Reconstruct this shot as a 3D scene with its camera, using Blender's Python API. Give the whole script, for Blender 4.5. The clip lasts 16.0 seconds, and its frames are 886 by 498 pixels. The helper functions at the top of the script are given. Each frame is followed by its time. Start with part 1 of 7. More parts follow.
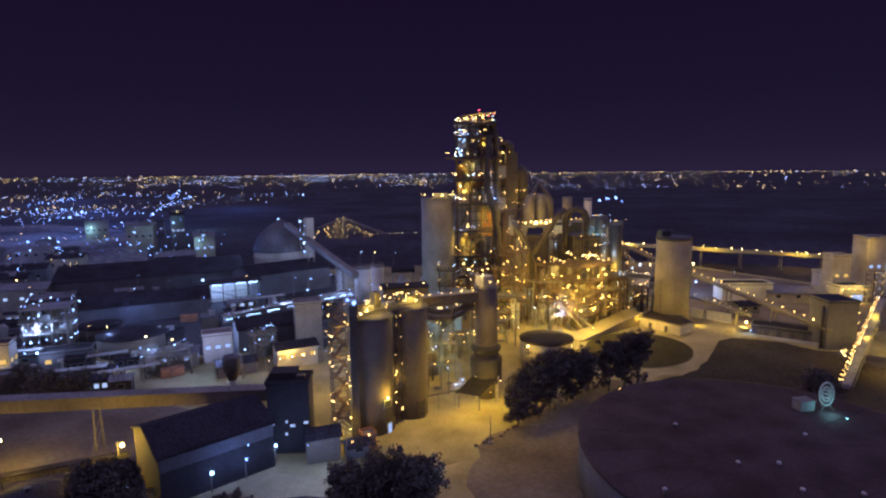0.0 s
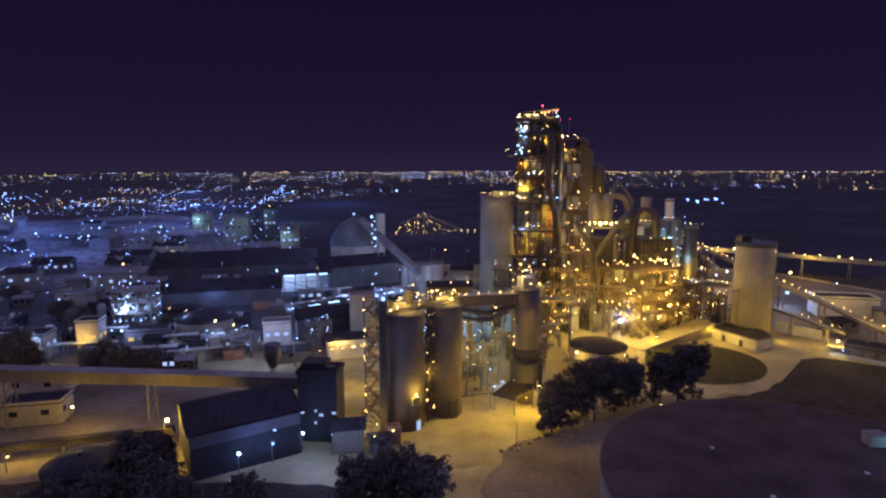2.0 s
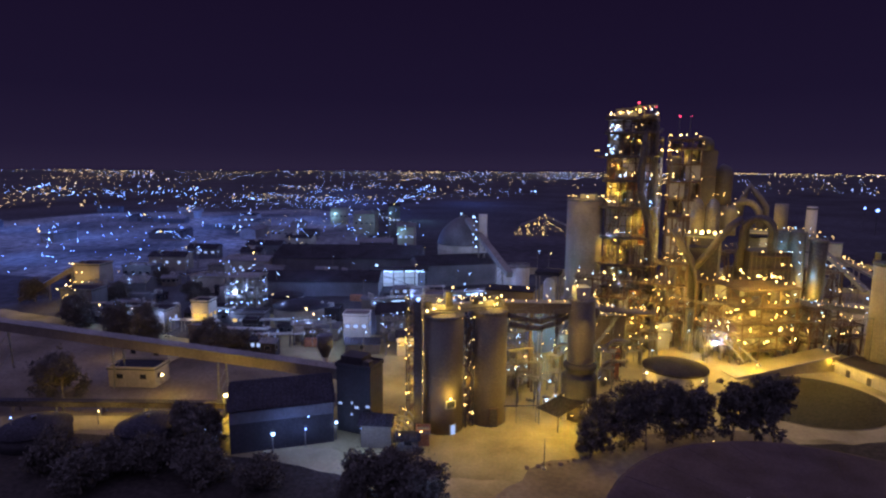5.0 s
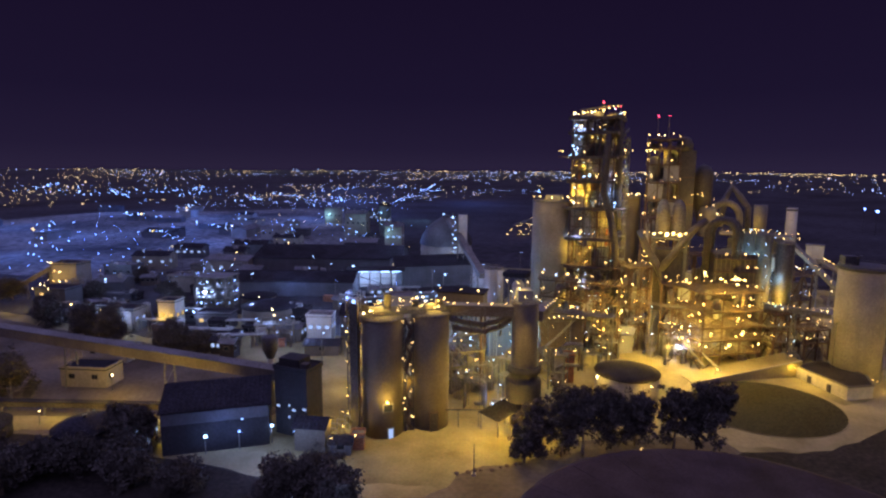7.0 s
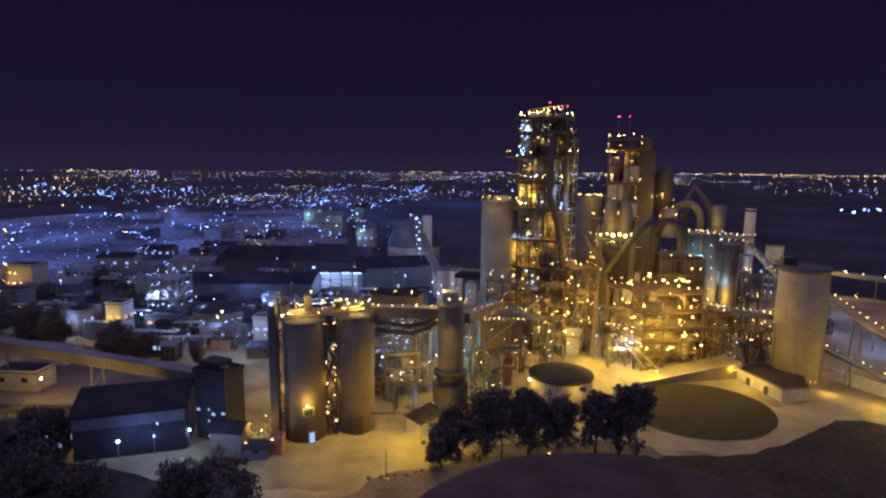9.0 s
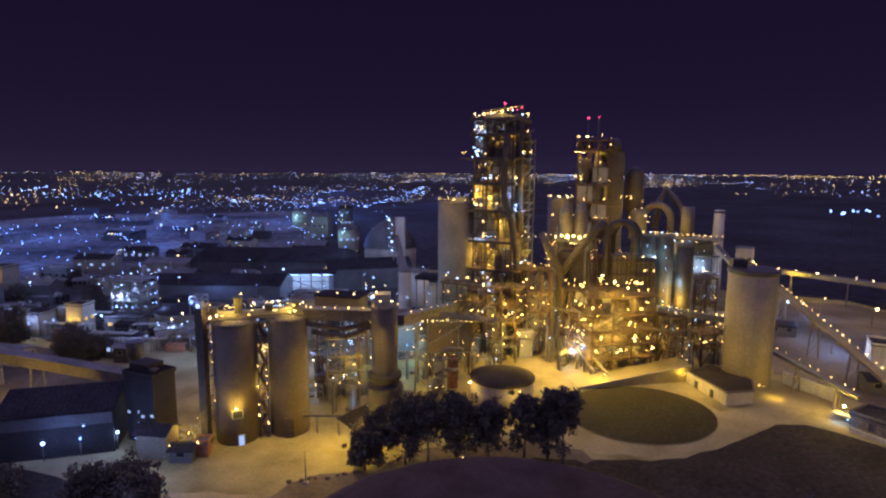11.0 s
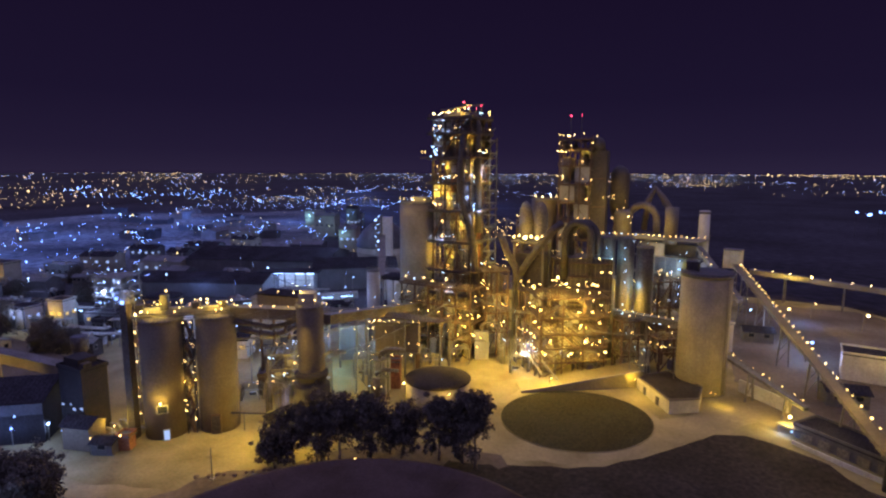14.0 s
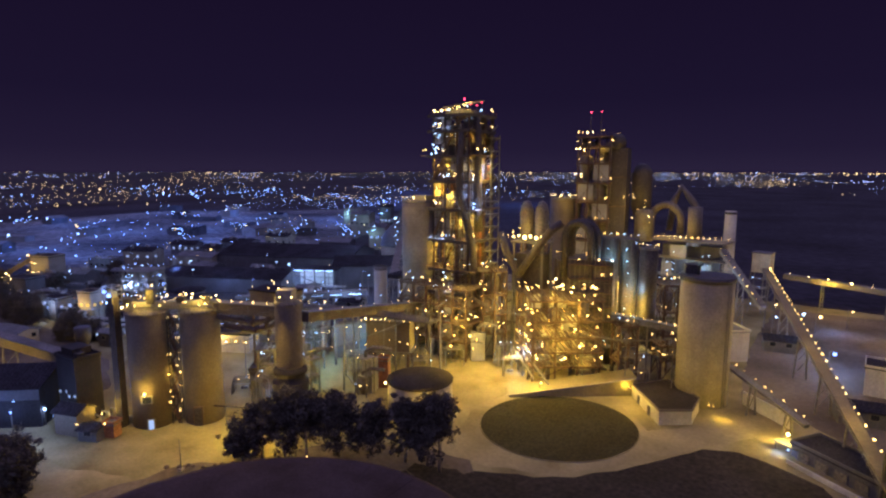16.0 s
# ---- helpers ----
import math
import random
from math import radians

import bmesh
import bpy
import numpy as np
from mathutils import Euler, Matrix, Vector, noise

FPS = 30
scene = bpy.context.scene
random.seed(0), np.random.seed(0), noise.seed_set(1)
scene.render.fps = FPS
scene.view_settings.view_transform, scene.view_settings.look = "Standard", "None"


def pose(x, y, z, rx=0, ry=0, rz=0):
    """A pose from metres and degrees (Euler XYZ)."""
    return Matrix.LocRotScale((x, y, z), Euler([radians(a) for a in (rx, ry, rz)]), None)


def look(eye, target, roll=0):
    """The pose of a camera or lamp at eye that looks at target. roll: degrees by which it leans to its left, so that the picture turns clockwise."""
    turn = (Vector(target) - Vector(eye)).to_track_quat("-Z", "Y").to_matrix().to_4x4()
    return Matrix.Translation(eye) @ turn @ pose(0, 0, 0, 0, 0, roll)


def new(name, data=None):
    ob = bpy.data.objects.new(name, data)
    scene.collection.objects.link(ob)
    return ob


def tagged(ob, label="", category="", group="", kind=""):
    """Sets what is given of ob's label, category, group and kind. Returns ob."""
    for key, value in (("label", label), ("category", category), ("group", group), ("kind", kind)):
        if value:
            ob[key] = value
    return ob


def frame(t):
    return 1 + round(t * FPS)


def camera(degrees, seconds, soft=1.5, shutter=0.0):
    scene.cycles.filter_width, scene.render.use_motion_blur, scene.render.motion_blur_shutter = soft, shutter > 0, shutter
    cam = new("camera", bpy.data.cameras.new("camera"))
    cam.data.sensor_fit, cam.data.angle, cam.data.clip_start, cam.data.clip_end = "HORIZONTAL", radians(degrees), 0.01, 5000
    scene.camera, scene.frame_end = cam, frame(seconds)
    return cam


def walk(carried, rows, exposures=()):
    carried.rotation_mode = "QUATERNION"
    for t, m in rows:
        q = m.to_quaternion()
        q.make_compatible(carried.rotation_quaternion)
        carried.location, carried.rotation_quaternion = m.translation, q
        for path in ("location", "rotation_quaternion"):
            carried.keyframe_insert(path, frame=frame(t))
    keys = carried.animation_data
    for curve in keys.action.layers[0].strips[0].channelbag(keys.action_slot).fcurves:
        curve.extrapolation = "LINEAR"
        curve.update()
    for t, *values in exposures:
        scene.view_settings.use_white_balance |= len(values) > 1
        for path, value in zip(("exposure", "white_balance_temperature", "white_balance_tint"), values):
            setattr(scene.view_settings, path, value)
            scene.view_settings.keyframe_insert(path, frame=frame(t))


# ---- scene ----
cam = camera(77.0, 16.0, soft=2.35)
PATH = [
    (0, (0.041, -0.779, 58.839), (0.034, 1.202, 58.562), -0.5),
    (0.5, (3.571, -0.11, 58.835), (3.502, 1.869, 58.556), -0.5),
    (1, (7.011, 0.544, 58.843), (6.883, 2.52, 58.561), -0.4),
    (1.5, (10.385, 1.278, 58.826), (10.161, 3.245, 58.543), -0.2),
    (2, (13.826, 2.16, 58.779), (13.477, 4.109, 58.495), -0.1),
    (2.5, (17.359, 3.208, 58.745), (16.877, 5.128, 58.461), 0.0),
    (3, (21.022, 4.457, 58.744), (20.417, 6.342, 58.459), 0.1),
    (3.5, (24.756, 5.93, 58.771), (24.084, 7.792, 58.486), 0.1),
    (4, (28.426, 7.603, 58.807), (27.683, 9.438, 58.523), 0.2),
    (6.5, (45.814, 17.619, 59.432), (44.914, 19.382, 59.145), 0.4),
    (7, (49.234, 19.754, 59.489), (48.351, 21.525, 59.202), 0.4),
    (7.5, (52.642, 21.935, 59.503), (51.772, 23.713, 59.217), 0.3),
    (8, (56.09, 24.072, 59.516), (55.219, 25.849, 59.23), 0.4),
    (8.5, (59.62, 26.276, 59.495), (58.749, 28.054, 59.21), 0.4),
    (9, (63.176, 28.352, 59.498), (62.304, 30.13, 59.214), 0.4),
    (11.5, (80.955, 38.353, 59.534), (80.062, 40.121, 59.257), 0.3),
    (12, (84.503, 40.369, 59.524), (83.608, 42.136, 59.248), 0.3),
    (12.5, (88.04, 42.426, 59.524), (87.14, 44.19, 59.247), 0.3),
    (13, (91.596, 44.63, 59.513), (90.638, 46.364, 59.236), 0.3),
    (13.5, (95.212, 46.866, 59.462), (94.238, 48.592, 59.186), 0.3),
    (14, (98.827, 49.315, 59.398), (97.824, 51.022, 59.12), 0.2),
    (14.5, (102.365, 51.952, 59.334), (101.32, 53.634, 59.056), 0.2),
    (15, (105.76, 54.669, 59.276), (104.674, 56.325, 58.997), 0.2),
    (15.5, (109.06, 57.515, 59.231), (107.935, 59.145, 58.951), 0.1),
    (16, (112.214, 60.563, 59.186), (111.048, 62.164, 58.904), 0.1),
]
walk(cam, [(t, look(eye, target, roll)) for t, eye, target, roll in PATH])

# ---- world and light ----
world = bpy.data.worlds.new("night_sky")
scene.world = world
world.use_nodes = True
wt = world.node_tree
bg = wt.nodes["Background"]
geo = wt.nodes.new("ShaderNodeTexCoord")
sep = wt.nodes.new("ShaderNodeSeparateXYZ")
ramp = wt.nodes.new("ShaderNodeValToRGB")
wt.links.new(geo.outputs["Generated"], sep.inputs[0])
wt.links.new(sep.outputs["Z"], ramp.inputs[0])
wt.links.new(ramp.outputs[0], bg.inputs[0])
ramp.color_ramp.elements[0].position, ramp.color_ramp.elements[0].color = 0.0, (0.0215, 0.0150, 0.0420, 1)
ramp.color_ramp.elements[1].position, ramp.color_ramp.elements[1].color = 0.42, (0.0072, 0.0034, 0.0160, 1)
low = ramp.color_ramp.elements.new(0.035)
low.color = (0.0160, 0.0105, 0.0340, 1)
mid = ramp.color_ramp.elements.new(0.12)
mid.color = (0.0110, 0.0068, 0.0260, 1)
bg.inputs[1].default_value = 1.0

# Unseen broad fill from above, added to lift the dark surfaces.
moon = new("moon", bpy.data.lights.new("moon", "SUN"))
moon.data.energy, moon.data.angle, moon.data.color = 1.85, radians(140), (0.47, 0.43, 1.0)
moon.matrix_world = look((0, 0, 100), (6, 12, 0))

SODIUM, WARM, COOL, BLUE = (1.0, 0.655, 0.085), (1.0, 0.68, 0.15), (0.30, 0.46, 1.0), (0.20, 0.34, 1.0)
CYAN = (0.25, 0.62, 0.95)
NAVY = (0.10, 0.23, 1.0)
GAIN = {SODIUM: 4.5, WARM: 4.0, COOL: 6.2, BLUE: 3.6, CYAN: 4.8, NAVY: 6.5}


def smooth(a, b, v):
    k = min(1.0, max(0.0, (v - a) / (b - a)))
    return k * k * (3 - 2 * k)


def gz(x, y):
    """Height of the ground: a gentle rise away from the yard."""
    d = math.hypot(x, y)
    return 2.2 * smooth(130, 215, y) + 3.5 * smooth(230, 450, y) + 26 * smooth(700, 4800, d)


def flood(x, y, z, watts, color, size=0.6, aim=None, cone=110):
    """A lamp or an added fill light: bare, or a floodlight aimed at a place."""
    kind = "SPOT" if aim else "POINT"
    lamp = new("flood_light", bpy.data.lights.new("flood_light", kind))
    lamp.data.energy, lamp.data.color, lamp.data.shadow_soft_size = watts, color, size
    if aim:
        lamp.data.spot_size, lamp.data.spot_blend = radians(cone), 0.7
        lamp.matrix_world = look((x, y, z), aim)
    else:
        lamp.location = (x, y, z)


# bare lamps, by area; some are added fills with no lamp head drawn
def lamps(*rows):
    for x, y, z, w, c in rows:
        flood(x, y, z, w * GAIN[c], c)


# foot of the silos, round tank, lawn, big silo
lamps((10.5, 130.6, 5.0, 1000, SODIUM), (4.0, 126.0, 6.0, 420, SODIUM), (-12.3, 117.3, 8.6, 240, SODIUM), (24.0, 155.6, 7.4, 220, SODIUM), (37.6, 155.4, 7.4, 260, SODIUM))
# The one at (74, 190) is added to brighten the annex wall.
lamps((50.5, 187, 5.6, 520, SODIUM), (70.3, 197.0, 5.0, 130, SODIUM), (74.0, 190.0, 6.0, 300, SODIUM), (92.5, 197, 3.6, 160, SODIUM), (105.2, 190.2, 5.2, 1100, SODIUM), (104.6, 187.6, 2.9, 90, COOL))
lamps((38, 190, 10, 2000, SODIUM), (52, 192.5, 27.5, 1500, SODIUM), (100, 222, 18, 1300, SODIUM), (116, 190, 15, 500, SODIUM))
# between the silos and the tower
lamps((0, 147, 12, 1300, SODIUM), (3.0, 140.6, 4.2, 130, COOL), (-8, 163, 9, 1100, CYAN), (-24, 160, 9, 1000, COOL), (-16, 147, 5, 260, COOL), (9.5, 164.5, 8, 420, SODIUM), (9, 172, 19, 300, SODIUM), (25, 188, 14, 1300, SODIUM), (-4, 168, 12, 420, SODIUM))
# inside the tower and on its faces
for z in (8, 16, 24, 32.5, 42, 51.5, 59.7, 67.4):
    lamps((7.4, 206.5, z, 850, SODIUM), (14.6, 207.0, z + 0.8, 850, SODIUM))
lamps((6.4, 205.4, 73.4, 460, COOL), (6.4, 205.2, 66.0, 360, COOL), (17.4, 209.5, 59.0, 600, COOL), (17.4, 205.5, 51.0, 400, COOL), (6.5, 204.5, 38.0, 420, COOL), (9.5, 205.5, 23.0, 600, COOL), (14, 206, 78.0, 600, SODIUM), (20, 190, 14, 1200, SODIUM), (-3, 198, 53, 512, SODIUM), (22, 204, 47, 390, COOL))
lamps((22, 208, 56, 512, SODIUM), (22, 208, 34, 512, SODIUM), (44, 191, 10, 600, SODIUM), (57, 196, 22, 1098, SODIUM), (46, 200, 17.2, 512, SODIUM), (57, 202, 9.3, 512, SODIUM), (50, 201, 13.2, 512, SODIUM))
# stage, filters, frame
lamps((35, 206.0, 40.2, 620, SODIUM), (26, 203, 34, 420, SODIUM), (45, 199, 17, 330, SODIUM), (51, 201, 12.6, 380, SODIUM), (55, 206, 17, 330, SODIUM), (50, 203, 22.5, 420, SODIUM), (47, 202, 8.8, 380, SODIUM), (40, 188, 16, 900, SODIUM), (58, 192, 14, 600, SODIUM), (66, 214, 20, 1500, SODIUM), (59.5, 214, 34, 507, CYAN), (59.5, 214, 22, 507, CYAN), (66, 216, 26, 312, CYAN), (67, 281, 20, 976, CYAN))
lamps((22, 290, 67, 700, SODIUM), (22, 290, 58, 900, SODIUM), (24, 291, 50, 700, SODIUM), (14, 282, 50, 600, SODIUM), (40, 285, 46, 300, SODIUM), (56, 281, 37, 1500, SODIUM), (70, 280, 20, 1098, COOL), (84, 276, 22, 2400, SODIUM))
# added lamps among the buildings behind the tower, standing for a hazy glow
lamps((30, 236, 15, 2200, SODIUM), (52, 242, 21, 2200, SODIUM), (8, 238, 16, 1500, SODIUM), (74, 246, 14, 1800, SODIUM), (31, 201, 20, 600, SODIUM), (39, 210, 9, 900, SODIUM), (20, 221, 30, 900, SODIUM), (42, 262, 24, 2200, SODIUM))
# silo tops and the shed corner
lamps((-15.5, 119.5, 30.5, 500, SODIUM), (-7, 129, 30, 500, SODIUM), (-11.4, 124.2, 12, 110, SODIUM), (-20.8, 113.2, 5, 110, SODIUM), (-20.2, 114.2, 33, 200, BLUE), (8.5, 138, 33, 500, SODIUM))
lamps((-34.4, 104.9, 3.9, 110, COOL), (-43.0, 94.7, 3.9, 90, BLUE), (-38.3, 99.5, 3.9, 80, BLUE), (-63.7, 100.6, 6.8, 1300, SODIUM), (-80, 95, 5, 300, SODIUM), (-98, 84, 5, 240, SODIUM), (-65.1, 90.2, 4.4, 120, SODIUM), (-23.0, 112.0, 5, 130, SODIUM), (-30, 121, 6, 220, SODIUM), (-88, 90, 5, 300, SODIUM), (-88, 105, 6, 420, SODIUM), (-112, 96, 6, 320, SODIUM))
# Cool and blue rows here are added fill for the road and hut.
lamps((-128, 118, 6, 200, SODIUM), (-28, 97, 7, 420, BLUE), (-24.0, 100.0, 5.5, 230, COOL), (-15, 101, 7, 250, COOL), (-40, 96, 6, 160, BLUE), (0, 84, 10, 40, COOL))
# cool-lit works
lamps((-66, 152, 9, 800, COOL), (-88, 160, 9, 650, COOL), (-128, 168, 11, 3000, COOL), (-128, 175, 15, 1500, COOL), (-98, 233.5, 8.0, 620, COOL), (-87, 239.5, 8.0, 700, COOL), (-89, 162.5, 3.8, 260, COOL), (-117, 153, 7, 260, COOL), (-58, 196, 13, 600, COOL), (-135, 140, 8, 500, COOL))
lamps((-127, 147, 6, 420, SODIUM), (-206, 142, 10, 800, SODIUM), (-212, 157, 9, 420, SODIUM), (-160, 141, 7, 500, COOL), (-92, 284, 36, 700, COOL), (-74, 280, 18, 1300, COOL), (-62, 240, 14, 900, COOL), (-100, 274, 22, 800, COOL), (-50, 268, 16, 900, COOL), (-70, 176, 9, 900, COOL), (-3, 176, 10, 1000, CYAN), (41, 194.5, 8, 900, COOL), (113, 243.5, 9, 900, COOL))
lamps((-24, 222, 18, 800, COOL), (-37, 139, 7, 900, SODIUM), (-23.4, 120.6, 9, 200, SODIUM), (-23.4, 120.6, 17, 200, SODIUM), (-23.4, 120.6, 24, 180, SODIUM), (-46, 157.5, 6.5, 420, WARM))
lamps((105, 262, 8, 600, COOL), (112, 291, 8, 900, BLUE), (114, 250, 7, 600, BLUE), (102, 246, 13, 420, SODIUM), (128, 232, 13, 380, SODIUM), (124, 286, 11, 500, SODIUM), (140, 208, 13, 600, SODIUM), (108, 319, 17, 1500, SODIUM), (150, 310, 15, 1500, SODIUM), (195, 300, 13, 1500, SODIUM), (160, 226, 12, 900, SODIUM), (117, 160, 9, 600, SODIUM))
# The NAVY ones are unseen lamps, added to stand for the far haze.
lamps((-180, 300, 20, 1500, COOL), (-208, 388, 20, 550, CYAN), (-195, 395, 24, 280, CYAN), (-152, 338, 16, 280, CYAN), (-288, 448, 14, 600, CYAN), (-230, 520, 22, 3000, CYAN), (-345, 208, 30, 12600, NAVY), (-415, 286, 34, 16200, NAVY), (-366, 340, 34, 14400, NAVY), (-290, 300, 26, 7560, NAVY), (-285, 215, 20, 3960, NAVY), (-520, 300, 40, 21600, NAVY), (-430, 440, 40, 21600, NAVY), (-330, 580, 34, 18000, NAVY), (-490, 760, 48, 42000, NAVY), (-720, 1060, 64, 60000, NAVY), (-300, 820, 48, 26000, NAVY))
lamps((-560, 430, 44, 21600, NAVY), (-330, 470, 36, 16200, NAVY), (182, 236, 24, 520, SODIUM), (125, 150, 6, 900, SODIUM), (141, 166, 7, 1100, SODIUM), (172, 226, 6, 900, WARM), (122, 163, 4, 110, SODIUM), (134, 171, 6, 280, SODIUM), (150, 189, 9, 900, SODIUM))
# Thirty added lamps without heads, to lift the mid-tones of the works.
for i, (x, y) in enumerate(((-52, 150), (-75, 147), (-96, 150), (-108, 172), (-88, 178), (-70, 190), (-100, 196), (-118, 204), (-140, 178), (-152, 160), (-150, 200), (-176, 166), (-180, 210), (-44, 182), (-40, 206), (-60, 216), (-100, 238), (-112, 246), (-50, 232), (-30, 190),
                            (-170, 250), (-196, 262), (-200, 218), (-220, 190), (-222, 256), (-236, 290), (-190, 300), (-160, 320), (-120, 300), (-240, 160))):
    flood(x, y, 8 + 3 * (i % 3), 1100 + 900 * (i % 4), (COOL, BLUE, COOL)[i % 3], 0.4)
for i in range(24):
    k = (i + 0.5) / 24
    flood(88.3 + 33.7 * k - 0.6, 303 - 132 * k, 23.4 - 14.1 * k, 75, SODIUM, 0.2)
# aimed floodlights by the silo heads; the others are added, with no mast drawn
for x, y, z, w, c, tx, ty in (
    (-4.5, 117.0, 29, 1300, SODIUM, 0, 113), (13.5, 134.5, 31, 4500, SODIUM, 12, 124), (0.5, 127.5, 30, 5200, SODIUM, 6, 121), (54, 190, 28, 2700, SODIUM, 50, 176), (66, 192, 24, 2200, SODIUM, 66, 184), (84, 190.0, 31, 1500, SODIUM, 88, 188),
    (46, 188, 24, 3600, SODIUM, 36, 180), (20, 201, 34, 5200, SODIUM, 24, 184), (-34, 99, 9, 260, BLUE, -30, 96),
):
    flood(x, y, z, w * 3.3, c, 0.5, (tx, ty, 0), 92)


# ---- materials ----
def material(name, color, rough=0.85, metal=0.0, grain=0.6, stain=0.35, bump=0.15, scale=1.0, streak=0.0, tint=None, shine=0.5):
    """A weathered surface: fine grain, broad stains, vertical streaks where wanted, and fine relief."""
    m = bpy.data.materials.new(name)
    m.use_nodes = True
    t = m.node_tree
    b = t.nodes["Principled BSDF"]
    b.inputs["Roughness"].default_value, b.inputs["Metallic"].default_value = rough, metal
    b.inputs["Specular IOR Level"].default_value = shine
    co = t.nodes.new("ShaderNodeTexCoord")

    def tex(s, stretch=(1, 1, 1), detail=5.0):
        mp = t.nodes.new("ShaderNodeMapping")
        mp.inputs["Scale"].default_value = [s * q for q in stretch]
        n = t.nodes.new("ShaderNodeTexNoise")
        n.inputs["Scale"].default_value, n.inputs["Detail"].default_value = 1.0, detail
        t.links.new(co.outputs["Object"], mp.inputs[0])
        t.links.new(mp.outputs[0], n.inputs["Vector"])
        return n.outputs["Fac"]

    def mix(kind, fac, a, bcol):
        n = t.nodes.new("ShaderNodeMix")
        n.data_type, n.blend_type = "RGBA", kind
        for sock, v in ((n.inputs[0], fac), (n.inputs[6], a), (n.inputs[7], bcol)):
            if isinstance(v, (int, float)):
                sock.default_value = v
            elif isinstance(v, tuple):
                sock.default_value = (*v, 1) if len(v) == 3 else v
            else:
                t.links.new(v, sock)
        return n.outputs[2]

    def ramped(fac, lo, hi):
        r = t.nodes.new("ShaderNodeMapRange")
        r.inputs[1].default_value, r.inputs[2].default_value = lo, hi
        t.links.new(fac, r.inputs[0])
        return r.outputs[0]

    dark = tuple(c * (1 - grain) for c in color)
    fine = ramped(tex(2.2 * scale), 0.3, 0.7)
    col = mix("MIX", fine, dark, tuple(min(1, c * 1.12) for c in color))
    broad = ramped(tex(0.13 * scale, detail=3), 0.35, 0.7)
    col = mix("MIX", broad, col, mix("MULTIPLY", stain * 2 if stain < 0.5 else 1.0, col, tint or (0.5, 0.47, 0.42)))
    if streak:
        s = ramped(tex(0.9 * scale, (1, 1, 0.05)), 0.45, 0.75)
        sm = t.nodes.new("ShaderNodeMath")
        sm.operation = "MULTIPLY"
        sm.inputs[1].default_value = streak
        t.links.new(s, sm.inputs[0])
        col = mix("MIX", sm.outputs[0], col, tuple(c * 0.45 for c in color))
    t.links.new(col, b.inputs["Base Color"])
    bp = t.nodes.new("ShaderNodeBump")
    bp.inputs["Strength"].default_value, bp.inputs["Distance"].default_value = bump, 0.15
    t.links.new(tex(5 * scale), bp.inputs["Height"])
    t.links.new(bp.outputs[0], b.inputs["Normal"])
    return m


def glow(name, color, strength, island=False, spread=0.0):
    m = bpy.data.materials.new(name)
    m.use_nodes = True
    t = m.node_tree
    t.nodes.remove(t.nodes["Principled BSDF"])
    e = t.nodes.new("ShaderNodeEmission")
    e.inputs[0].default_value, e.inputs[1].default_value = (*color, 1), strength
    if spread:
        # no two lamps burn equally bright
        src = t.nodes.new("ShaderNodeNewGeometry").outputs["Random Per Island"] if island else t.nodes.new("ShaderNodeObjectInfo").outputs["Random"]
        mr = t.nodes.new("ShaderNodeMapRange")
        mr.inputs[3].default_value, mr.inputs[4].default_value = strength * (1 - spread), strength * (1 + spread)
        t.links.new(src, mr.inputs[0])
        t.links.new(mr.outputs[0], e.inputs[1])
    t.links.new(e.outputs[0], t.nodes["Material Output"].inputs[0])
    m.cycles.emission_sampling = "NONE"
    return m


CONCRETE = material("dusty_concrete", (0.29, 0.25, 0.195), streak=0.25, grain=0.25)
# Concrete darkened in colour for silos that stand dim against the yard.
SILOWALL = material("dim_silo_concrete", (0.155, 0.124, 0.092), streak=0.22, grain=0.2)
CONCRETE2 = material("pale_concrete", (0.52, 0.49, 0.43), streak=0.3, grain=0.2)
STEEL = material("dusty_painted_steel", (0.20, 0.18, 0.15), rough=0.6, metal=0.3, grain=0.4)
PALESTEEL = material("pale_dusty_cladding", (0.28, 0.265, 0.24), rough=0.7, grain=0.25, streak=0.3)
# Near-black base that carries the deep shade on the shed and block.
BLACKWALL = material("near_black_wall", (0.045, 0.040, 0.042), rough=0.9, grain=0.3, streak=0.3, shine=0.2)
DARKYARD = material("dark_yard_ground", (0.068, 0.064, 0.070), rough=0.95, grain=0.4, stain=0.5, bump=0.2, scale=0.4, shine=0.1)
RUST = material("rust_brown_painted_steel", (0.135, 0.084, 0.050), rough=0.7, metal=0.1, grain=0.45, streak=0.3)
GRIME = material("brown_grimy_cladding", (0.15, 0.118, 0.085), rough=0.8, grain=0.3, streak=0.4)
DARKSTEEL = material("dark_steel", (0.09, 0.08, 0.08), rough=0.55, metal=0.4)
# Duct steel darkened in colour for ducts and bodies that lie unlit.
DUCTDARK = material("dim_duct_steel", (0.085, 0.068, 0.055), rough=0.7, metal=0.1, streak=0.3)
DUCT = material("dusty_duct_steel", (0.21, 0.18, 0.145), rough=0.65, metal=0.2, streak=0.3)
ROOF = material("dark_roof_sheet", (0.046, 0.042, 0.050), rough=0.9, stain=0.4, shine=0.06)
ROOF2 = material("grey_roof_sheet", (0.16, 0.16, 0.17), rough=0.6, stain=0.5, streak=0.3)
TANKROOF = material("tank_roof_bitumen", (0.070, 0.047, 0.044), rough=0.9, grain=0.22, stain=0.45, bump=0.05, shine=0.08)
TANKLID = material("brown_tank_lid", (0.062, 0.050, 0.036), rough=0.9, grain=0.3, stain=0.4, bump=0.1, shine=0.06)
BRICK = material("orange_painted_brick", (0.36, 0.16, 0.08))
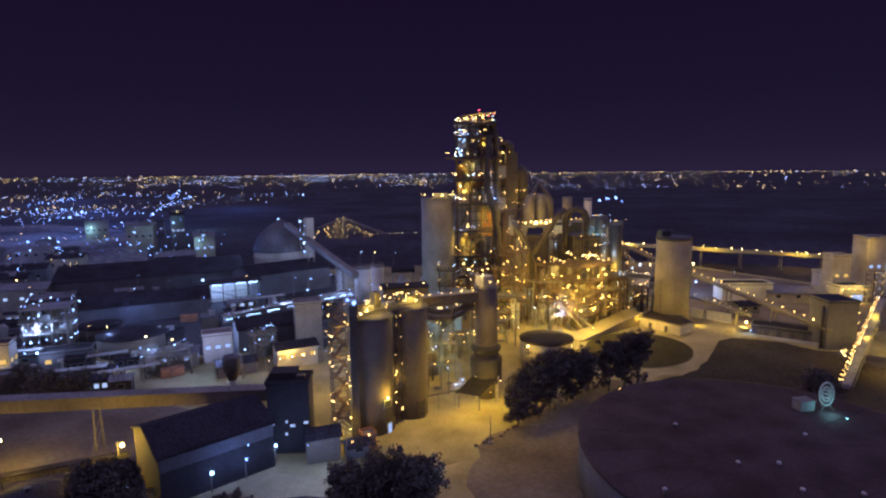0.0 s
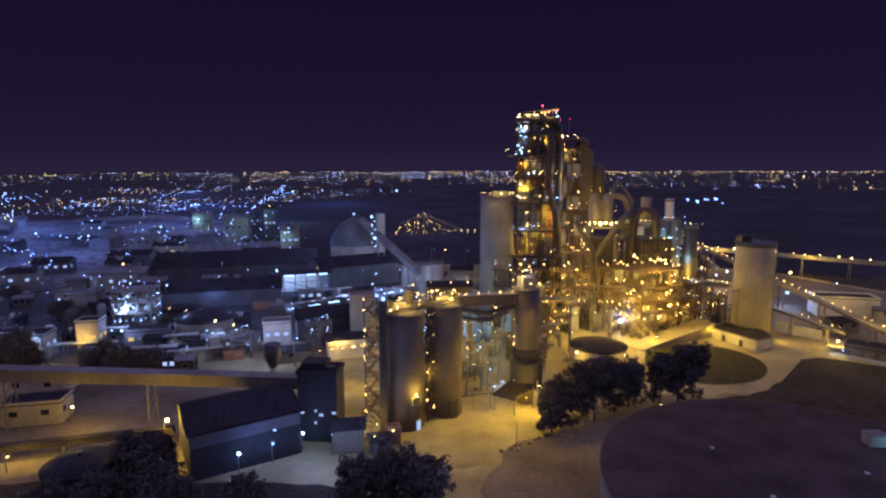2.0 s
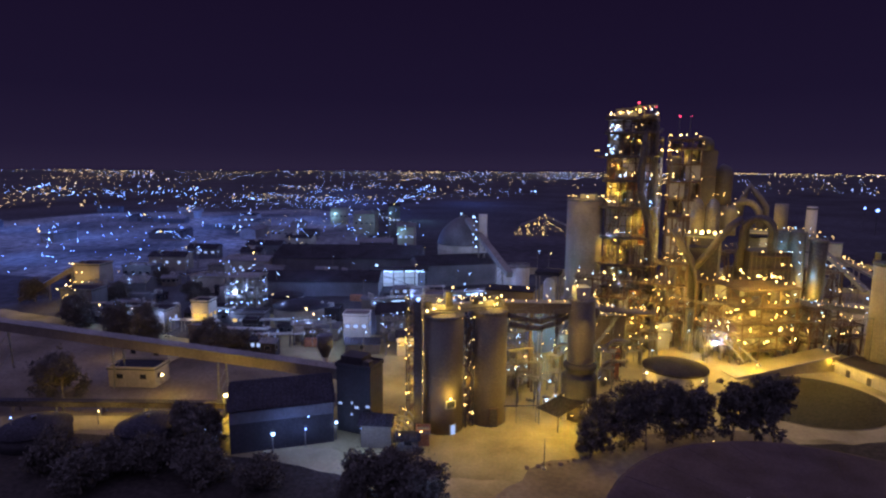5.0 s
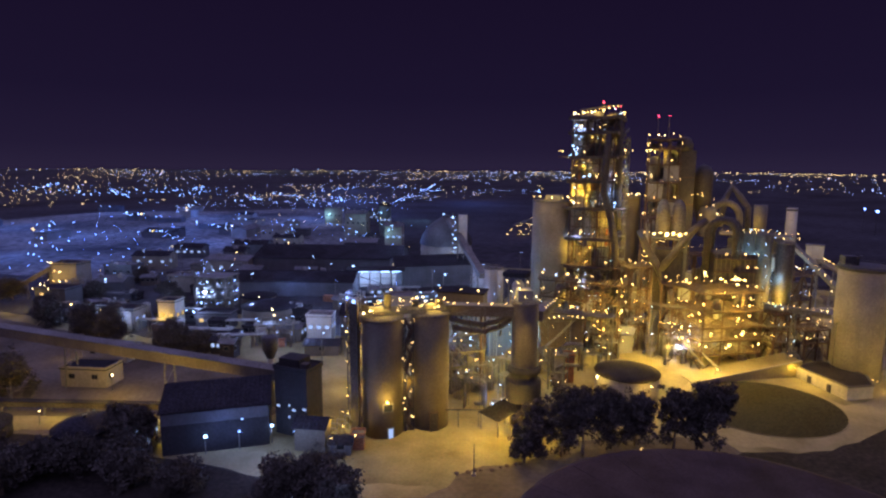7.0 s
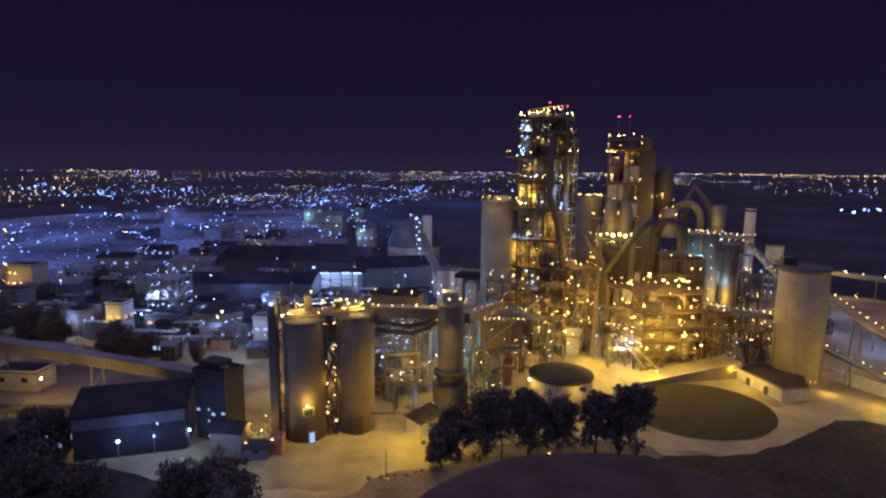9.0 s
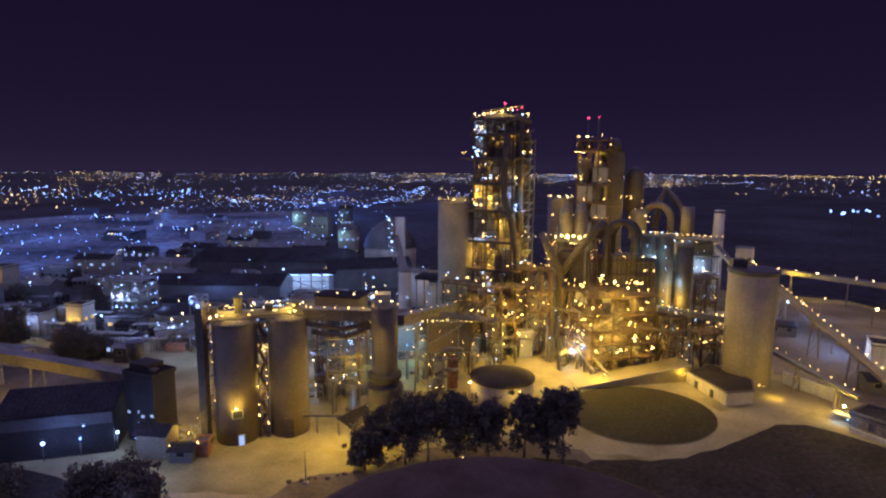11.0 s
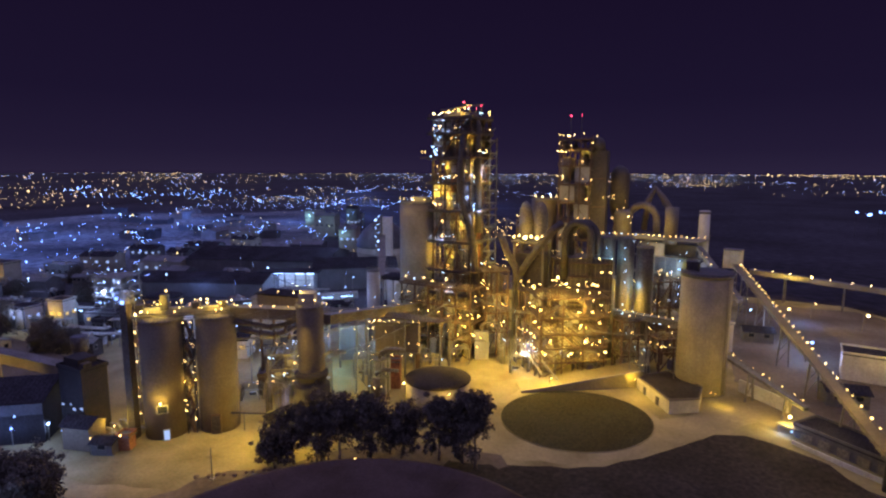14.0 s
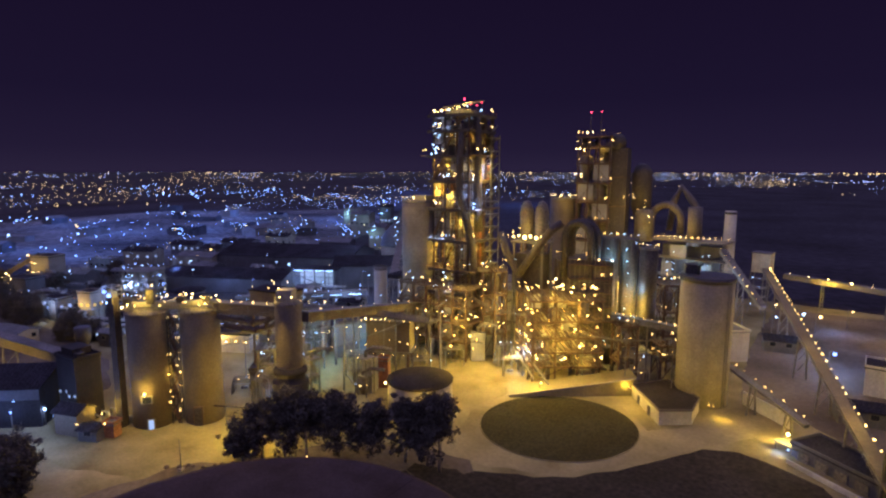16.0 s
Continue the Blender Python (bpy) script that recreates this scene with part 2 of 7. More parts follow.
DUST = material("sandy_cement_dust_yard", (0.262, 0.22, 0.112), rough=0.95, grain=0.14, stain=0.45, bump=0.1, scale=0.7, shine=0.08)
PALEDUST = material("pale_sandy_road", (0.28, 0.232, 0.126), rough=0.95, grain=0.12, stain=0.4, bump=0.1, scale=0.6, shine=0.08)
SOIL = material("dark_soil", (0.046, 0.037, 0.032), rough=0.98, grain=0.5, stain=0.4, bump=0.5, scale=0.5, shine=0.08)
EARTH = material("brown_trodden_earth", (0.16, 0.13, 0.10), rough=0.98, grain=0.22, stain=0.5, bump=0.1, scale=0.4, shine=0.08)
# Pale patchy ground, made up to carry the far bluish haze.
YARDFAR = material("patchy_haze_ground", (0.24, 0.23, 0.22), rough=1.0, grain=0.75, stain=0.6, scale=0.10, tint=(0.2, 0.2, 0.22), shine=0.08)
FIELD = material("night_field_soil", (0.062, 0.054, 0.060), rough=1.0, grain=0.5, stain=0.5, scale=0.08, shine=0.08)
LAWN = material("dull_green_lawn", (0.046, 0.041, 0.023), rough=1.0, grain=0.5, stain=0.3, bump=0.6, scale=0.8, tint=(0.75, 0.6, 0.4), shine=0.08)
# Leaf base lifted and browned to carry the haze over the trees.
LEAF = material("dusty_hazy_leaves", (0.115, 0.100, 0.085), rough=0.8, grain=0.5, shine=0.08)
BARK = material("pale_bark", (0.24, 0.19, 0.14), rough=0.9)
GLASS = material("dark_window_glass", (0.02, 0.022, 0.03), rough=0.12, grain=0.1, bump=0.0)
# Streaked wall, its base darkened for the unlit look of the works.
DARKWALL = material("streaked_dim_wall", (0.11, 0.105, 0.11), streak=0.3, grain=0.3)
PLASTER = material("beige_plaster_wall", (0.45, 0.40, 0.31), streak=0.3, grain=0.2)
DUSTROOF = material("dusty_flat_roof", (0.22, 0.20, 0.18), stain=0.45)
G_SOD = glow("sodium_lamp_glow", (1.0, 0.62, 0.20), 8.8, False, 0.6)
G_SODB = glow("sodium_floodlight_glow", (1.0, 0.68, 0.26), 13, False, 0.6)
G_COOL = glow("cool_lamp_glow", (0.36, 0.60, 1.0), 6.2, False, 0.6)
G_BLUE = glow("blue_lamp_glow", (0.20, 0.36, 1.0), 7.2, False, 0.6)
G_RED = glow("red_beacon_glow", (1.0, 0.05, 0.14), 9)
G_WINC = glow("cool_lit_window", (0.42, 0.58, 1.0), 1.0)
G_WINW = glow("warm_lit_window", (1.0, 0.66, 0.2), 0.8)
G_CITYW = glow("far_warm_lights", (1.0, 0.66, 0.30), 4.0, True, 0.9)
G_TOWNC = glow("blue_white_town_lights", (0.20, 0.38, 1.0), 11.5, True, 0.85)
G_CITYC = glow("far_cool_lights", (0.36, 0.48, 1.0), 4.6, True, 0.9)


# ---- mesh helpers ----
def box(bm, c, s, rz=0.0, taper=1.0):
    """A box with its base centre at c, of size s, turned by rz degrees."""
    m = Matrix.Translation((c[0], c[1], c[2])) @ Matrix.Rotation(radians(rz), 4, "Z")
    hx, hy = s[0] / 2, s[1] / 2
    lo = [bm.verts.new(m @ Vector((x, y, 0))) for x, y in ((-hx, -hy), (hx, -hy), (hx, hy), (-hx, hy))]
    hi = [bm.verts.new(m @ Vector((x * taper, y * taper, s[2]))) for x, y in ((-hx, -hy), (hx, -hy), (hx, hy), (-hx, hy))]
    bm.faces.new(lo[::-1])
    bm.faces.new(hi)
    for i in range(4):
        bm.faces.new((lo[i], lo[(i + 1) % 4], hi[(i + 1) % 4], hi[i]))


def lathe(bm, x, y, profile, seg=32, cap=True):
    """A round body from (radius, z) pairs, upwards."""
    rings = []
    for r, z in profile:
        rings.append([bm.verts.new((x + r * math.cos(2 * math.pi * i / seg), y + r * math.sin(2 * math.pi * i / seg), z)) for i in range(seg)])
    for a, b in zip(rings, rings[1:]):
        for i in range(seg):
            f = bm.faces.new((a[i], a[(i + 1) % seg], b[(i + 1) % seg], b[i]))
            f.smooth = True
    if cap:
        bm.faces.new(rings[0][::-1])
        bm.faces.new(rings[-1])


def beam(bm, a, b, w, h=None):
    """A straight bar of square or flat section from a to b."""
    a, b = Vector(a), Vector(b)
    d = (b - a).normalized()
    side = d.cross(Vector((0, 0, 1)))
    side = Vector((1, 0, 0)) if side.length < 1e-3 else side.normalized()
    up = side.cross(d)
    h = h or w
    q = [(-w / 2, -h / 2), (w / 2, -h / 2), (w / 2, h / 2), (-w / 2, h / 2)]
    lo = [bm.verts.new(a + side * i + up * j) for i, j in q]
    hi = [bm.verts.new(b + side * i + up * j) for i, j in q]
    bm.faces.new(lo)
    bm.faces.new(hi[::-1])
    for i in range(4):
        bm.faces.new((lo[(i + 1) % 4], lo[i], hi[i], hi[(i + 1) % 4]))


def pipe(bm, points, r, seg=12):
    """A round duct along points."""
    pts = [Vector(p) for p in points]
    rings = []
    ref = Vector((0.31, 0.87, 0.38)).normalized()
    for i, p in enumerate(pts):
        d = (pts[min(i + 1, len(pts) - 1)] - pts[max(i - 1, 0)]).normalized()
        u = d.cross(ref).normalized()
        v = d.cross(u)
        rings.append([bm.verts.new(p + (u * math.cos(2 * math.pi * k / seg) + v * math.sin(2 * math.pi * k / seg)) * r) for k in range(seg)])
    for a, b in zip(rings, rings[1:]):
        for k in range(seg):
            f = bm.faces.new((a[k], a[(k + 1) % seg], b[(k + 1) % seg], b[k]))
            f.smooth = True
    bm.faces.new(rings[0][::-1])
    bm.faces.new(rings[-1])


def thing(name, label, category, at, group="", kind=""):
    ob = new(name)
    ob.empty_display_size = 0.5
    ob.location = at
    return tagged(ob, label, category, group, kind)


def base_of(ob):
    p = Vector((0, 0, 0))
    while ob:
        p = p + ob.location
        ob = ob.parent
    return p


def part(name, bm, mat, parent=None, label="", recalc=True):
    """Links a bmesh, given in world metres, as one mesh object under a thing or a part."""
    if recalc:
        bmesh.ops.recalc_face_normals(bm, faces=bm.faces)
    if parent:
        bmesh.ops.translate(bm, verts=bm.verts, vec=-base_of(parent))
    me = bpy.data.meshes.new(name)
    bm.to_mesh(me)
    bm.free()
    me.materials.append(mat)
    ob = new(name, me)
    ob.parent = parent
    if label:
        ob["label"] = label
    return ob


def made(name, mat, parent, *calls, label=""):
    bm = bmesh.new()
    for f, *a in calls:
        f(bm, *a)
    return part(name, bm, mat, parent, label)

BULBS = {}


def bulb(parent, p, mat=None, r=0.36, name="lamp"):
    """One lamp: a shared small globe at p."""
    mat = mat or G_SOD
    r = round(r * rng.choice((0.27, 0.33, 0.40, 0.52)), 2)
    key = (mat.name, round(r, 2))
    if key not in BULBS:
        bm = bmesh.new()
        bmesh.ops.create_icosphere(bm, subdivisions=2, radius=r)
        me = bpy.data.meshes.new(name)
        bm.to_mesh(me)
        bm.free()
        me.materials.append(mat)
        BULBS[key] = me
    ob = new(name, BULBS[key])
    ob.parent = parent
    ob.location = Vector(p) - base_of(parent)
    return ob


def handrail(bm, pts, closed=True, h=1.1, gap=2.5):
    """Posts and two rails along points."""
    pts = [Vector(p) for p in pts]
    if closed:
        pts = pts + [pts[0]]
    for a, b in zip(pts, pts[1:]):
        for k in (0.55, 1.0):
            beam(bm, a + Vector((0, 0, h * k)), b + Vector((0, 0, h * k)), 0.07)
        n = max(1, int((b - a).length / gap))
        for i in range(n):
            q = a.lerp(b, i / n)
            beam(bm, q, q + Vector((0, 0, h)), 0.07)


def rect(cx, cy, w, d, rz=0):
    """Corner points of a turned rectangle."""
    c, s = math.cos(radians(rz)), math.sin(radians(rz))
    return [(cx + x * c - y * s, cy + x * s + y * c) for x, y in ((-w / 2, -d / 2), (w / 2, -d / 2), (w / 2, d / 2), (-w / 2, d / 2))]


def sheet(name, outline, mat, lift, label, category, cuts=4, ragged=1.3):
    """A paved or planted patch that lies on the ground."""
    bm = bmesh.new()
    ring = []
    for (x0, y0), (x1, y1) in zip(outline, outline[1:] + outline[:1]):
        n = max(1, int(math.hypot(x1 - x0, y1 - y0) / 3.5)) if ragged else 1
        for i in range(n):
            x, y = x0 + (x1 - x0) * i / n, y0 + (y1 - y0) * i / n
            j = noise.noise_vector(Vector((x * 0.17, y * 0.17, 3))) * ragged
            ring.append((x + j.x, y + j.y))
    bm.faces.new([bm.verts.new((x, y, 0)) for x, y in ring])
    bmesh.ops.triangulate(bm, faces=bm.faces)
    for _ in range(cuts):
        long = [e for e in bm.edges if e.calc_length() > 9]
        if not long:
            break
        bmesh.ops.subdivide_edges(bm, edges=long, cuts=1)
        bmesh.ops.triangulate(bm, faces=bm.faces)
    for v in bm.verts:
        v.co.z = gz(v.co.x, v.co.y) + lift
    bmesh.ops.recalc_face_normals(bm, faces=bm.faces)
    if sum(f.normal.z for f in bm.faces) < 0:
        bmesh.ops.reverse_faces(bm, faces=bm.faces)
    return tagged(part(name, bm, mat, recalc=False), label, category, kind="structure")


rng = random.Random(7)

# ---- ground and setting ----
def ground_lines(lo, hi, near, step):
    out, v, s = [], near[0], step
    while v < near[1]:
        out.append(v)
        v += step
    out.append(near[1])
    v = near[1]
    while v < hi:
        s *= 1.25
        v += s
        out.append(min(v, hi))
    v, s = near[0], step
    while v > lo:
        s *= 1.25
        v -= s
        out.insert(0, max(v, lo))
    return out


GX, GY = ground_lines(-4800, 4800, (-240, 260), 12), ground_lines(-400, 4900, (0, 480), 12)
bm = bmesh.new()
gv = [[bm.verts.new((x, y, gz(x, y))) for x in GX] for y in GY]
for j in range(len(GY) - 1):
    for i in range(len(GX) - 1):
        bm.faces.new((gv[j][i], gv[j][i + 1], gv[j + 1][i + 1], gv[j + 1][i]))
tagged(part("ground", bm, FIELD), "dark open ground of soil and scrub reaching the horizon", "ground", kind="structure")

sheet("yard", [(-240, 60), (-130, 62), (-60, 70), (-20, 72), (20, 84), (30, 118), (34, 128), (60, 140), (118, 172), (150, 160), (190, 190), (190, 262), (130, 330), (40, 330), (-40, 320), (-130, 300), (-210, 240)], DUST, 0.05,
      "pale cement-dusted concrete yard of the works", "yard", 5)
sheet("road", [(-58, 86), (-46, 95), (-34, 102), (-14, 99), (6, 107), (13, 102), (8, 93), (-8, 90), (-24, 93), (-38, 89), (-54, 79)], PALEDUST, 0.10, "dusty pale access road beside the shed", "road", 5)
sheet("road", [(36, 148), (44, 158), (42, 172), (46, 186), (56, 194), (68, 196), (80, 182), (92, 196), (104, 208), (124, 188), (122, 182), (100, 192), (88, 176), (72, 156), (58, 150)], PALEDUST, 0.10, "pale dusty road looping round the lawn", "road", 5)
sheet("planted_bank", [(52.7, 146), (60.6, 148.8), (74, 156.4), (82, 166), (92, 180.5), (97.6, 183.6), (104.6, 182.5), (112.7, 178.5), (119, 171), (134, 150), (110, 104), (90, 112), (70, 128), (44, 132), (46, 143)], SOIL, 0.14, "bare dark soil bank beside the road", "soil", 5)
# This darker sheet stands for the yard light fading towards the tank.
sheet("planted_bank", [(3.5, 97), (5, 104), (7.2, 108), (7, 112.2), (9.8, 117), (14.1, 120.4), (18, 124), (20, 130), (24, 136), (40, 148), (54, 150), (58, 146), (50, 124), (34, 112), (27, 98), (26, 82), (8, 82)], EARTH, 0.14, "earth verge under the row of trees, toned down where the yard light fades", "soil", 5)
sheet("verge", [(-30, 94), (-10, 92), (2, 92), (8, 82), (-10, 70), (-40, 62), (-76, 50), (-108, 58), (-98, 78), (-82, 84), (-68, 94), (-58, 88), (-48, 91), (-40, 92)], SOIL, 0.16, "dark earth verge with trees beside the shed road", "soil", 4)
sheet("earth_yard", [(-240, 58), (-130, 60), (-100, 50), (-74, 66), (-50, 84), (-62, 100), (-44, 112), (-46, 124), (-70, 134), (-110, 138), (-200, 132), (-240, 120)], EARTH, 0.13, "brown trodden earth yard under the long gallery", "yard", 5)
sheet("road", [(-134, 66), (-104, 84.5), (-64, 103), (-62, 99), (-82, 88), (-104, 72), (-130, 56)], PALEDUST, 0.2, "lamp-lit pale road along the pipe run", "road", 4)
# Invented pale sheet; under the NAVY lamps it stands for haze.
sheet("far_yard", [(-230, 190), (-330, 170), (-620, 230), (-600, 420), (-430, 600), (-300, 520), (-215, 400), (-180, 330)], YARDFAR, 0.12, "pale ground added at the far estate to stand for bluish haze", "yard", 6)
sheet("works_yard", [(-236, 136), (-150, 142), (-96, 142), (-74, 168), (-40, 176), (-34, 214), (-36, 300), (-120, 296), (-206, 238)], DARKYARD, 0.11, "dark ground of the yard between the sheds", "yard", 5)
sheet("back_yard", [(94, 216), (104, 212), (122, 192), (140, 186), (186, 196), (186, 256), (132, 322), (92, 318), (90, 260)], EARTH, 0.12, "dark earth yard behind the conveyors", "yard", 5)
sheet("works_lane", [(-92, 146), (-60, 150), (-34, 160), (-30, 170), (-56, 176), (-76, 170), (-96, 178), (-128, 176), (-132, 164), (-104, 158)], DUST, 0.17, "pale concrete apron lit by cool lamps", "yard", 4)
# round lawn with its kerb
LX, LY, LR, LS, LT = 62.5, 173.5, 17.7, 15.4, radians(28)
ring_out = []
for i in range(56):
    u, v = LR * math.cos(2 * math.pi * i / 56), LS * math.sin(2 * math.pi * i / 56)
    ring_out.append((LX + u * math.cos(LT) - v * math.sin(LT), LY + u * math.sin(LT) + v * math.cos(LT)))
lawn = sheet("round_lawn", ring_out, LAWN, 0.22, "large round dull-green lawn in a loop of road", "lawn", 5, 0.0)
bm = bmesh.new()
pipe(bm, [(x, y, gz(x, y) + 0.14) for x, y in ring_out + ring_out[:1]], 0.13, 6)
tagged(part("kerb", bm, DUST), "low concrete kerb round the lawn", "kerb", kind="structure")


# ---- big covered tank in the foreground ----
TX, TY, TR, TZ = 58.6, 92.8, 33.9, 9.2
tank = thing("storage_tank", "huge low round storage tank with a dark flat roof", "tank", (TX, TY, 0))
made("shell", DARKWALL, tank, (lathe, TX, TY, [(TR, -0.5), (TR, TZ - 0.5)], 96))
made("roof", TANKROOF, tank, (lathe, TX, TY, [(TR + 0.1, TZ - 0.5), (TR + 0.25, TZ - 0.3), (TR + 0.25, TZ), (TR - 0.4, TZ + 0.02), (20, TZ + 0.45), (4, TZ + 0.9), (0.6, TZ + 1.0)], 96))
bm = bmesh.new()
for i in range(24):
    a = 2 * math.pi * i / 24
    beam(bm, (TX + 2 * math.cos(a), TY + 2 * math.sin(a), TZ + 0.96), (TX + (TR - 0.5) * math.cos(a), TY + (TR - 0.5) * math.sin(a), TZ + 0.05), 0.10, 0.05)
part("roof_seams", bm, TANKROOF, tank, "raised radial seams of the roof")
bulb(tank, (39.4, 120.3, TZ + 0.35), G_SOD, 0.25)
# Pale vent shapes stand for small light reflections on the tank roof.
for x, y in ((48.6, 86.3), (54.2, 78.2), (33.4, 78.6), (55.2, 86.0), (62.6, 77.0), (44.0, 100.5), (66.0, 96.0)):
    made("roof_vent", CONCRETE2, tank, (lathe, x, y, [(0.22, TZ + 0.2), (0.22, TZ + 1.1), (0.42, TZ + 1.15), (0.3, TZ + 1.4), (0.05, TZ + 1.5)], 10))
hatch = thing("roof_hatch_box", "small teal-lit metal box on the tank roof", "box", (73.6, 108.6, TZ + 0.4))
made("box_body", PALESTEEL, hatch, (box, (73.6, 108.6, TZ + 0.4), (3.2, 2.4, 2.0), 10))
made("box_lid", STEEL, hatch, (box, (73.6, 108.6, TZ + 2.4), (3.5, 2.7, 0.15), 10))
sign = thing("emblem_sign", "round white ring emblem on a tripod, lit teal from below", "sign", (78.2, 108.6, TZ + 0.2))
EM = Matrix.Translation((78.2, 108.6, TZ + 3.6)) @ Matrix.Rotation(radians(-20), 4, "Z") @ Matrix.Rotation(radians(90), 4, "X")
bm = bmesh.new()
for r in (2.45, 1.55):
    ring = [EM @ Vector((r * 0.5 * math.cos(2 * math.pi * k / 28), r * math.sin(2 * math.pi * k / 28), 0)) for k in range(29)]
    pipe(bm, ring[:-1] + [ring[0]], 0.2, 6)
part("ring", bm, CONCRETE2, sign)
bm = bmesh.new()
for x0, y0, x1, y1 in ((-0.45, 0.8, 0.45, 0.8), (-0.45, 0.0, 0.45, 0.0), (-0.45, -0.8, 0.45, -0.8), (0.45, -0.8, 0.45, 0.8)):
    beam(bm, EM @ Vector((x0, y0, 0)), EM @ Vector((x1, y1, 0)), 0.32)
part("symbol_bar", bm, CONCRETE2, sign)
for dx, dy in ((-1.3, -0.8), (1.3, -0.8), (0, 1.4)):
    made("leg", STEEL, sign, (beam, (78.2, 108.6, TZ + 2.2), (78.2 + dx, 108.6 + dy, TZ + 0.3), 0.14))
bulb(sign, (79.0, 103.4, TZ + 0.7), glow("teal_spot_glow", (0.30, 0.85, 1.0), 8.0), 0.3, "spotlight")
flood(77.4, 105.6, TZ + 1.2, 420, (0.25, 0.8, 1.0), 0.3)


# ---- silos ----
def silo(name, label, x, y, r, top, mat=None, ribs=0, rim=True, group=""):
    z0 = gz(x, y) - 0.3
    s = thing(name, label, "silo", (x, y, z0), group)
    made("shell", mat or CONCRETE, s, (lathe, x, y, [(r, z0), (r, top - 0.3), (r - 0.25, top)], 40))
    made("roof", DUSTROOF, s, (lathe, x, y, [(r + 0.25, top), (r + 0.25, top + 0.35), (r * 0.3, top + 0.8), (0.3, top + 0.85)], 40))
    if ribs:
        for i in range(1, ribs):
            z = z0 + (top - z0) * i / ribs
            made("joint_band", mat or CONCRETE, s, (lathe, x, y, [(r - 0.05, z - 0.12), (r + 0.02, z - 0.10), (r + 0.02, z + 0.10), (r - 0.05, z + 0.12)], 40, False))
    if rim:
        ring = [(x + r * math.cos(2 * math.pi * i / 14), y + r * math.sin(2 * math.pi * i / 14)) for i in range(14)]
        for h in (0.95, 1.45):
            made("rail", STEEL, s, (pipe, [(*q, top + h) for q in ring + ring[:1]], 0.04, 5))
        for q in ring:
            made("rail_post", STEEL, s, (beam, (*q, top + 0.3), (*q, top + 1.45), 0.07))
    return s


def ladder_cage(parent, x, y, z0, z1, rz=0, lamps=None, step=4.0, w=0.9, r=0.28):
    bm = bmesh.new()
    c, s = math.cos(radians(rz)), math.sin(radians(rz))
    for k in (-w / 2, w / 2):
        beam(bm, (x + k * c, y + k * s, z0), (x + k * c, y + k * s, z1), 0.12)
    z = z0
    while z < z1:
        beam(bm, (x - w / 2 * c, y - w / 2 * s, z), (x + w / 2 * c, y + w / 2 * s, z), 0.08)
        z += 0.6
    part("ladder", bm, STEEL, parent)
    if lamps:
        z = z0 + step / 2
        while z < z1:
            bulb(parent, (x + rng.uniform(-0.3, 0.3), y - 0.4, z), lamps, r)
            z += step


TWIN = "twin silos beside the yard"
S1, S2 = (-16.6, 121.6), (-8.8, 129.8)
s1 = silo("cement_silo", "tall concrete silo with a lit window and door at its foot", *S1, 4.6, 26.6, SILOWALL, ribs=2, group=TWIN)
s2 = silo("cement_silo", "tall round concrete silo with a dark recess at its foot", *S2, 4.35, 26.6, SILOWALL, ribs=2, group=TWIN)
# lit window and door on the first silo
for nm, ang, z, w, h, m in (("window", -43, 6.4, 1.9, 1.5, GLASS), ("door", -36, 0.1, 1.1, 2.2, G_WINC)):
    a = radians(ang)
    px, py = S1[0] + 4.62 * math.cos(a), S1[1] + 4.62 * math.sin(a)
    fr = made(nm + "_frame", PALESTEEL, s1, (box, (px, py, z - 0.15), (0.35, w + 0.5, h + 0.35), ang))
    made(nm, m, fr, (box, (px + 0.12 * math.cos(a), py + 0.12 * math.sin(a), z), (0.2, w, h), ang))
bulb(s1, (-13.0, 117.9, 8.7), G_SODB, 0.42)
a = radians(-50)
px, py = S2[0] + 4.3 * math.cos(a), S2[1] + 4.3 * math.sin(a)
rec = made("door_frame", RUST, s2, (box, (px, py, -0.2), (0.6, 2.1, 4.8), -50))
made("door", DARKSTEEL, rec, (box, (px + 0.2 * math.cos(a), py + 0.2 * math.sin(a), -0.1), (0.35, 1.7, 4.4), -50))

gal = thing("silo_top_gallery", "steel walkway with conveyor and lamps across the silo tops", "walkway", (-12, 125, 27))
bm = bmesh.new()
beam(bm, (-20.5, 117.6, 27.5), (-5.6, 133.0, 27.3), 3.4, 0.3)
part("deck", bm, STEEL, gal)
bm = bmesh.new()
for o in (-1.7, 1.7):
    handrail(bm, [(-20.5 + o * 0.72, 117.6 - o * 0.69, 27.6), (-5.6 + o * 0.72, 133.0 - o * 0.69, 27.4)], False, 1.1, 2.0)
part("handrail", bm, STEEL, gal)
bm = bmesh.new()
beam(bm, (-19, 119.1, 28.5), (-6, 132.6, 28.3), 1.1, 1.2)
part("conveyor_casing", bm, PALESTEEL, gal)
for k in (0.05, 0.3, 0.62, 0.9):
    made("drive_unit", DARKSTEEL, gal, (box, (-20 + 14 * k, 118 + 14.4 * k, 28.6), (1.6, 1.8, 1.4 + 2.0 * (k == 0.3)), 45))
for i in range(40):
    k = i / 39
    p = (-20.2 + 14.6 * k + rng.uniform(-1.8, 1.8), 117.6 + 15 * k + rng.uniform(-1.8, 1.8), 28.3 + rng.choice((0.0, 0.6, 1.4, 2.0)))
    made("lamp_post", STEEL, gal, (beam, (p[0], p[1], 27.4), p, 0.08))
    bulb(gal, p, rng.choice((G_SOD, G_SODB)), 0.34)
bulb(gal, (-14.5, 122.0, 33.0), G_SOD, 0.32)

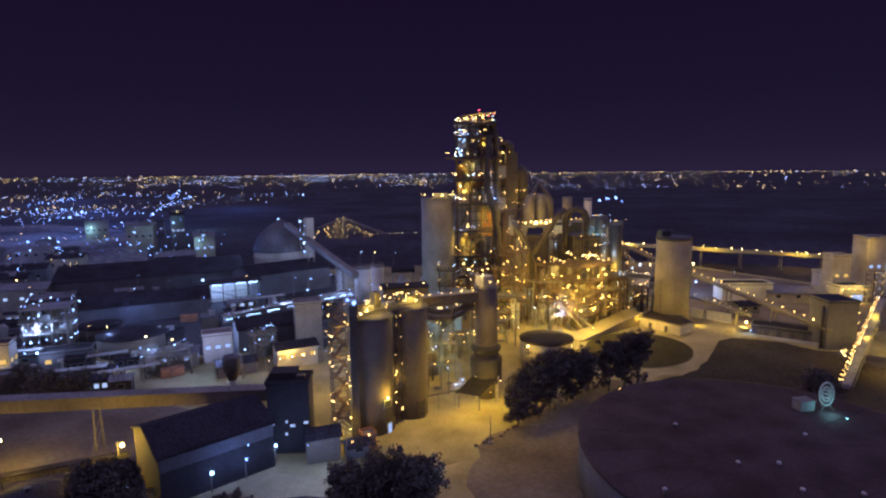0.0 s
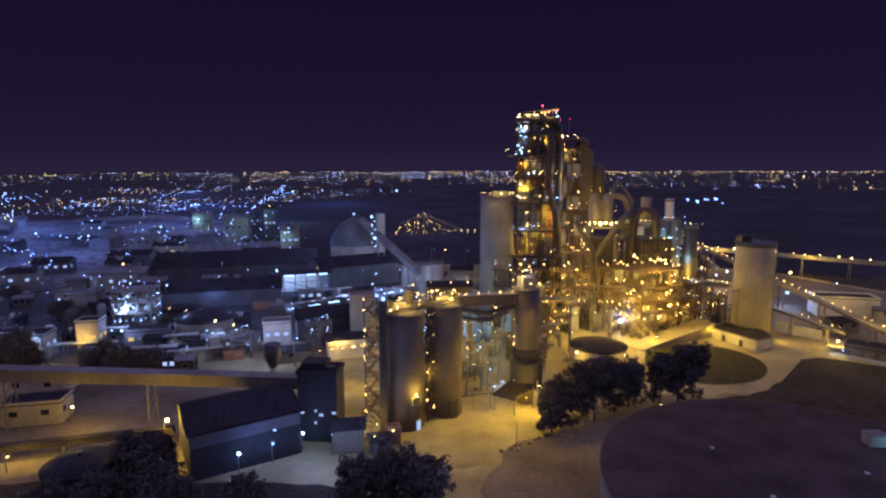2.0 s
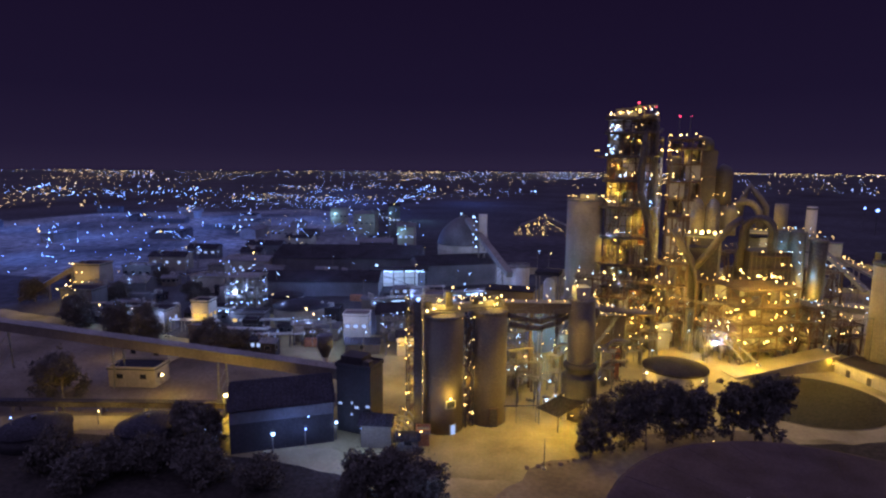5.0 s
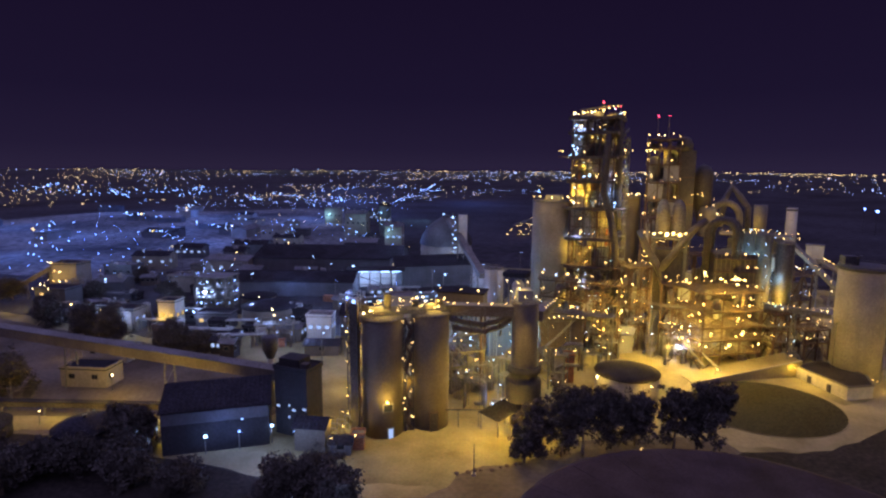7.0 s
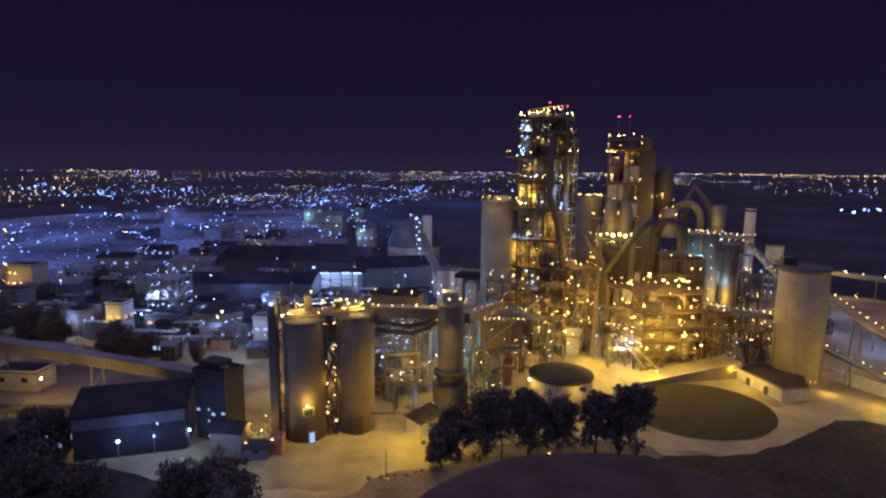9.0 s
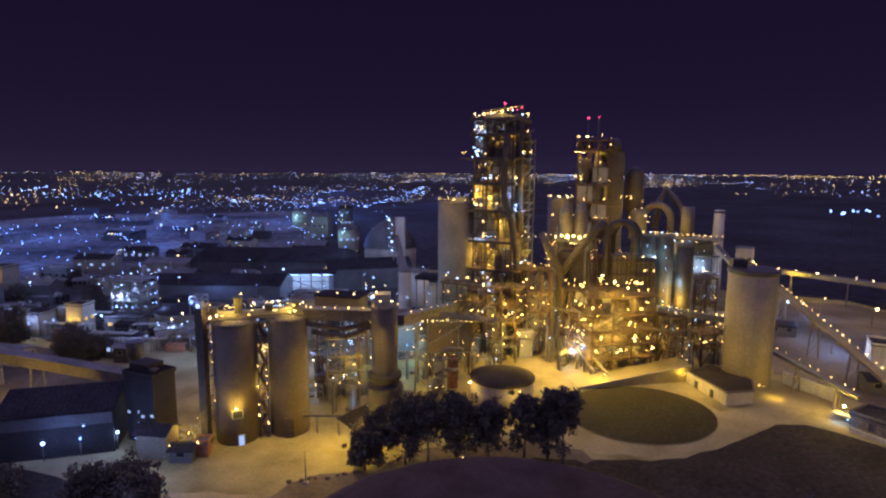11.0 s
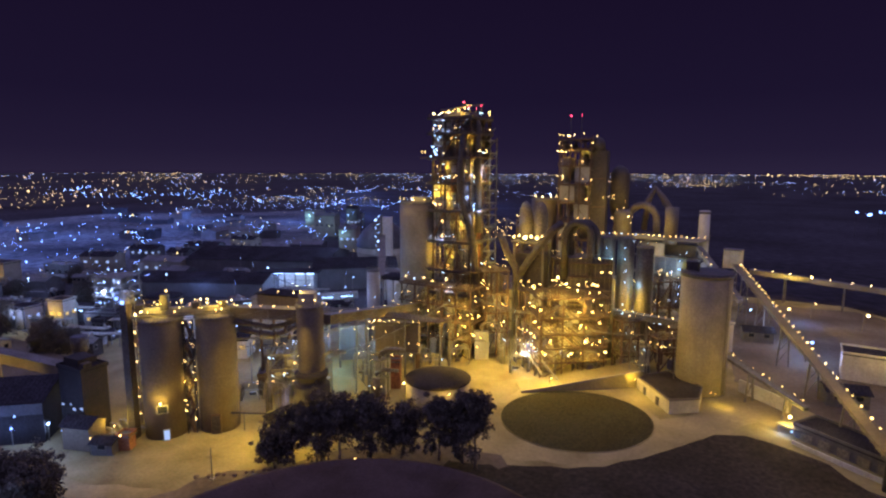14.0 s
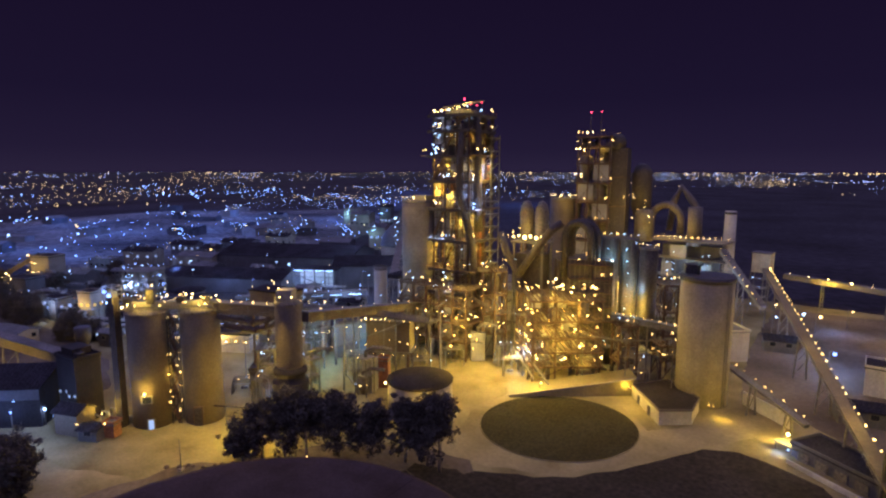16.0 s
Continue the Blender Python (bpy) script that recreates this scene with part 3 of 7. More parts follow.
# stair tower beside the silos
def stair_tower(name, label, x, y, w, z1, rz, flights, cage=True):
    z0 = gz(x, y)
    st = thing(name, label, "stair tower", (x, y, z0))
    pts = rect(x, y, w, w, rz)
    for px, py in pts:
        made("post", DARKSTEEL, st, (beam, (px, py, z0), (px, py, z1), 0.22))
    for i in range(flights):
        za, zb = z0 + (z1 - z0) * i / flights, z0 + (z1 - z0) * (i + 1) / flights
        for k in range(4):
            p, q = pts[k], pts[(k + 1) % 4]
            made("tie", RUST, st, (beam, (*p, zb), (*q, zb), 0.16))
            made("brace", DARKSTEEL, st, (beam, (*p, za), (*q, zb), 0.09))
        p, q = (pts[0], pts[2]) if i % 2 else (pts[1], pts[3])
        made("stair_flight", RUST, st, (beam, (p[0] * 0.85 + q[0] * 0.15, p[1] * 0.85 + q[1] * 0.15, za), (p[0] * 0.15 + q[0] * 0.85, p[1] * 0.15 + q[1] * 0.85, zb), 0.9, 0.15))
        for _ in range(3):
            p = rng.choice(pts)
            bulb(st, (p[0], p[1] - 0.2, zb + rng.uniform(-0.8, 0.8)), G_SOD, 0.28)
    return st


st1 = stair_tower("stair_tower", "slender lattice stair tower with small yellow lamps beside the silo", -24.6, 123.4, 3.8, 29, 20, 12)
made("elevator_casing", DUCTDARK, st1, (box, (-20.0, 115.9, 0), (1.7, 1.7, 30.6), 20))
cage = thing("rooftop_cage", "small blue-lit steel cage on top of the stair tower", "cage", (-20.2, 115.9, 31))
bm = bmesh.new()
for p in rect(-20.2, 115.9, 2.6, 2.6, 20):
    beam(bm, (*p, 29.2), (*p, 33.2), 0.14)
for z in (31.2, 32.2, 33.2):
    q = rect(-20.2, 115.9, 2.6, 2.6, 20)
    for k in range(4):
        beam(bm, (*q[k], z), (*q[(k + 1) % 4], z), 0.12)
part("frame", bm, PALESTEEL, cage)
made("cabinet", PALESTEEL, cage, (box, (-20.2, 115.9, 30.0), (1.4, 1.4, 1.8), 20))
for p in ((-20.8, 114.5, 32), (-19.4, 114.9, 31.2)):
    bulb(cage, p, G_BLUE, 0.7)
stair_tower("stair_tower", "narrow lattice stair between the twin silos with yellow lamps", -11.6, 124.6, 1.9, 26, 45, 9)

# slim silo with a wide dark skirt
MX, MY = 10.6, 140.0
ms = silo("slim_silo", "slim concrete silo on a wide dark steel loading skirt", MX, MY, 3.0, 29.0, SILOWALL, ribs=8)
made("skirt", BLACKWALL, ms, (lathe, MX, MY, [(4.1, 4.2), (4.15, 4.4), (4.15, 10.6), (4.05, 10.8), (3.3, 10.9), (3.3, 12.7), (3.85, 12.8), (3.85, 13.6), (3.4, 13.7), (3.02, 14.2)], 28))
for dx, dy in ((-2.6, -2.6), (2.6, -2.6), (2.6, 2.6), (-2.6, 2.6)):
    made("leg", CONCRETE2, ms, (box, (MX + dx, MY + dy, -0.2), (0.9, 0.9, 6.6)))
made("head_house", PALESTEEL, ms, (box, (MX - 0.4, MY, 29.6), (3.4, 3.4, 2.6), 30))
for i in range(9):
    bulb(ms, (MX + rng.uniform(-4.2, 3), MY + rng.uniform(-3, 2), rng.choice((29.8, 31, 32.6, 34))), rng.choice((G_SOD, G_SODB)), 0.34)
for z in (12.6, 17, 21.5, 25.5):
    bulb(ms, (MX - 3.2, MY - 1.0, z), G_SOD, 0.24)
hb_ = thing("transfer_house", "brown clad transfer house on stilts behind the silos", "house", (-11.5, 153, 0))
made("wall", GRIME, hb_, (box, (-11.5, 153.5, 21.6), (12.5, 6.5, 5.2), 12))
made("roof", ROOF, hb_, (box, (-11.5, 153.5, 26.8), (13.1, 7.1, 0.35), 12))
for p in rect(-11.5, 153.5, 11.6, 5.6, 12):
    made("stilt", RUST, hb_, (beam, (*p, 0.2), (*p, 21.6), 0.5))
for p in ((-16.0, 149.4, 28.0), (-10.5, 150.4, 28.0), (-6.0, 151.4, 28.0)):
    bulb(hb_, p, G_SOD, 0.45)
for k in range(2):
    sd = thing("sagging_duct", "thick brown duct slung between two silos", "duct", (-5, 134, 24))
    made("duct", GRIME, sd, (pipe, [(-4.6, 131.5 + 1.6 * k, 25.4 - 2.4 * k), (-2.4, 134.4 + 1.2 * k, 24.2 - 2.2 * k), (1.4, 137.0 + k, 23.4 - 2.0 * k), (5.0, 138.6 + k, 24.4 - 1.6 * k), (7.8, 139.6 + 0.4 * k, 26.2 - 1.2 * k)], 0.62, 12))
    for kk in range(3):
        made("flange", RUST, sd, (pipe, [(-1.5 + 3.2 * kk, 135.2 + 1.3 * kk + k, 23.95 - 0.25 * kk - 2.1 * k), (-1.2 + 3.2 * kk, 135.35 + 1.3 * kk + k, 23.9 - 0.25 * kk - 2.1 * k)], 0.78, 12))
canopy = thing("loading_canopy", "dark sloping sheet canopy on posts over the truck bay", "canopy", (8, 132.5, 0))
bm = bmesh.new()
cv = [bm.verts.new(p) for p in ((2.4, 132.2, 4.0), (8.4, 129.6, 3.9), (13.2, 135.2, 6.2), (7.0, 138.0, 6.2))]
f = bm.faces.new(cv)
bmesh.ops.solidify(bm, geom=[f], thickness=0.18)
part("roof_sheet", bm, ROOF, canopy)
for p in ((3.2, 132.3, 4.0), (8.2, 130.2, 3.9), (12.6, 135.2, 5.9), (7.2, 137.4, 6.0)):
    made("post", STEEL, canopy, (beam, (p[0], p[1], -0.1), p, 0.22))
bulb(canopy, (14.0, 136.2, 5.4), G_SODB, 0.4)
bulb(canopy, (11.0, 131.4, 4.2), G_SOD, 0.32)

bp_ = thing("barrier_pipe", "long dark pipe rail between the silo and the loading bay", "pipe", (-4, 130, 4))
made("pipe", DARKSTEEL, bp_, (pipe, [(-5.0, 129.2, 4.2), (5.4, 134.6, 4.2)], 0.16, 8))
for k in (0.3, 0.7):
    made("stand", STEEL, bp_, (beam, (-5 + 10.4 * k, 129.2 + 5.4 * k, 0), (-5 + 10.4 * k, 129.2 + 5.4 * k, 4.2), 0.14))
ldr = thing("bulk_loader", "small white machine lit by cool lamps in the yard", "machine", (3.4, 142.5, 0))
made("body", CONCRETE2, ldr, (box, (3.4, 142.5, 0.7), (3.6, 1.8, 1.5), 35))
made("cab", CONCRETE2, ldr, (box, (4.5, 143.3, 2.2), (1.3, 1.6, 1.2), 35, 0.85))
made("windscreen", GLASS, ldr, (box, (4.98, 143.6, 2.35), (0.12, 1.2, 0.7), 35))
for u, v in ((-1.2, -0.9), (1.2, -0.9), (-1.2, 0.9), (1.2, 0.9)):
    q = (3.4 + u * 0.82 - v * 0.57, 142.5 + u * 0.57 + v * 0.82)
    made("wheel", DARKSTEEL, ldr, (pipe, [(q[0] + 0.09, q[1] - 0.12, 0.5), (q[0] - 0.09, q[1] + 0.12, 0.5)], 0.5, 14))
bulb(ldr, (2.6, 141.2, 2.6), G_COOL, 0.5)
bulb(ldr, (4.6, 142.2, 3.5), G_COOL, 0.4)
yp = thing("yard_pole", "slim unlit steel pole standing in the dusty yard", "pole", (9.6, 113.4, 0))
made("shaft", STEEL, yp, (lathe, 9.6, 113.4, [(0.12, 0), (0.07, 6.6)], 8))
made("base_block", CONCRETE, yp, (box, (9.6, 113.4, 0), (0.9, 0.9, 0.5), 20))

# tall pale silo behind and left of the tower
ts = silo("tall_silo", "tall pale concrete silo with lamps round its head", -2.5, 205.2, 6.0, 48.6, CONCRETE, ribs=12)
made("head_house", PALESTEEL, ts, (box, (-1.4, 205.5, 49.2), (5, 4, 1.6), 0))
for i in range(10):
    a = 2 * math.pi * i / 10
    bulb(ts, (-2.5 + 5.9 * math.cos(a), 205.2 + 5.9 * math.sin(a), 50.2), rng.choice((G_SOD, G_SODB)), 0.4)
bulb(ts, (-4.5, 201, 53.0), G_SOD, 0.4)

# big silo by the lawn with its annex
BX, BY = 85.9, 206.6
bs = silo("big_silo", "massive round concrete silo with a low annex at its foot", BX, BY, 6.1, 33.0, CONCRETE, ribs=0)
made("parapet", DARKSTEEL, bs, (lathe, BX, BY, [(6.15, 32.6), (6.4, 32.7), (6.4, 33.9), (6.15, 33.9)], 40))
made("roof_unit", DARKSTEEL, bs, (box, (BX - 4.0, BY + 0.5, 33.8), (3.2, 2.6, 2.4), 20))
made("roof_pipe", DARKSTEEL, bs, (pipe, [(BX - 2, BY - 1, 33.8), (BX - 2, BY - 1, 36.0), (BX - 1, BY - 1, 36.6)], 0.35))
ladder_cage(bs, BX + 5.6, BY - 3.0, 2, 33.5, 60)
for p in ((BX + 3.2, BY - 6.2, 3.6), (BX + 4.2, BY - 5.8, 3.4)):
    bulb(bs, p, G_SOD, 0.22)
annex = thing("silo_annex", "low flat-roofed concrete annex wrapped round the silo foot", "annex", (79, 197, 1.6))
AN = [(71.4, 198.6), (81.3, 186.4), (87.4, 190.8), (87.2, 199.0), (78.0, 207.4)]
bm = bmesh.new()
lo = [bm.verts.new((x, y, 1.0)) for x, y in AN]
hi = [bm.verts.new((x, y, 5.0)) for x, y in AN]
bm.faces.new(hi)
for i in range(len(AN)):
    bm.faces.new((lo[i], lo[(i + 1) % 5], hi[(i + 1) % 5], hi[i]))
part("wall", bm, PLASTER, annex)
bm = bmesh.new()
cx_, cy_ = sum(p[0] for p in AN) / 5, sum(p[1] for p in AN) / 5
lo = [bm.verts.new((cx_ + (x - cx_) * 0.99, cy_ + (y - cy_) * 0.99, 5.01)) for x, y in AN]
hi = [bm.verts.new((v.co.x, v.co.y, 5.14)) for v in lo]
bm.faces.new(hi)
for i in range(5):
    bm.faces.new((lo[i], lo[(i + 1) % 5], hi[(i + 1) % 5], hi[i]))
part("roof", bm, TANKLID, annex)
bm = bmesh.new()
for i in range(len(AN)):
    beam(bm, (*AN[i], 5.2), (*AN[(i + 1) % 5], 5.2), 0.35, 0.4)
part("parapet", bm, GRIME, annex)
for k in (0.25, 0.6):
    x, y = 71.4 + 10.9 * k, 198.6 - 13.6 * k
    made("door", DARKSTEEL, annex, (box, (x - 0.05, y - 0.05, 1.8), (1.1, 0.25, 2.1), -51))
bulb(annex, (71.0, 198.2, 4.4), G_SODB, 0.42)

ramp = thing("earth_ramp", "dusty ramp with a plain sloping concrete side wall", "ramp", (60, 190, 1.5))
bm = bmesh.new()
fr_, bk_ = [(45.8, 180.6), (72.6, 199.4)], [(41.6, 186.6), (68.4, 205.4)]
q = [bm.verts.new(v) for v in ((*fr_[0], 1.0), (*fr_[1], 1.0), (*fr_[1], 6.6), (*fr_[0], 1.7), (*bk_[0], 1.0), (*bk_[1], 1.0), (*bk_[1], 6.6), (*bk_[0], 1.7))]
for f in ((0, 1, 2, 3), (5, 4, 7, 6), (3, 2, 6, 7), (1, 5, 6, 2), (4, 0, 3, 7)):
    bm.faces.new([q[i] for i in f])
part("ramp_body", bm, DUST, ramp)
made("coping", CONCRETE, ramp, (beam, (*fr_[0], 1.8), (*fr_[1], 6.7), 0.4, 0.35))

# round domed tank behind the trees
rt = thing("round_tank", "round concrete tank with a shallow dark domed roof and wall lamps", "tank", (30.6, 163.2, 0.5))
made("shell", CONCRETE, rt, (lathe, 30.6, 163.2, [(7.9, 0.2), (7.9, 8.2)], 48))
made("roof", TANKLID, rt, (lathe, 30.6, 163.2, [(8.15, 8.2), (8.15, 8.55), (6.0, 9.2), (3.0, 9.7), (0.3, 9.85)], 48))
for x, y in ((24.2, 157.6), (37.2, 157.4), (26.5, 170.5)):
    bulb(rt, (x, y, 7.6), G_SODB, 0.45)


# ---- steel structures ----
def steel_frame(name, label, category, cx, cy, w, d, rz, levels, z0, lamps=6, nx=2, ny=2, mats=(None,), brace=True, over=0.6, lampr=0.34, panel=0.0, fl=None, steel=None, deck=0.35, grid=False, post=0.55):
    """An open framed structure: columns, floors with handrails, cross bracing and lamps on each floor."""
    s = thing(name, label, category, (cx, cy, z0))
    c, sn = math.cos(radians(rz)), math.sin(radians(rz))

    def at(u, v):
        return (cx + u * c - v * sn, cy + u * sn + v * c)
    for i in range(nx + 1):
        for j in range(ny + 1):
            if i in (0, nx) or j in (0, ny):
                p = at(-w / 2 + w * i / nx, -d / 2 + d * j / ny)
                made("column", steel or STEEL, s, (beam, (*p, z0), (*p, levels[-1]), post))
    prev = z0
    for n, z in enumerate(levels):
        if grid:
            q = rect(cx, cy, w + over * 2, d + over * 2, rz)
            n_ = int((w + over * 2) / 1.25)
            for k in range(n_ + 1):
                a, b = Vector((*q[0], z)).lerp(Vector((*q[1], z)), k / n_), Vector((*q[3], z)).lerp(Vector((*q[2], z)), k / n_)
                made("joist", steel or STEEL, s, (beam, a - Vector((0, 0, 0.12)), b - Vector((0, 0, 0.12)), 0.42 if k % 4 else 0.9, 0.12))
            for k in range(4):
                made("edge_beam", steel or STEEL, s, (beam, (*q[k], z - 0.28), (*q[(k + 1) % 4], z - 0.28), 0.22, 0.45))
        else:
            made("platform", steel or STEEL, s, (box, (cx, cy, z - deck), (w + over * 2, d + over * 2, deck), rz))
        bm = bmesh.new()
        handrail(bm, [(*p, z) for p in rect(cx, cy, w + over * 2, d + over * 2, rz)])
        part("handrail", bm, steel or STEEL, s)
        if brace:
            for side in range(4):
                a, b = rect(cx, cy, w, d, rz)[side], rect(cx, cy, w, d, rz)[(side + 1) % 4]
                if (n + side) % 2:
                    a, b = b, a
                m = ((a[0] + b[0]) / 2, (a[1] + b[1]) / 2)
                bm = bmesh.new()
                beam(bm, (*a, prev), (*m, z - 0.3), 0.22)
                beam(bm, (*b, prev), (*m, z - 0.3), 0.22)
                part("brace", bm, steel or STEEL, s)
                if rng.random() < panel:
                    q = a if rng.random() < 0.5 else b
                    made("wall_panel", PALESTEEL, s, (beam, (q[0], q[1], (prev + z) / 2), (m[0], m[1], (prev + z) / 2), 0.12, (z - prev) * 0.8))
        if fl:
            for _ in range(2):
                u, v = rng.uniform(-0.38, 0.38) * w, rng.uniform(-0.38, 0.38) * d
                p = at(u, v)
                h = (z - prev) * rng.uniform(0.45, 0.8)
                if rng.random() < 0.5:
                    made("vessel", DUCT, s, (lathe, p[0], p[1], [(1.1, prev), (1.3, prev + 0.3), (1.3, prev + h), (0.6, prev + h + 0.5)], 14))
                else:
                    made("machine_housing", PALESTEEL, s, (box, (p[0], p[1], prev), (rng.uniform(1.5, 3), rng.uniform(1.5, 3), h), rz))
        for _ in range(lamps):
            e = rng.random()
            u, v = (rng.choice((-0.5, 0.5)) * (w + over), rng.uniform(-0.5, 0.5) * d) if e < 0.4 else (rng.uniform(-0.5, 0.5) * w, rng.choice((-0.5, -0.5, -0.5, 0.2)) * (d + over))
            bulb(s, (*at(u, v), z + rng.choice((1.4, 1.6, 2.2))), rng.choice(mats) or G_SOD, lampr)
        prev = z
    return s


# preheater tower
TWZ = [12, 20.4, 27.9, 37.2, 47.1, 55.8, 63.6, 71.2, 75.9]
tower = steel_frame("preheater_tower", "tall open steel preheater tower crowded with yellow lamps", "tower", 11.3, 210, 13.2, 13.6, 0, TWZ, 2.2, lamps=15, nx=3, ny=3, mats=(G_SOD, G_SOD, G_SODB, G_COOL, G_COOL), over=0.9, panel=0.25, fl=True, lampr=0.42, steel=RUST, deck=0.6)
for z, u in ((63.7, -1.0), (28.0, 0.5), (47.2, 0.2)):
    made("balcony", RUST, tower, (box, (11.3 + u, 209.5, z - 0.3), (19.5, 15.5, 0.3)))
for za, zb in zip([2.2] + TWZ, TWZ):
    for k in (0.36, 0.7):
        z = za + (zb - za) * k
        made("girt", RUST, tower, (beam, (4.5, 202.9, z), (18.1, 202.9, z), 0.2, 0.26), (beam, (18.1, 202.9, z), (18.1, 217, z), 0.2, 0.26), (beam, (4.5, 202.9, z), (4.5, 217, z), 0.2, 0.26))
    x0 = rng.choice((5.0, 9.0, 13.0))
    made("stair_flight", RUST, tower, (beam, (x0, 202.3, za + 0.2), (x0 + 4.6, 202.3, zb), 0.9, 0.2), (beam, (x0, 201.9, za + 1.2), (x0 + 4.6, 201.9, zb + 1.0), 0.08))
    made("outer_walkway", RUST, tower, (box, (11.3, 202.2, zb - 0.1), (15.4, 1.3, 0.14)))
for k in range(9):
    x = 4.7 + 1.65 * k
    made("mullion", DARKSTEEL, tower, (beam, (x, 202.7, 2.2), (x, 202.7, 75.6), 0.16))
for k in range(7):
    y = 204.4 + 2.1 * k
    made("mullion", DARKSTEEL, tower, (beam, (18.3, y, 2.2), (18.3, y, 75.6), 0.16))
# Added dark strips; their colour stands for the unlit fronts of the floors.
for z in TWZ:
    made("floor_edge", DUCTDARK, tower, (box, (11.3, 201.5, z - 0.75), (15.6, 0.16, 0.9)))
    made("floor_edge", DUCTDARK, tower, (box, (18.95, 209.6, z - 0.75), (0.16, 15.2, 0.9)))
# cyclones stacked inside, with riser ducts
for i, (x, y, z) in enumerate(((8, 207, 66), (14, 213, 66), (9, 212, 54), (14, 207, 54), (8, 207, 41), (14, 213, 41), (10, 211, 28), (14, 207, 28))):
    made("cyclone", DUCT, tower, (lathe, x, y, [(0.6, z - 6), (2.6, z), (2.6, z + 4.5), (1.0, z + 5.4)], 20))
made("riser_duct", DUCTDARK, tower, (pipe, [(16.0, 204.5, 73), (16.2, 202.4, 70), (15.6, 201.8, 60), (15.6, 201.8, 52), (18.0, 202.2, 44), (19.5, 203.0, 36), (19.8, 204.5, 24), (20, 205, 8)], 1.15, 14))
made("gas_duct", DUCTDARK, tower, (pipe, [(14, 209, 73), (15.2, 208.4, 76.0), (17.2, 207.4, 76.2), (18.6, 206.6, 73.0), (18.8, 206.4, 60), (19.4, 206.6, 40)], 1.3, 14))
for px, py in rect(18.9, 214.5, 3.2, 5.0):
    made("stair_post", STEEL, tower, (beam, (px, py, 2.2), (px, py, 70), 0.3))
for k in range(17):
    made("stair_landing", STEEL, tower, (box, (18.9, 214.5, 5 + 4 * k), (3.4, 5.2, 0.2)), (beam, (17.8, 212.4, 5 + 4 * k), (20.0, 216.6, 9 + 4 * k), 0.8, 0.15))
made("top_house", PALESTEEL, tower, (box, (9.0, 210.5, 75.5), (6.0, 6.0, 2.6)))
made("tower_crane", STEEL, tower, (beam, (6, 206, 78.6), (18.5, 211, 80.2), 0.35))
for p in ((13, 208, 80.9), (14.6, 209.0, 79.4), (16.6, 209.5, 78.9), (18.2, 210, 79.6)):
    made("mast", STEEL, tower, (beam, (p[0], p[1], 75.5), (p[0], p[1], p[2] - 0.3), 0.12))
    bulb(tower, p, G_RED, 0.45, "beacon")
for i in range(11):
    k = i / 10
    bulb(tower, (4.6 + 13.6 * k, 202.6 + rng.uniform(0, 2), 77.2 + 1.8 * k + rng.uniform(-0.6, 0.4)), rng.choice((G_SOD, G_SODB)), 0.34)
for i in range(14):
    bulb(tower, (4.2 + rng.uniform(-0.2, 3.4), 202.6, rng.uniform(63, 76)), rng.choice((G_COOL, G_COOL, G_SOD)), 0.48)
for i in range(8):
    bulb(tower, (18.9 + rng.uniform(-1, 0.6), 205.5, rng.uniform(46, 64)), G_COOL, 0.5)
for x in (0.6, 1.6, 21.2, 23.6):
    bulb(tower, (x, 203, 65.4), G_SOD, 0.4)

for x, z, w, h, m in ((6.2, 67.2, 3.4, 3.0, CONCRETE2), (9.4, 72.2, 3.4, 2.8, CONCRETE2), (13.6, 58.4, 5.0, 4.6, PLASTER), (13.4, 52.6, 5.4, 4.2, BRICK), (17.2, 58.6, 1.4, 10.0, CONCRETE2), (7.4, 46.6, 4.2, 4.4, PLASTER), (8.6, 40.2, 5.0, 4.0, PALESTEEL)):
    made("wall_panel", m, tower, (box, (x, 203.6, z), (w, 0.12, h)))
for n, (za, zb) in enumerate(zip([2.2] + TWZ, TWZ)):
    for k in range(4):
        if rng.random() < 0.86:
            made("wall_panel", rng.choice((PALESTEEL, PLASTER, PLASTER, GRIME, CONCRETE, BRICK)), tower, (box, (6.35 + 3.3 * k, rng.choice((211.4, 213.6, 215.6)), za + 0.2), (3.1, 0.14, (zb - za) * rng.uniform(0.55, 0.9))))
    for k in range(3):
        if rng.random() < 0.7:
            made("side_panel", rng.choice((PLASTER, GRIME, CONCRETE)), tower, (box, (11.6 + 0.6 * (k % 2), 206.4 + 4.4 * k, za + 0.2), (0.14, 3.6, (zb - za) * rng.uniform(0.4, 0.8))))
for k in range(7):
    made("service_pipe", DUCT, tower, (pipe, [(5.4 + 2.0 * k, 202.7, 3 + 5 * (k % 3)), (5.4 + 2.0 * k, 202.7, 40 + 5 * (k % 4))], 0.16 + 0.05 * (k % 3), 6))
for k, z in enumerate((8, 16, 24, 32.5, 42, 51.5, 59.5, 67.4)):
    made("mezzanine", STEEL, tower, (box, (7.6 + 5.5 * (k % 2), 206.5, z), (7.0, 6.5, 0.2)))
    for j in range(4):
        bulb(tower, (4.8 + 13 * rng.random(), 203.0 + 2 * rng.random(), z + rng.uniform(1.2, 2.4)), rng.choice((G_SOD, G_SOD, G_COOL, G_COOL)), 0.45)

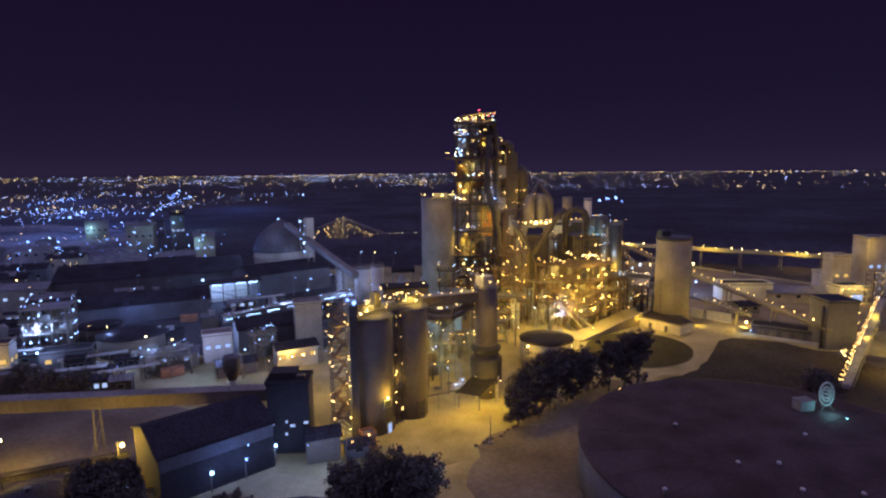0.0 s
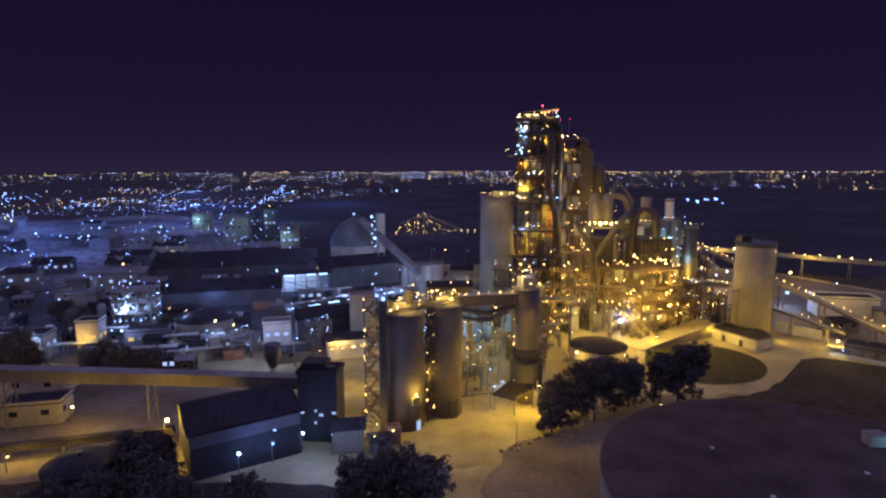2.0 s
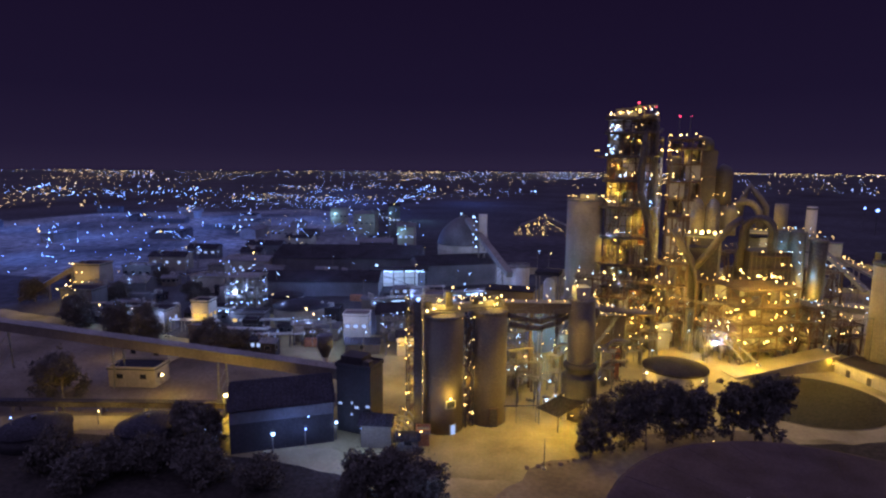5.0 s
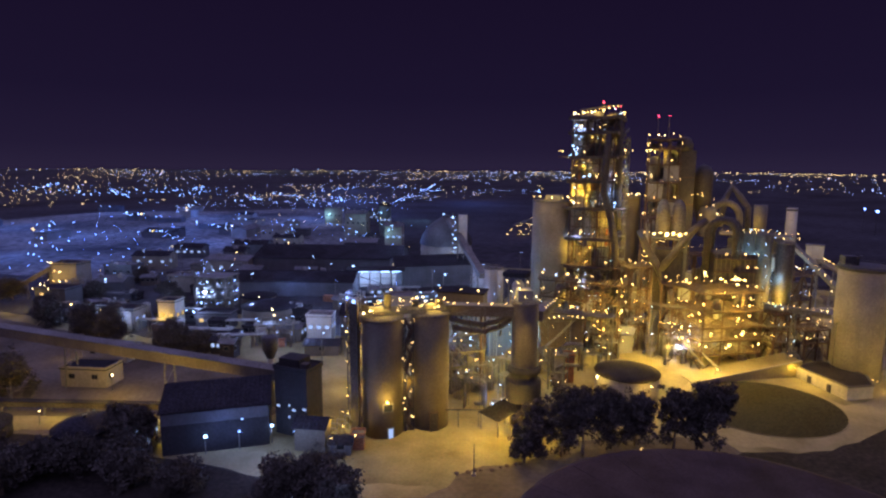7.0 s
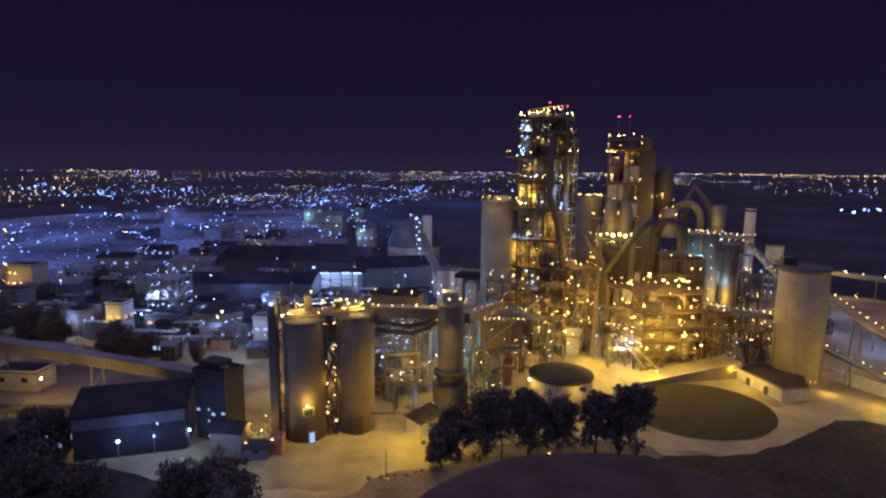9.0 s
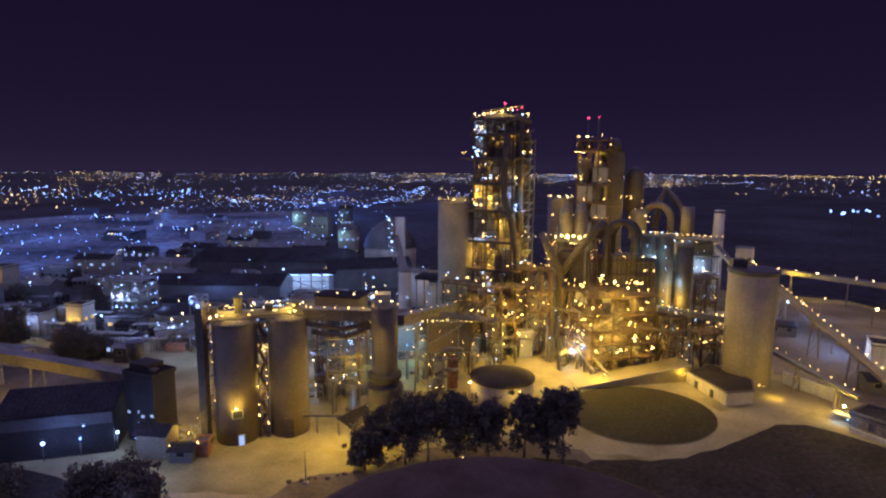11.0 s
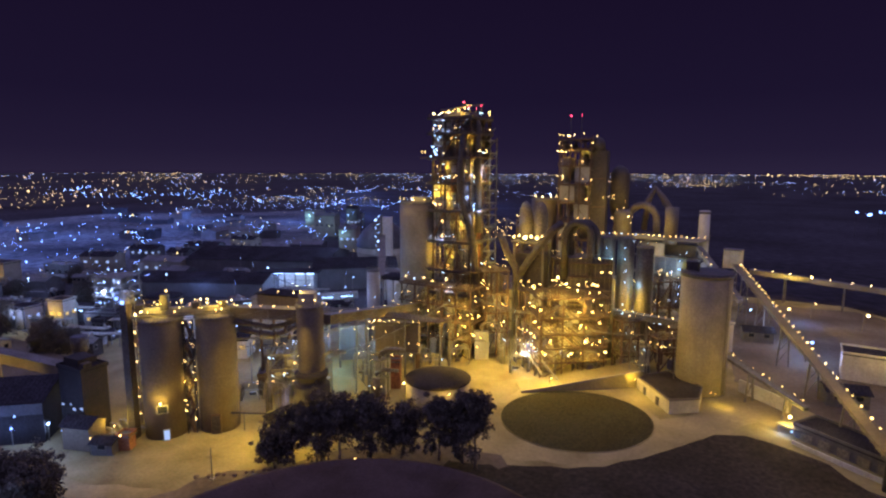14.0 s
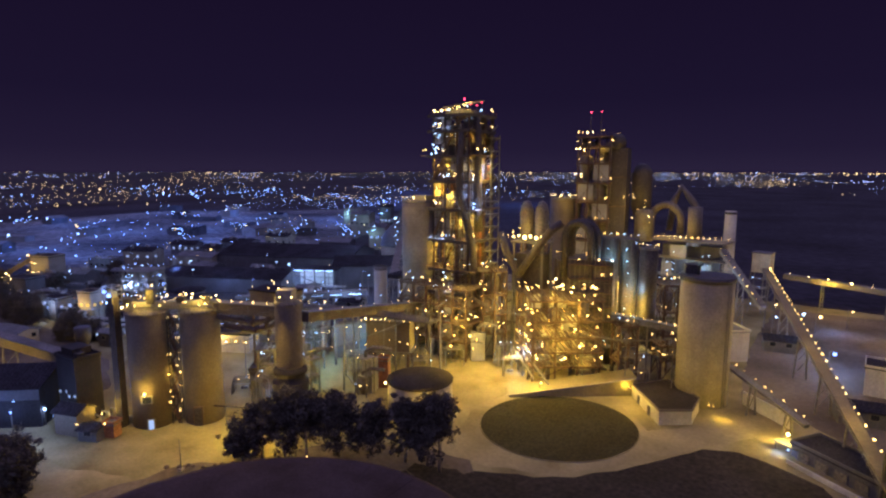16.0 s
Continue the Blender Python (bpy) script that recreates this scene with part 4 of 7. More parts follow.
# wider low steelwork round the foot of the tower
tf = steel_frame("tower_foot_steelwork", "broad low steelwork with pipes and lamps round the tower foot", "steel frame", 10.5, 199.0, 25, 8.5, 0, [8.0, 13.5, 18.5, 24.0], 2.0, lamps=10, nx=5, ny=1, mats=(G_SOD, G_SOD, G_COOL), lampr=0.5, fl=True, steel=RUST, grid=True)
for k in range(9):
    x = -1 + 2.9 * k
    made("pipe", DUCT, tf, (pipe, [(x, 195.6, 2.2), (x, 195.6, 6 + 3 * (k % 4)), (x + 1.5, 196.5, 8 + 3 * (k % 4)), (x + 5, 197.5, 8 + 3 * (k % 4))], 0.28, 8))

# second tower farther back
tw2 = steel_frame("rear_tower", "second steel preheater tower with a clad dark shaft beside it", "tower", 24.5, 292, 13, 13, 8, [20, 30, 38, 46, 54, 62, 69, 73], 4.5, lamps=6, nx=3, ny=2, over=0.8, panel=0.5, fl=True, lampr=0.48, steel=RUST, deck=0.6)
for x, y, z in ((21, 289, 60), (27, 294, 60), (22, 294, 48), (27, 289, 48), (22, 290, 34), (27, 294, 34)):
    made("cyclone", DUCT, tw2, (lathe, x, y, [(0.7, z - 6), (2.8, z), (2.8, z + 4.5), (1.1, z + 5.4)], 18))
for k, z in enumerate((21, 31, 39, 47, 55, 63)):
    made("wall_panel", (PALESTEEL, DUCT, PLASTER)[k % 3], tw2, (box, (21.5 + 5.5 * (k % 2), 296.5, z), (6.0, 0.14, 6.0), 8))
made("shaft_cladding", DUCTDARK, tw2, (box, (34.2, 293.5, 5), (6.4, 9, 63), 8))
made("shaft_head", DUCTDARK, tw2, (lathe, 33.0, 291.5, [(3.4, 67.8), (3.4, 71), (2.2, 73.4), (0.5, 74)], 20))
for z in (20, 32, 44, 56):
    made("shaft_band", RUST, tw2, (box, (34.2, 293.5, z), (6.7, 9.3, 0.5), 8))
made("side_cyclone", DUCTDARK, tw2, (lathe, 41.0, 300.5, [(1.5, 36), (4.2, 44), (4.2, 58), (2.6, 61), (0.6, 62)], 20))
for p in ((21.4, 291, 83.2), (26.0, 291, 83.2)):
    made("mast", STEEL, tw2, (beam, (p[0], p[1], 73), (p[0], p[1], p[2] - 0.3), 0.2))
    bulb(tw2, p, G_RED, 0.62, "beacon")
for p in ((18.0, 284.5, 68.0), (19.6, 284.5, 68.0), (21.4, 284.5, 67.4), (22.5, 284.5, 74.6), (25, 284.6, 74.6), (18, 284.5, 57.5), (20.5, 284.5, 57.4)):
    bulb(tw2, p, G_SODB, 0.6)
# The dim concrete colour stands for weak light on this silo.
fs = silo("rear_silo", "concrete silo toned dim in colour, with lamps round its head beside the rear tower", 9.8, 292.0, 5.8, 46.5, SILOWALL, ribs=8)
for i in range(9):
    a = 2 * math.pi * i / 9
    bulb(fs, (9.8 + 5.5 * math.cos(a), 292 + 5.5 * math.sin(a), 48.2), G_SODB, 0.5)

# lamp-crowded frame in front of the filters
frame_rz = math.degrees(math.atan2(11, 14.6))
fm = steel_frame("lamp_crowded_steelwork", "open steel frame packed with yellow lamps", "steel frame", 50.2, 202.0, 18.2, 13.5, frame_rz, [7, 11, 15, 19.5, 25], 2.2, lamps=10, nx=3, ny=2, mats=(G_SOD, G_SOD, G_SODB), lampr=0.56, fl=True, steel=RUST, grid=True, post=0.34)
for i in range(12):
    p = (50.2 + rng.uniform(-7, 7), 202 + rng.uniform(-5, 5), rng.uniform(26, 28.6))
    made("lamp_post", RUST, fm, (beam, (p[0], p[1], 25), p, 0.1))
    bulb(fm, p, rng.choice((G_SOD, G_SODB)), 0.52)
for i in range(10):
    bulb(fm, (41 + rng.uniform(-2, 3), 196 + rng.uniform(-3, 3), rng.uniform(6, 14)), rng.choice((G_COOL, G_SOD)), 0.28)
for n, (za, zb) in enumerate(zip((2.2, 7, 11, 15, 19.5), (7, 11, 15, 19.5, 25))):
    for k in range(4):
        if rng.random() < 0.6:
            u, v = -6.8 + 4.5 * k, 6.5
            c_, s_ = math.cos(radians(frame_rz)), math.sin(radians(frame_rz))
            made("wall_panel", rng.choice((PALESTEEL, PLASTER, DUCT)), fm, (box, (50.2 + u * c_ - v * s_, 202 + u * s_ + v * c_, za + 0.1), (4.0, 0.14, (zb - za) * rng.uniform(0.5, 0.8)), frame_rz))
made("loading_chute", PALESTEEL, fm, (beam, (46.5, 191.5, 8.0), (52.5, 190.0, 3.2), 0.5, 0.4))
made("boom", PALESTEEL, fm, (beam, (41, 190.5, 11.5), (48.0, 189.8, 4.0), 0.4, 0.4))

# bag filter house with looping ducts
fh = thing("filter_house", "big dark filter house with looping gas ducts on top", "filter house", (51, 214, 2.3))
made("body", DUCTDARK, fh, (box, (52.5, 216, 14), (12.5, 11, 20), 20))
for k in range(9):
    u, c_, s_ = -5.6 + 1.4 * k, math.cos(radians(20)), math.sin(radians(20))
    made("stiffener", GRIME, fh, (box, (52.5 + u * c_ + 5.56 * s_, 216 + u * s_ - 5.56 * c_, 14), (0.22, 0.24, 20), 20))
for k in range(5):
    made("walkway", RUST, fh, (box, (52.5 + 6.2 * s_, 216 - 6.2 * c_, 16.5 + 4 * k), (12.6, 1.1, 0.16), 20))
    for _ in range(3):
        u = rng.uniform(-6, 6)
        bulb(fh, (52.5 + u * c_ + 6.6 * s_, 216 + u * s_ - 6.6 * c_, 18.2 + 4 * k), G_SOD, 0.34)
made("hopper", DUCT, fh, (box, (52.5, 216, 9), (8, 7, 5), 20, 1.55))
for dx, dy in ((-4, -3.5), (4, -3.5), (4, 3.5), (-4, 3.5)):
    made("leg", STEEL, fh, (box, (52.5 + dx, 216 + dy, 2), (0.7, 0.7, 13), 20))
for k in range(2):
    o = k * 2.6
    made("loop_duct", DUCTDARK, fh, (pipe, [(46.1 + o * 0.4, 211.6 + o, 27)] + [(50.1 + o * 0.4 - 4.0 * math.cos(math.pi * i / 10), 211.6 + o, 39.6 + 4.6 * math.sin(math.pi * i / 10)) for i in range(11)] + [(54.1 + o * 0.4, 211.6 + o, 26)], 1.05, 12))
for k, (zz, nn) in enumerate(((20, 5), (27, 5), (34.2, 6))):
    bm = bmesh.new()
    handrail(bm, [(*p, zz) for p in rect(52.5, 216, 13.6, 12.2, 20)])
    part("handrail", bm, STEEL, fh)
made("inlet_duct", DUCTDARK, fh, (pipe, [(26, 209, 40), (29, 208, 34), (31.4, 208, 30.5), (33, 208, 27.5), (34.4, 208, 22), (35, 208, 14), (35, 208, 4)], 1.15, 12))
made("inlet_duct", DUCTDARK, fh, (pipe, [(45.5, 211, 44), (42.5, 209.5, 41.5), (39, 208.4, 36.5), (36, 208, 32), (33, 208, 27.5)], 1.15, 12))

# small scaffolded process frames
for nm, x, y, w, d, lv, mm in (("cool", -10, 152, 9, 6, [4, 7.5, 11.5], (G_COOL, G_COOL, G_SOD)), ("warm", 26, 205, 7, 7, [8, 14, 20, 27], (G_SOD, G_SODB)), ("warm", 76, 218, 9, 6, [6, 10], (G_SOD, G_SODB)), ("warm", 66, 208, 5, 5, [6, 11, 16], (G_SOD, G_COOL)), ("cool", -22, 176, 8, 6, [5, 10, 15], (G_COOL, G_SOD)), ("cool", -83, 158, 12, 5, [4, 7], (G_COOL, G_COOL)), ("cool", -58, 170, 7, 4, [4, 8], (G_COOL, G_BLUE)), ("warm", 38, 205, 5, 6, [8, 15, 22], (G_SOD, G_SOD, G_SODB)), ("warm", 44, 222, 8, 6, [12, 20, 30], (G_SOD,)), ("warm", 29, 226, 7, 6, [12, 22, 31, 41], (G_SOD, G_SODB)), ("warm", 72, 232, 8, 7, [9, 16, 24], (G_SOD, G_COOL))):
    sf = steel_frame("process_scaffold", nm + "-lit open steel scaffold with machines and pipes", "steel frame", x, y, w, d, 40, [gz(x, y) + q for q in lv], gz(x, y), lamps=7, nx=2, ny=1, mats=mm, lampr=0.32, fl=True, over=0.3, steel=STEEL if nm == "cool" else RUST, grid=True)
    made("pipe", DUCT, sf, (pipe, [(x - w * 0.6, y, gz(x, y)), (x - w * 0.6, y, gz(x, y) + lv[0] + 1), (x, y - d * 0.6, gz(x, y) + lv[0] + 1.5), (x + w * 0.7, y - d * 0.4, gz(x, y) + lv[0] + 1.5), (x + w * 0.7, y - d * 0.4, gz(x, y))], 0.3, 8))

# twin lit vessels on the bright stage
vs = thing("vessel_stage", "floodlit stage with tall rounded pale vessels", "process vessels", (35, 212, 2.5))
made("stage", STEEL, vs, (box, (35.2, 212.4, 37.4), (11, 7, 0.5)))
for x, y in ((30.5, 209.6), (40, 209.6), (40, 215.4), (30.5, 215.4)):
    made("column", STEEL, vs, (beam, (x, y, 2.3), (x, y, 37.4), 0.6))
for x, y in ((32.6, 213.6), (37.2, 214.6)):
    made("vessel", DUCT, vs, (lathe, x, y, [(1.8, 37.9), (2.1, 39), (2.1, 46), (1.8, 48), (1.1, 49.4), (0.3, 50)], 20))
bm = bmesh.new()
handrail(bm, [(*p, 37.9) for p in rect(35.2, 212.4, 11, 7)])
part("handrail", bm, STEEL, vs)
for i in range(6):
    bulb(vs, (30.6 + i * 1.9, 208.9, 39.2 + 0.4 * (i % 2)), G_SODB, 1.0)
made("body", DUCTDARK, vs, (box, (35.2, 213.5, 14), (8.5, 7, 20)))
for i in range(8):
    bulb(vs, (27 + rng.uniform(-3, 3), 208, rng.uniform(30, 42)), G_SOD, 0.36)

# blue-lit steel silos
for k, (x, y, t) in enumerate(((57.0, 219.0, 39.4), (62.2, 220.5, 39.4), (68.0, 219.5, 37.2))):
    b = silo("steel_silo", "slender steel silo with a blue-lit ladder cage" if k < 2 else "dark slender steel silo beside the filter house", x, y, 2.5, t, DUCT if k < 2 else DARKSTEEL, ribs=6, group="steel silos")
    if k < 2:
        ladder_cage(b, x + 0.6, y - 2.9, 8, t, 20, G_COOL, 3.4, 1.6, 0.32)
    for i in range(4):
        bulb(b, (x - 3 + 2 * i, y - 2.5, t + 1.8), (G_COOL, G_SOD)[(k + i) % 2], 0.36)

# kiln hall platform, stack and arched ducts far behind
kh = thing("kiln_end_building", "long dusty process building with a lamp-lit roof walkway", "process building", (66, 288, 5))
made("body", DARKWALL, kh, (box, (64, 296, 5), (22, 8, 25), -6))
for i in range(7):
    for z in (12, 18, 25):
        made("column", STEEL, kh, (beam, (51 + 4.3 * i, 286.5 - 0.4 * i, z - 7), (51 + 4.3 * i, 286.5 - 0.4 * i, z), 0.4))
for z in (12, 18, 25):
    made("floor_deck", STEEL, kh, (box, (64, 289, z), (27, 6, 0.3), -6))
for x, z, w in ((56, 18.5, 4), (66, 12.5, 5), (70, 18.5, 4), (60, 25.5, 6)):
    made("wall_panel", PALESTEEL, kh, (box, (x, 287.5, z), (w, 0.2, 5), -6))
made("roof_deck", STEEL, kh, (box, (64, 292, 32), (28, 14, 0.5), -6))
bm = bmesh.new()
handrail(bm, [(*p, 32.5) for p in rect(64, 292, 28, 14, -6)])
part("handrail", bm, STEEL, kh)
for i in range(14):
    bulb(kh, (50.5 + 2.1 * i, 286.2 - 0.2 * i, 34.0 + rng.uniform(-0.3, 0.3)), rng.choice((G_SOD, G_SODB)), 0.42)
for c0 in (57.0, 69.5):
    for i in range(6):
        for j in (0, 1):
            bulb(kh, (c0 + 2.2 * j, 284.6 - 0.1 * c0 / 10, 11 + 3.3 * i + rng.uniform(-0.4, 0.4)), G_COOL, 0.36)
for i in range(10):
    bulb(kh, (50 + rng.uniform(0, 28), 284.5, rng.uniform(8, 22)), G_SOD, 0.4)
stack = thing("chimney_stack", "plain round pale chimney stack", "chimney", (76.2, 289.5, 5))
made("shaft", CONCRETE2, stack, (lathe, 76.2, 296, [(2.3, 4), (2.05, 43.8), (1.8, 43.9), (1.8, 43.0)], 24))
made("crown", DARKSTEEL, stack, (lathe, 76.2, 296, [(2.07, 42.6), (2.2, 42.7), (2.2, 43.4), (2.07, 43.5)], 24))
ar = thing("arched_duct", "large dusty arched gas duct above the process building", "duct", (55, 300, 32))
made("arch", DUCT, ar, (pipe, [(45, 302, 33)] + [(51 - 6.0 * math.cos(math.pi * i / 10), 302, 38 + 7 * math.sin(math.pi * i / 10)) for i in range(11)] + [(57, 302, 33)], 1.5, 12))
made("gable_duct", DUCT, ar, (pipe, [(49, 316, 33), (50.5, 316, 46), (53.2, 317, 52), (57, 317, 47), (60.5, 317, 42), (61.0, 317, 30)], 1.5, 12))
made("drop_duct", DUCT, ar, (pipe, [(64.4, 292, 30), (64.4, 292, 45)], 2.6, 18))
made("cone_vessel", DUCT, ar, (lathe, 44, 296, [(3.8, 30), (3.8, 41), (2.8, 43)], 20))
for i in range(12):
    bulb(ar, (36 + rng.uniform(0, 16), 288, rng.uniform(38, 50)), rng.choice((G_SOD, G_SODB)), 0.45)


# ---- conveyors and galleries ----
def gallery(name, label, a, b, w, h, mat, legs=(), lamps=0, lampmat=None, roof=None, side=1, lampr=0.34, rail=True, truss=True):
    a, b = Vector(a), Vector(b)
    g = thing(name, label, "conveyor gallery", a)
    d = (b - a).normalized()
    s = d.cross(Vector((0, 0, 1))).normalized()
    made("casing", mat, g, (beam, a, b, w, h))
    made("roof_sheet", roof or DUSTROOF, g, (beam, a + Vector((0, 0, h / 2 + 0.1)), b + Vector((0, 0, h / 2 + 0.1)), w + 0.5, 0.16))
    n = max(2, int((b - a).length / 6))
    bm = bmesh.new()
    for o in (-1, 1):
        for i in range(n):
            p, q = a.lerp(b, i / n) + s * o * (w / 2 + 0.06), a.lerp(b, (i + 1) / n) + s * o * (w / 2 + 0.06)
            beam(bm, p - Vector((0, 0, h / 2)), p + Vector((0, 0, h / 2)), 0.14)
            beam(bm, p - Vector((0, 0, h / 2)), q + Vector((0, 0, h / 2)), 0.10)
    if truss:
        part("side_truss", bm, STEEL, g)
    else:
        bm.free()
    if rail:
        bm = bmesh.new()
        for o in (-1, 1):
            handrail(bm, [a + s * o * (w / 2 + 0.7) - Vector((0, 0, h / 2)), b + s * o * (w / 2 + 0.7) - Vector((0, 0, h / 2))], False)
        part("handrail", bm, STEEL, g)
    for k in legs:
        p = a.lerp(b, k)
        zg = gz(p.x, p.y)
        bm = bmesh.new()
        for o in (-1, 1):
            beam(bm, (p + s * o * (w / 2 + 0.6)).to_tuple()[:2] + (zg,), p + s * o * w / 2 - Vector((0, 0, h / 2)), 0.35)
        zz = zg + 2
        while zz + 3 < p.z - h / 2:
            beam(bm, (*(p + s * w / 2).to_tuple()[:2], zz), (*(p - s * w / 2).to_tuple()[:2], zz + 3), 0.16)
            zz += 3
        part("trestle", bm, STEEL, g)
    for i in range(lamps):
        p = a.lerp(b, (i + 0.5 + rng.uniform(-0.2, 0.2)) / lamps)
        bulb(g, p + s * side * (w / 2 + 0.3) + Vector((0, 0, h / 2 + 0.8)), lampmat or G_SOD, lampr)
    return g


gallery("inclined_gallery", "long beige enclosed conveyor gallery on trestle legs", (-172, 92.4, 14.8), (-39, 116.8, 10.6), 3.0, 2.6, GRIME, (0.2, 0.5, 0.74), 0, rail=False, truss=False)
gallery("silo_gallery", "dusty conveyor gallery linking the silos", (-6, 132.5, 27.2), (10, 140, 27.0), 2.6, 2.4, GRIME, (), 6)
gallery("tower_gallery", "long dark conveyor gallery leading to the tower", (12.5, 143, 25.4), (0.8, 201, 15.0), 2.6, 2.2, GRIME, (0.3, 0.65, 0.9), 7)
gallery("yard_conveyor", "long inclined conveyor with a lamp-lit deck and dark truss", (88.3, 303, 21.5), (122.0, 171, 7.4), 1.9, 0.8, GRIME, (0.12, 0.3, 0.5, 0.68, 0.84), 32, G_SOD, GRIME, -1, 0.5)
gallery("short_conveyor", "short inclined conveyor with lamps beside the big silo", (91.5, 209.5, 11.0), (109.0, 192.5, 6.8), 1.2, 0.7, DARKSTEEL, (0.35, 0.8), 8, G_SOD, None, -1, 0.3)
gallery("long_bridge_conveyor", "far overland conveyor bridge on piers with lamps", (93, 327.3, 15.8), (262, 291.4, 8.1), 3.0, 1.8, CONCRETE, (0.08, 0.2, 0.32, 0.44, 0.56, 0.68, 0.8, 0.92), 26, G_SODB, None, 1, 0.62)
gallery("link_conveyor", "lamp-lined conveyor behind the steel frame", (62, 208, 19.5), (80, 214, 17), 2.0, 1.4, PALESTEEL, (0.5,), 10, G_SOD, None, 1, 0.3)
gallery("link_conveyor", "lamp-lined sloping conveyor behind the big silo", (76, 284, 30), (92, 268, 14), 2.0, 1.4, PALESTEEL, (0.5,), 9, G_SOD, None, 1, 0.34)
cg = gallery("cool_lit_gallery", "low roofed gallery with cool strip lamps", (-76, 183.5, 9.5), (-36, 214, 12), 3.0, 2.2, ROOF2, (0.3, 0.7), 9, G_COOL, None, 1, 0.32)
for k in range(7):
    a, b = Vector((-76, 183.5, 9.5)), Vector((-36, 214, 12))
    o = Vector((0.60, -0.79, 0.0)) * 1.75
    made("strip_lamp", G_COOL, cg, (beam, a.lerp(b, (k + 0.1) / 7) + o, a.lerp(b, (k + 0.72) / 7) + o, 0.16, 0.14))
gallery("down_conveyor", "inclined conveyor falling from the clinker tower", (-84, 295, 31), (-38, 232, 15), 2.6, 2.2, STEEL, (0.4, 0.8), 0)
head = thing("conveyor_head_house", "small beige conveyor head house on a cool-lit stair frame", "house", (87.4, 306, 4))
made("wall", PLASTER, head, (box, (87.0, 306.5, 20), (6.4, 5, 7.4), -10))
made("roof", DUSTROOF, head, (box, (87.0, 306.5, 27.4), (7.0, 5.6, 0.4), -10))
for p in rect(86.0, 305.5, 4.6, 4.6, -10):
    made("post", STEEL, head, (beam, (*p, 4), (*p, 20), 0.35))
for i in range(4):
    made("landing", STEEL, head, (box, (86.0, 305.5, 6.5 + 3.6 * i), (5, 5, 0.25), -10))
    for j in range(2):
        bulb(head, (84.4 + 2.4 * j, 302.8, 7.6 + 3.5 * i), G_COOL, 0.5)


# ---- buildings ----
def window_row(parent, a, b, z, n, w, h, mat, depth=0.14, skip=0.0):
    """Windows set along a wall line from a to b."""
    a, b = Vector((*a, z)), Vector((*b, z))
    d = (b - a).normalized()
    ang = math.degrees(math.atan2(d.y, d.x))
    for i in range(n):
        if rng.random() < skip:
            continue
        p = a.lerp(b, (i + 0.5) / n)
        fr = made("window", STEEL, parent, (box, p, (w + 0.3, depth, h + 0.3), ang))
        made("pane", mat, fr, (box, p + Vector((0, 0, 0.15)), (w, depth + 0.06, h), ang))


def hall(name, label, cx, cy, w, d, rz, eave, ridge, wall=None, roof=None, lit=None, nwin=0, gable=True, category="building", z0=None):
    """A hall with ribbed pitched roof (ridge along its length) or flat roof."""
    zg = gz(cx, cy) - 0.2 if z0 is None else z0
    s = thing(name, label, category, (cx, cy, zg))
    c, sn = math.cos(radians(rz)), math.sin(radians(rz))

    def at(u, v, z):
        return (cx + u * c - v * sn, cy + u * sn + v * c, z)
    made("wall", wall or PALESTEEL, s, (box, (cx, cy, zg), (w, d, eave - zg), rz))
    if gable:
        o = 0.5
        n = max(4, int(w / 0.9))
        for sgn in (-1, 1):
            bm = bmesh.new()
            rows = []
            for v, z in ((sgn * (d / 2 + o), eave - 0.1), (0, ridge)):
                line_ = []
                for i in range(n * 4 + 1):
                    u = -w / 2 - o + (w + 2 * o) * i / (n * 4)
                    line_.append(at(u, v, z + (0.14 if i % 4 == 1 else 0.0)))
                rows.append(line_)
            top = [[bm.verts.new(q) for q in r_] for r_ in rows]
            bot = [[bm.verts.new((q[0], q[1], q[2] - 0.25)) for q in (r_[0], r_[-1])] for r_ in rows]
            for i in range(n * 4):
                bm.faces.new((top[0][i], top[0][i + 1], top[1][i + 1], top[1][i]))
            bm.faces.new((bot[0][0], bot[1][0], bot[1][1], bot[0][1]))
            bm.faces.new((top[0][0], top[1][0], bot[1][0], bot[0][0]))
            bm.faces.new((top[0][-1], bot[0][1], bot[1][1], top[1][-1]))
            part("roof_slope", bm, roof or ROOF, s)
        for u in (-w / 2 + 0.01, w / 2 - 0.01):
            bm = bmesh.new()
            bm.faces.new([bm.verts.new(at(u, v, z)) for v, z in ((-d / 2, eave - 0.05), (d / 2, eave - 0.05), (0, ridge - 0.02))])
            part("gable_end", bm, wall or PALESTEEL, s)
    else:
        made("roof", roof or DUSTROOF, s, (box, (cx, cy, eave), (w + 0.5, d + 0.5, 0.35), rz))
        bm = bmesh.new()
        q = rect(cx, cy, w + 0.3, d + 0.3, rz)
        for k in range(4):
            beam(bm, (*q[k], eave + 0.6), (*q[(k + 1) % 4], eave + 0.6), 0.22, 0.6)
        part("parapet", bm, wall or PALESTEEL, s)
    if nwin:
        window_row(s, at(-w / 2, -d / 2 - 0.02, 0)[:2], at(w / 2, -d / 2 - 0.02, 0)[:2], zg + (eave - zg) * 0.5, nwin, min(1.6, w / nwin * 0.6), 1.2, lit or GLASS)
        window_row(s, at(w / 2 + 0.02, -d / 2, 0)[:2], at(w / 2 + 0.02, d / 2, 0)[:2], zg + (eave - zg) * 0.5, max(2, nwin // 2), 1.2, 1.2, lit or GLASS, skip=0.4)
    return s


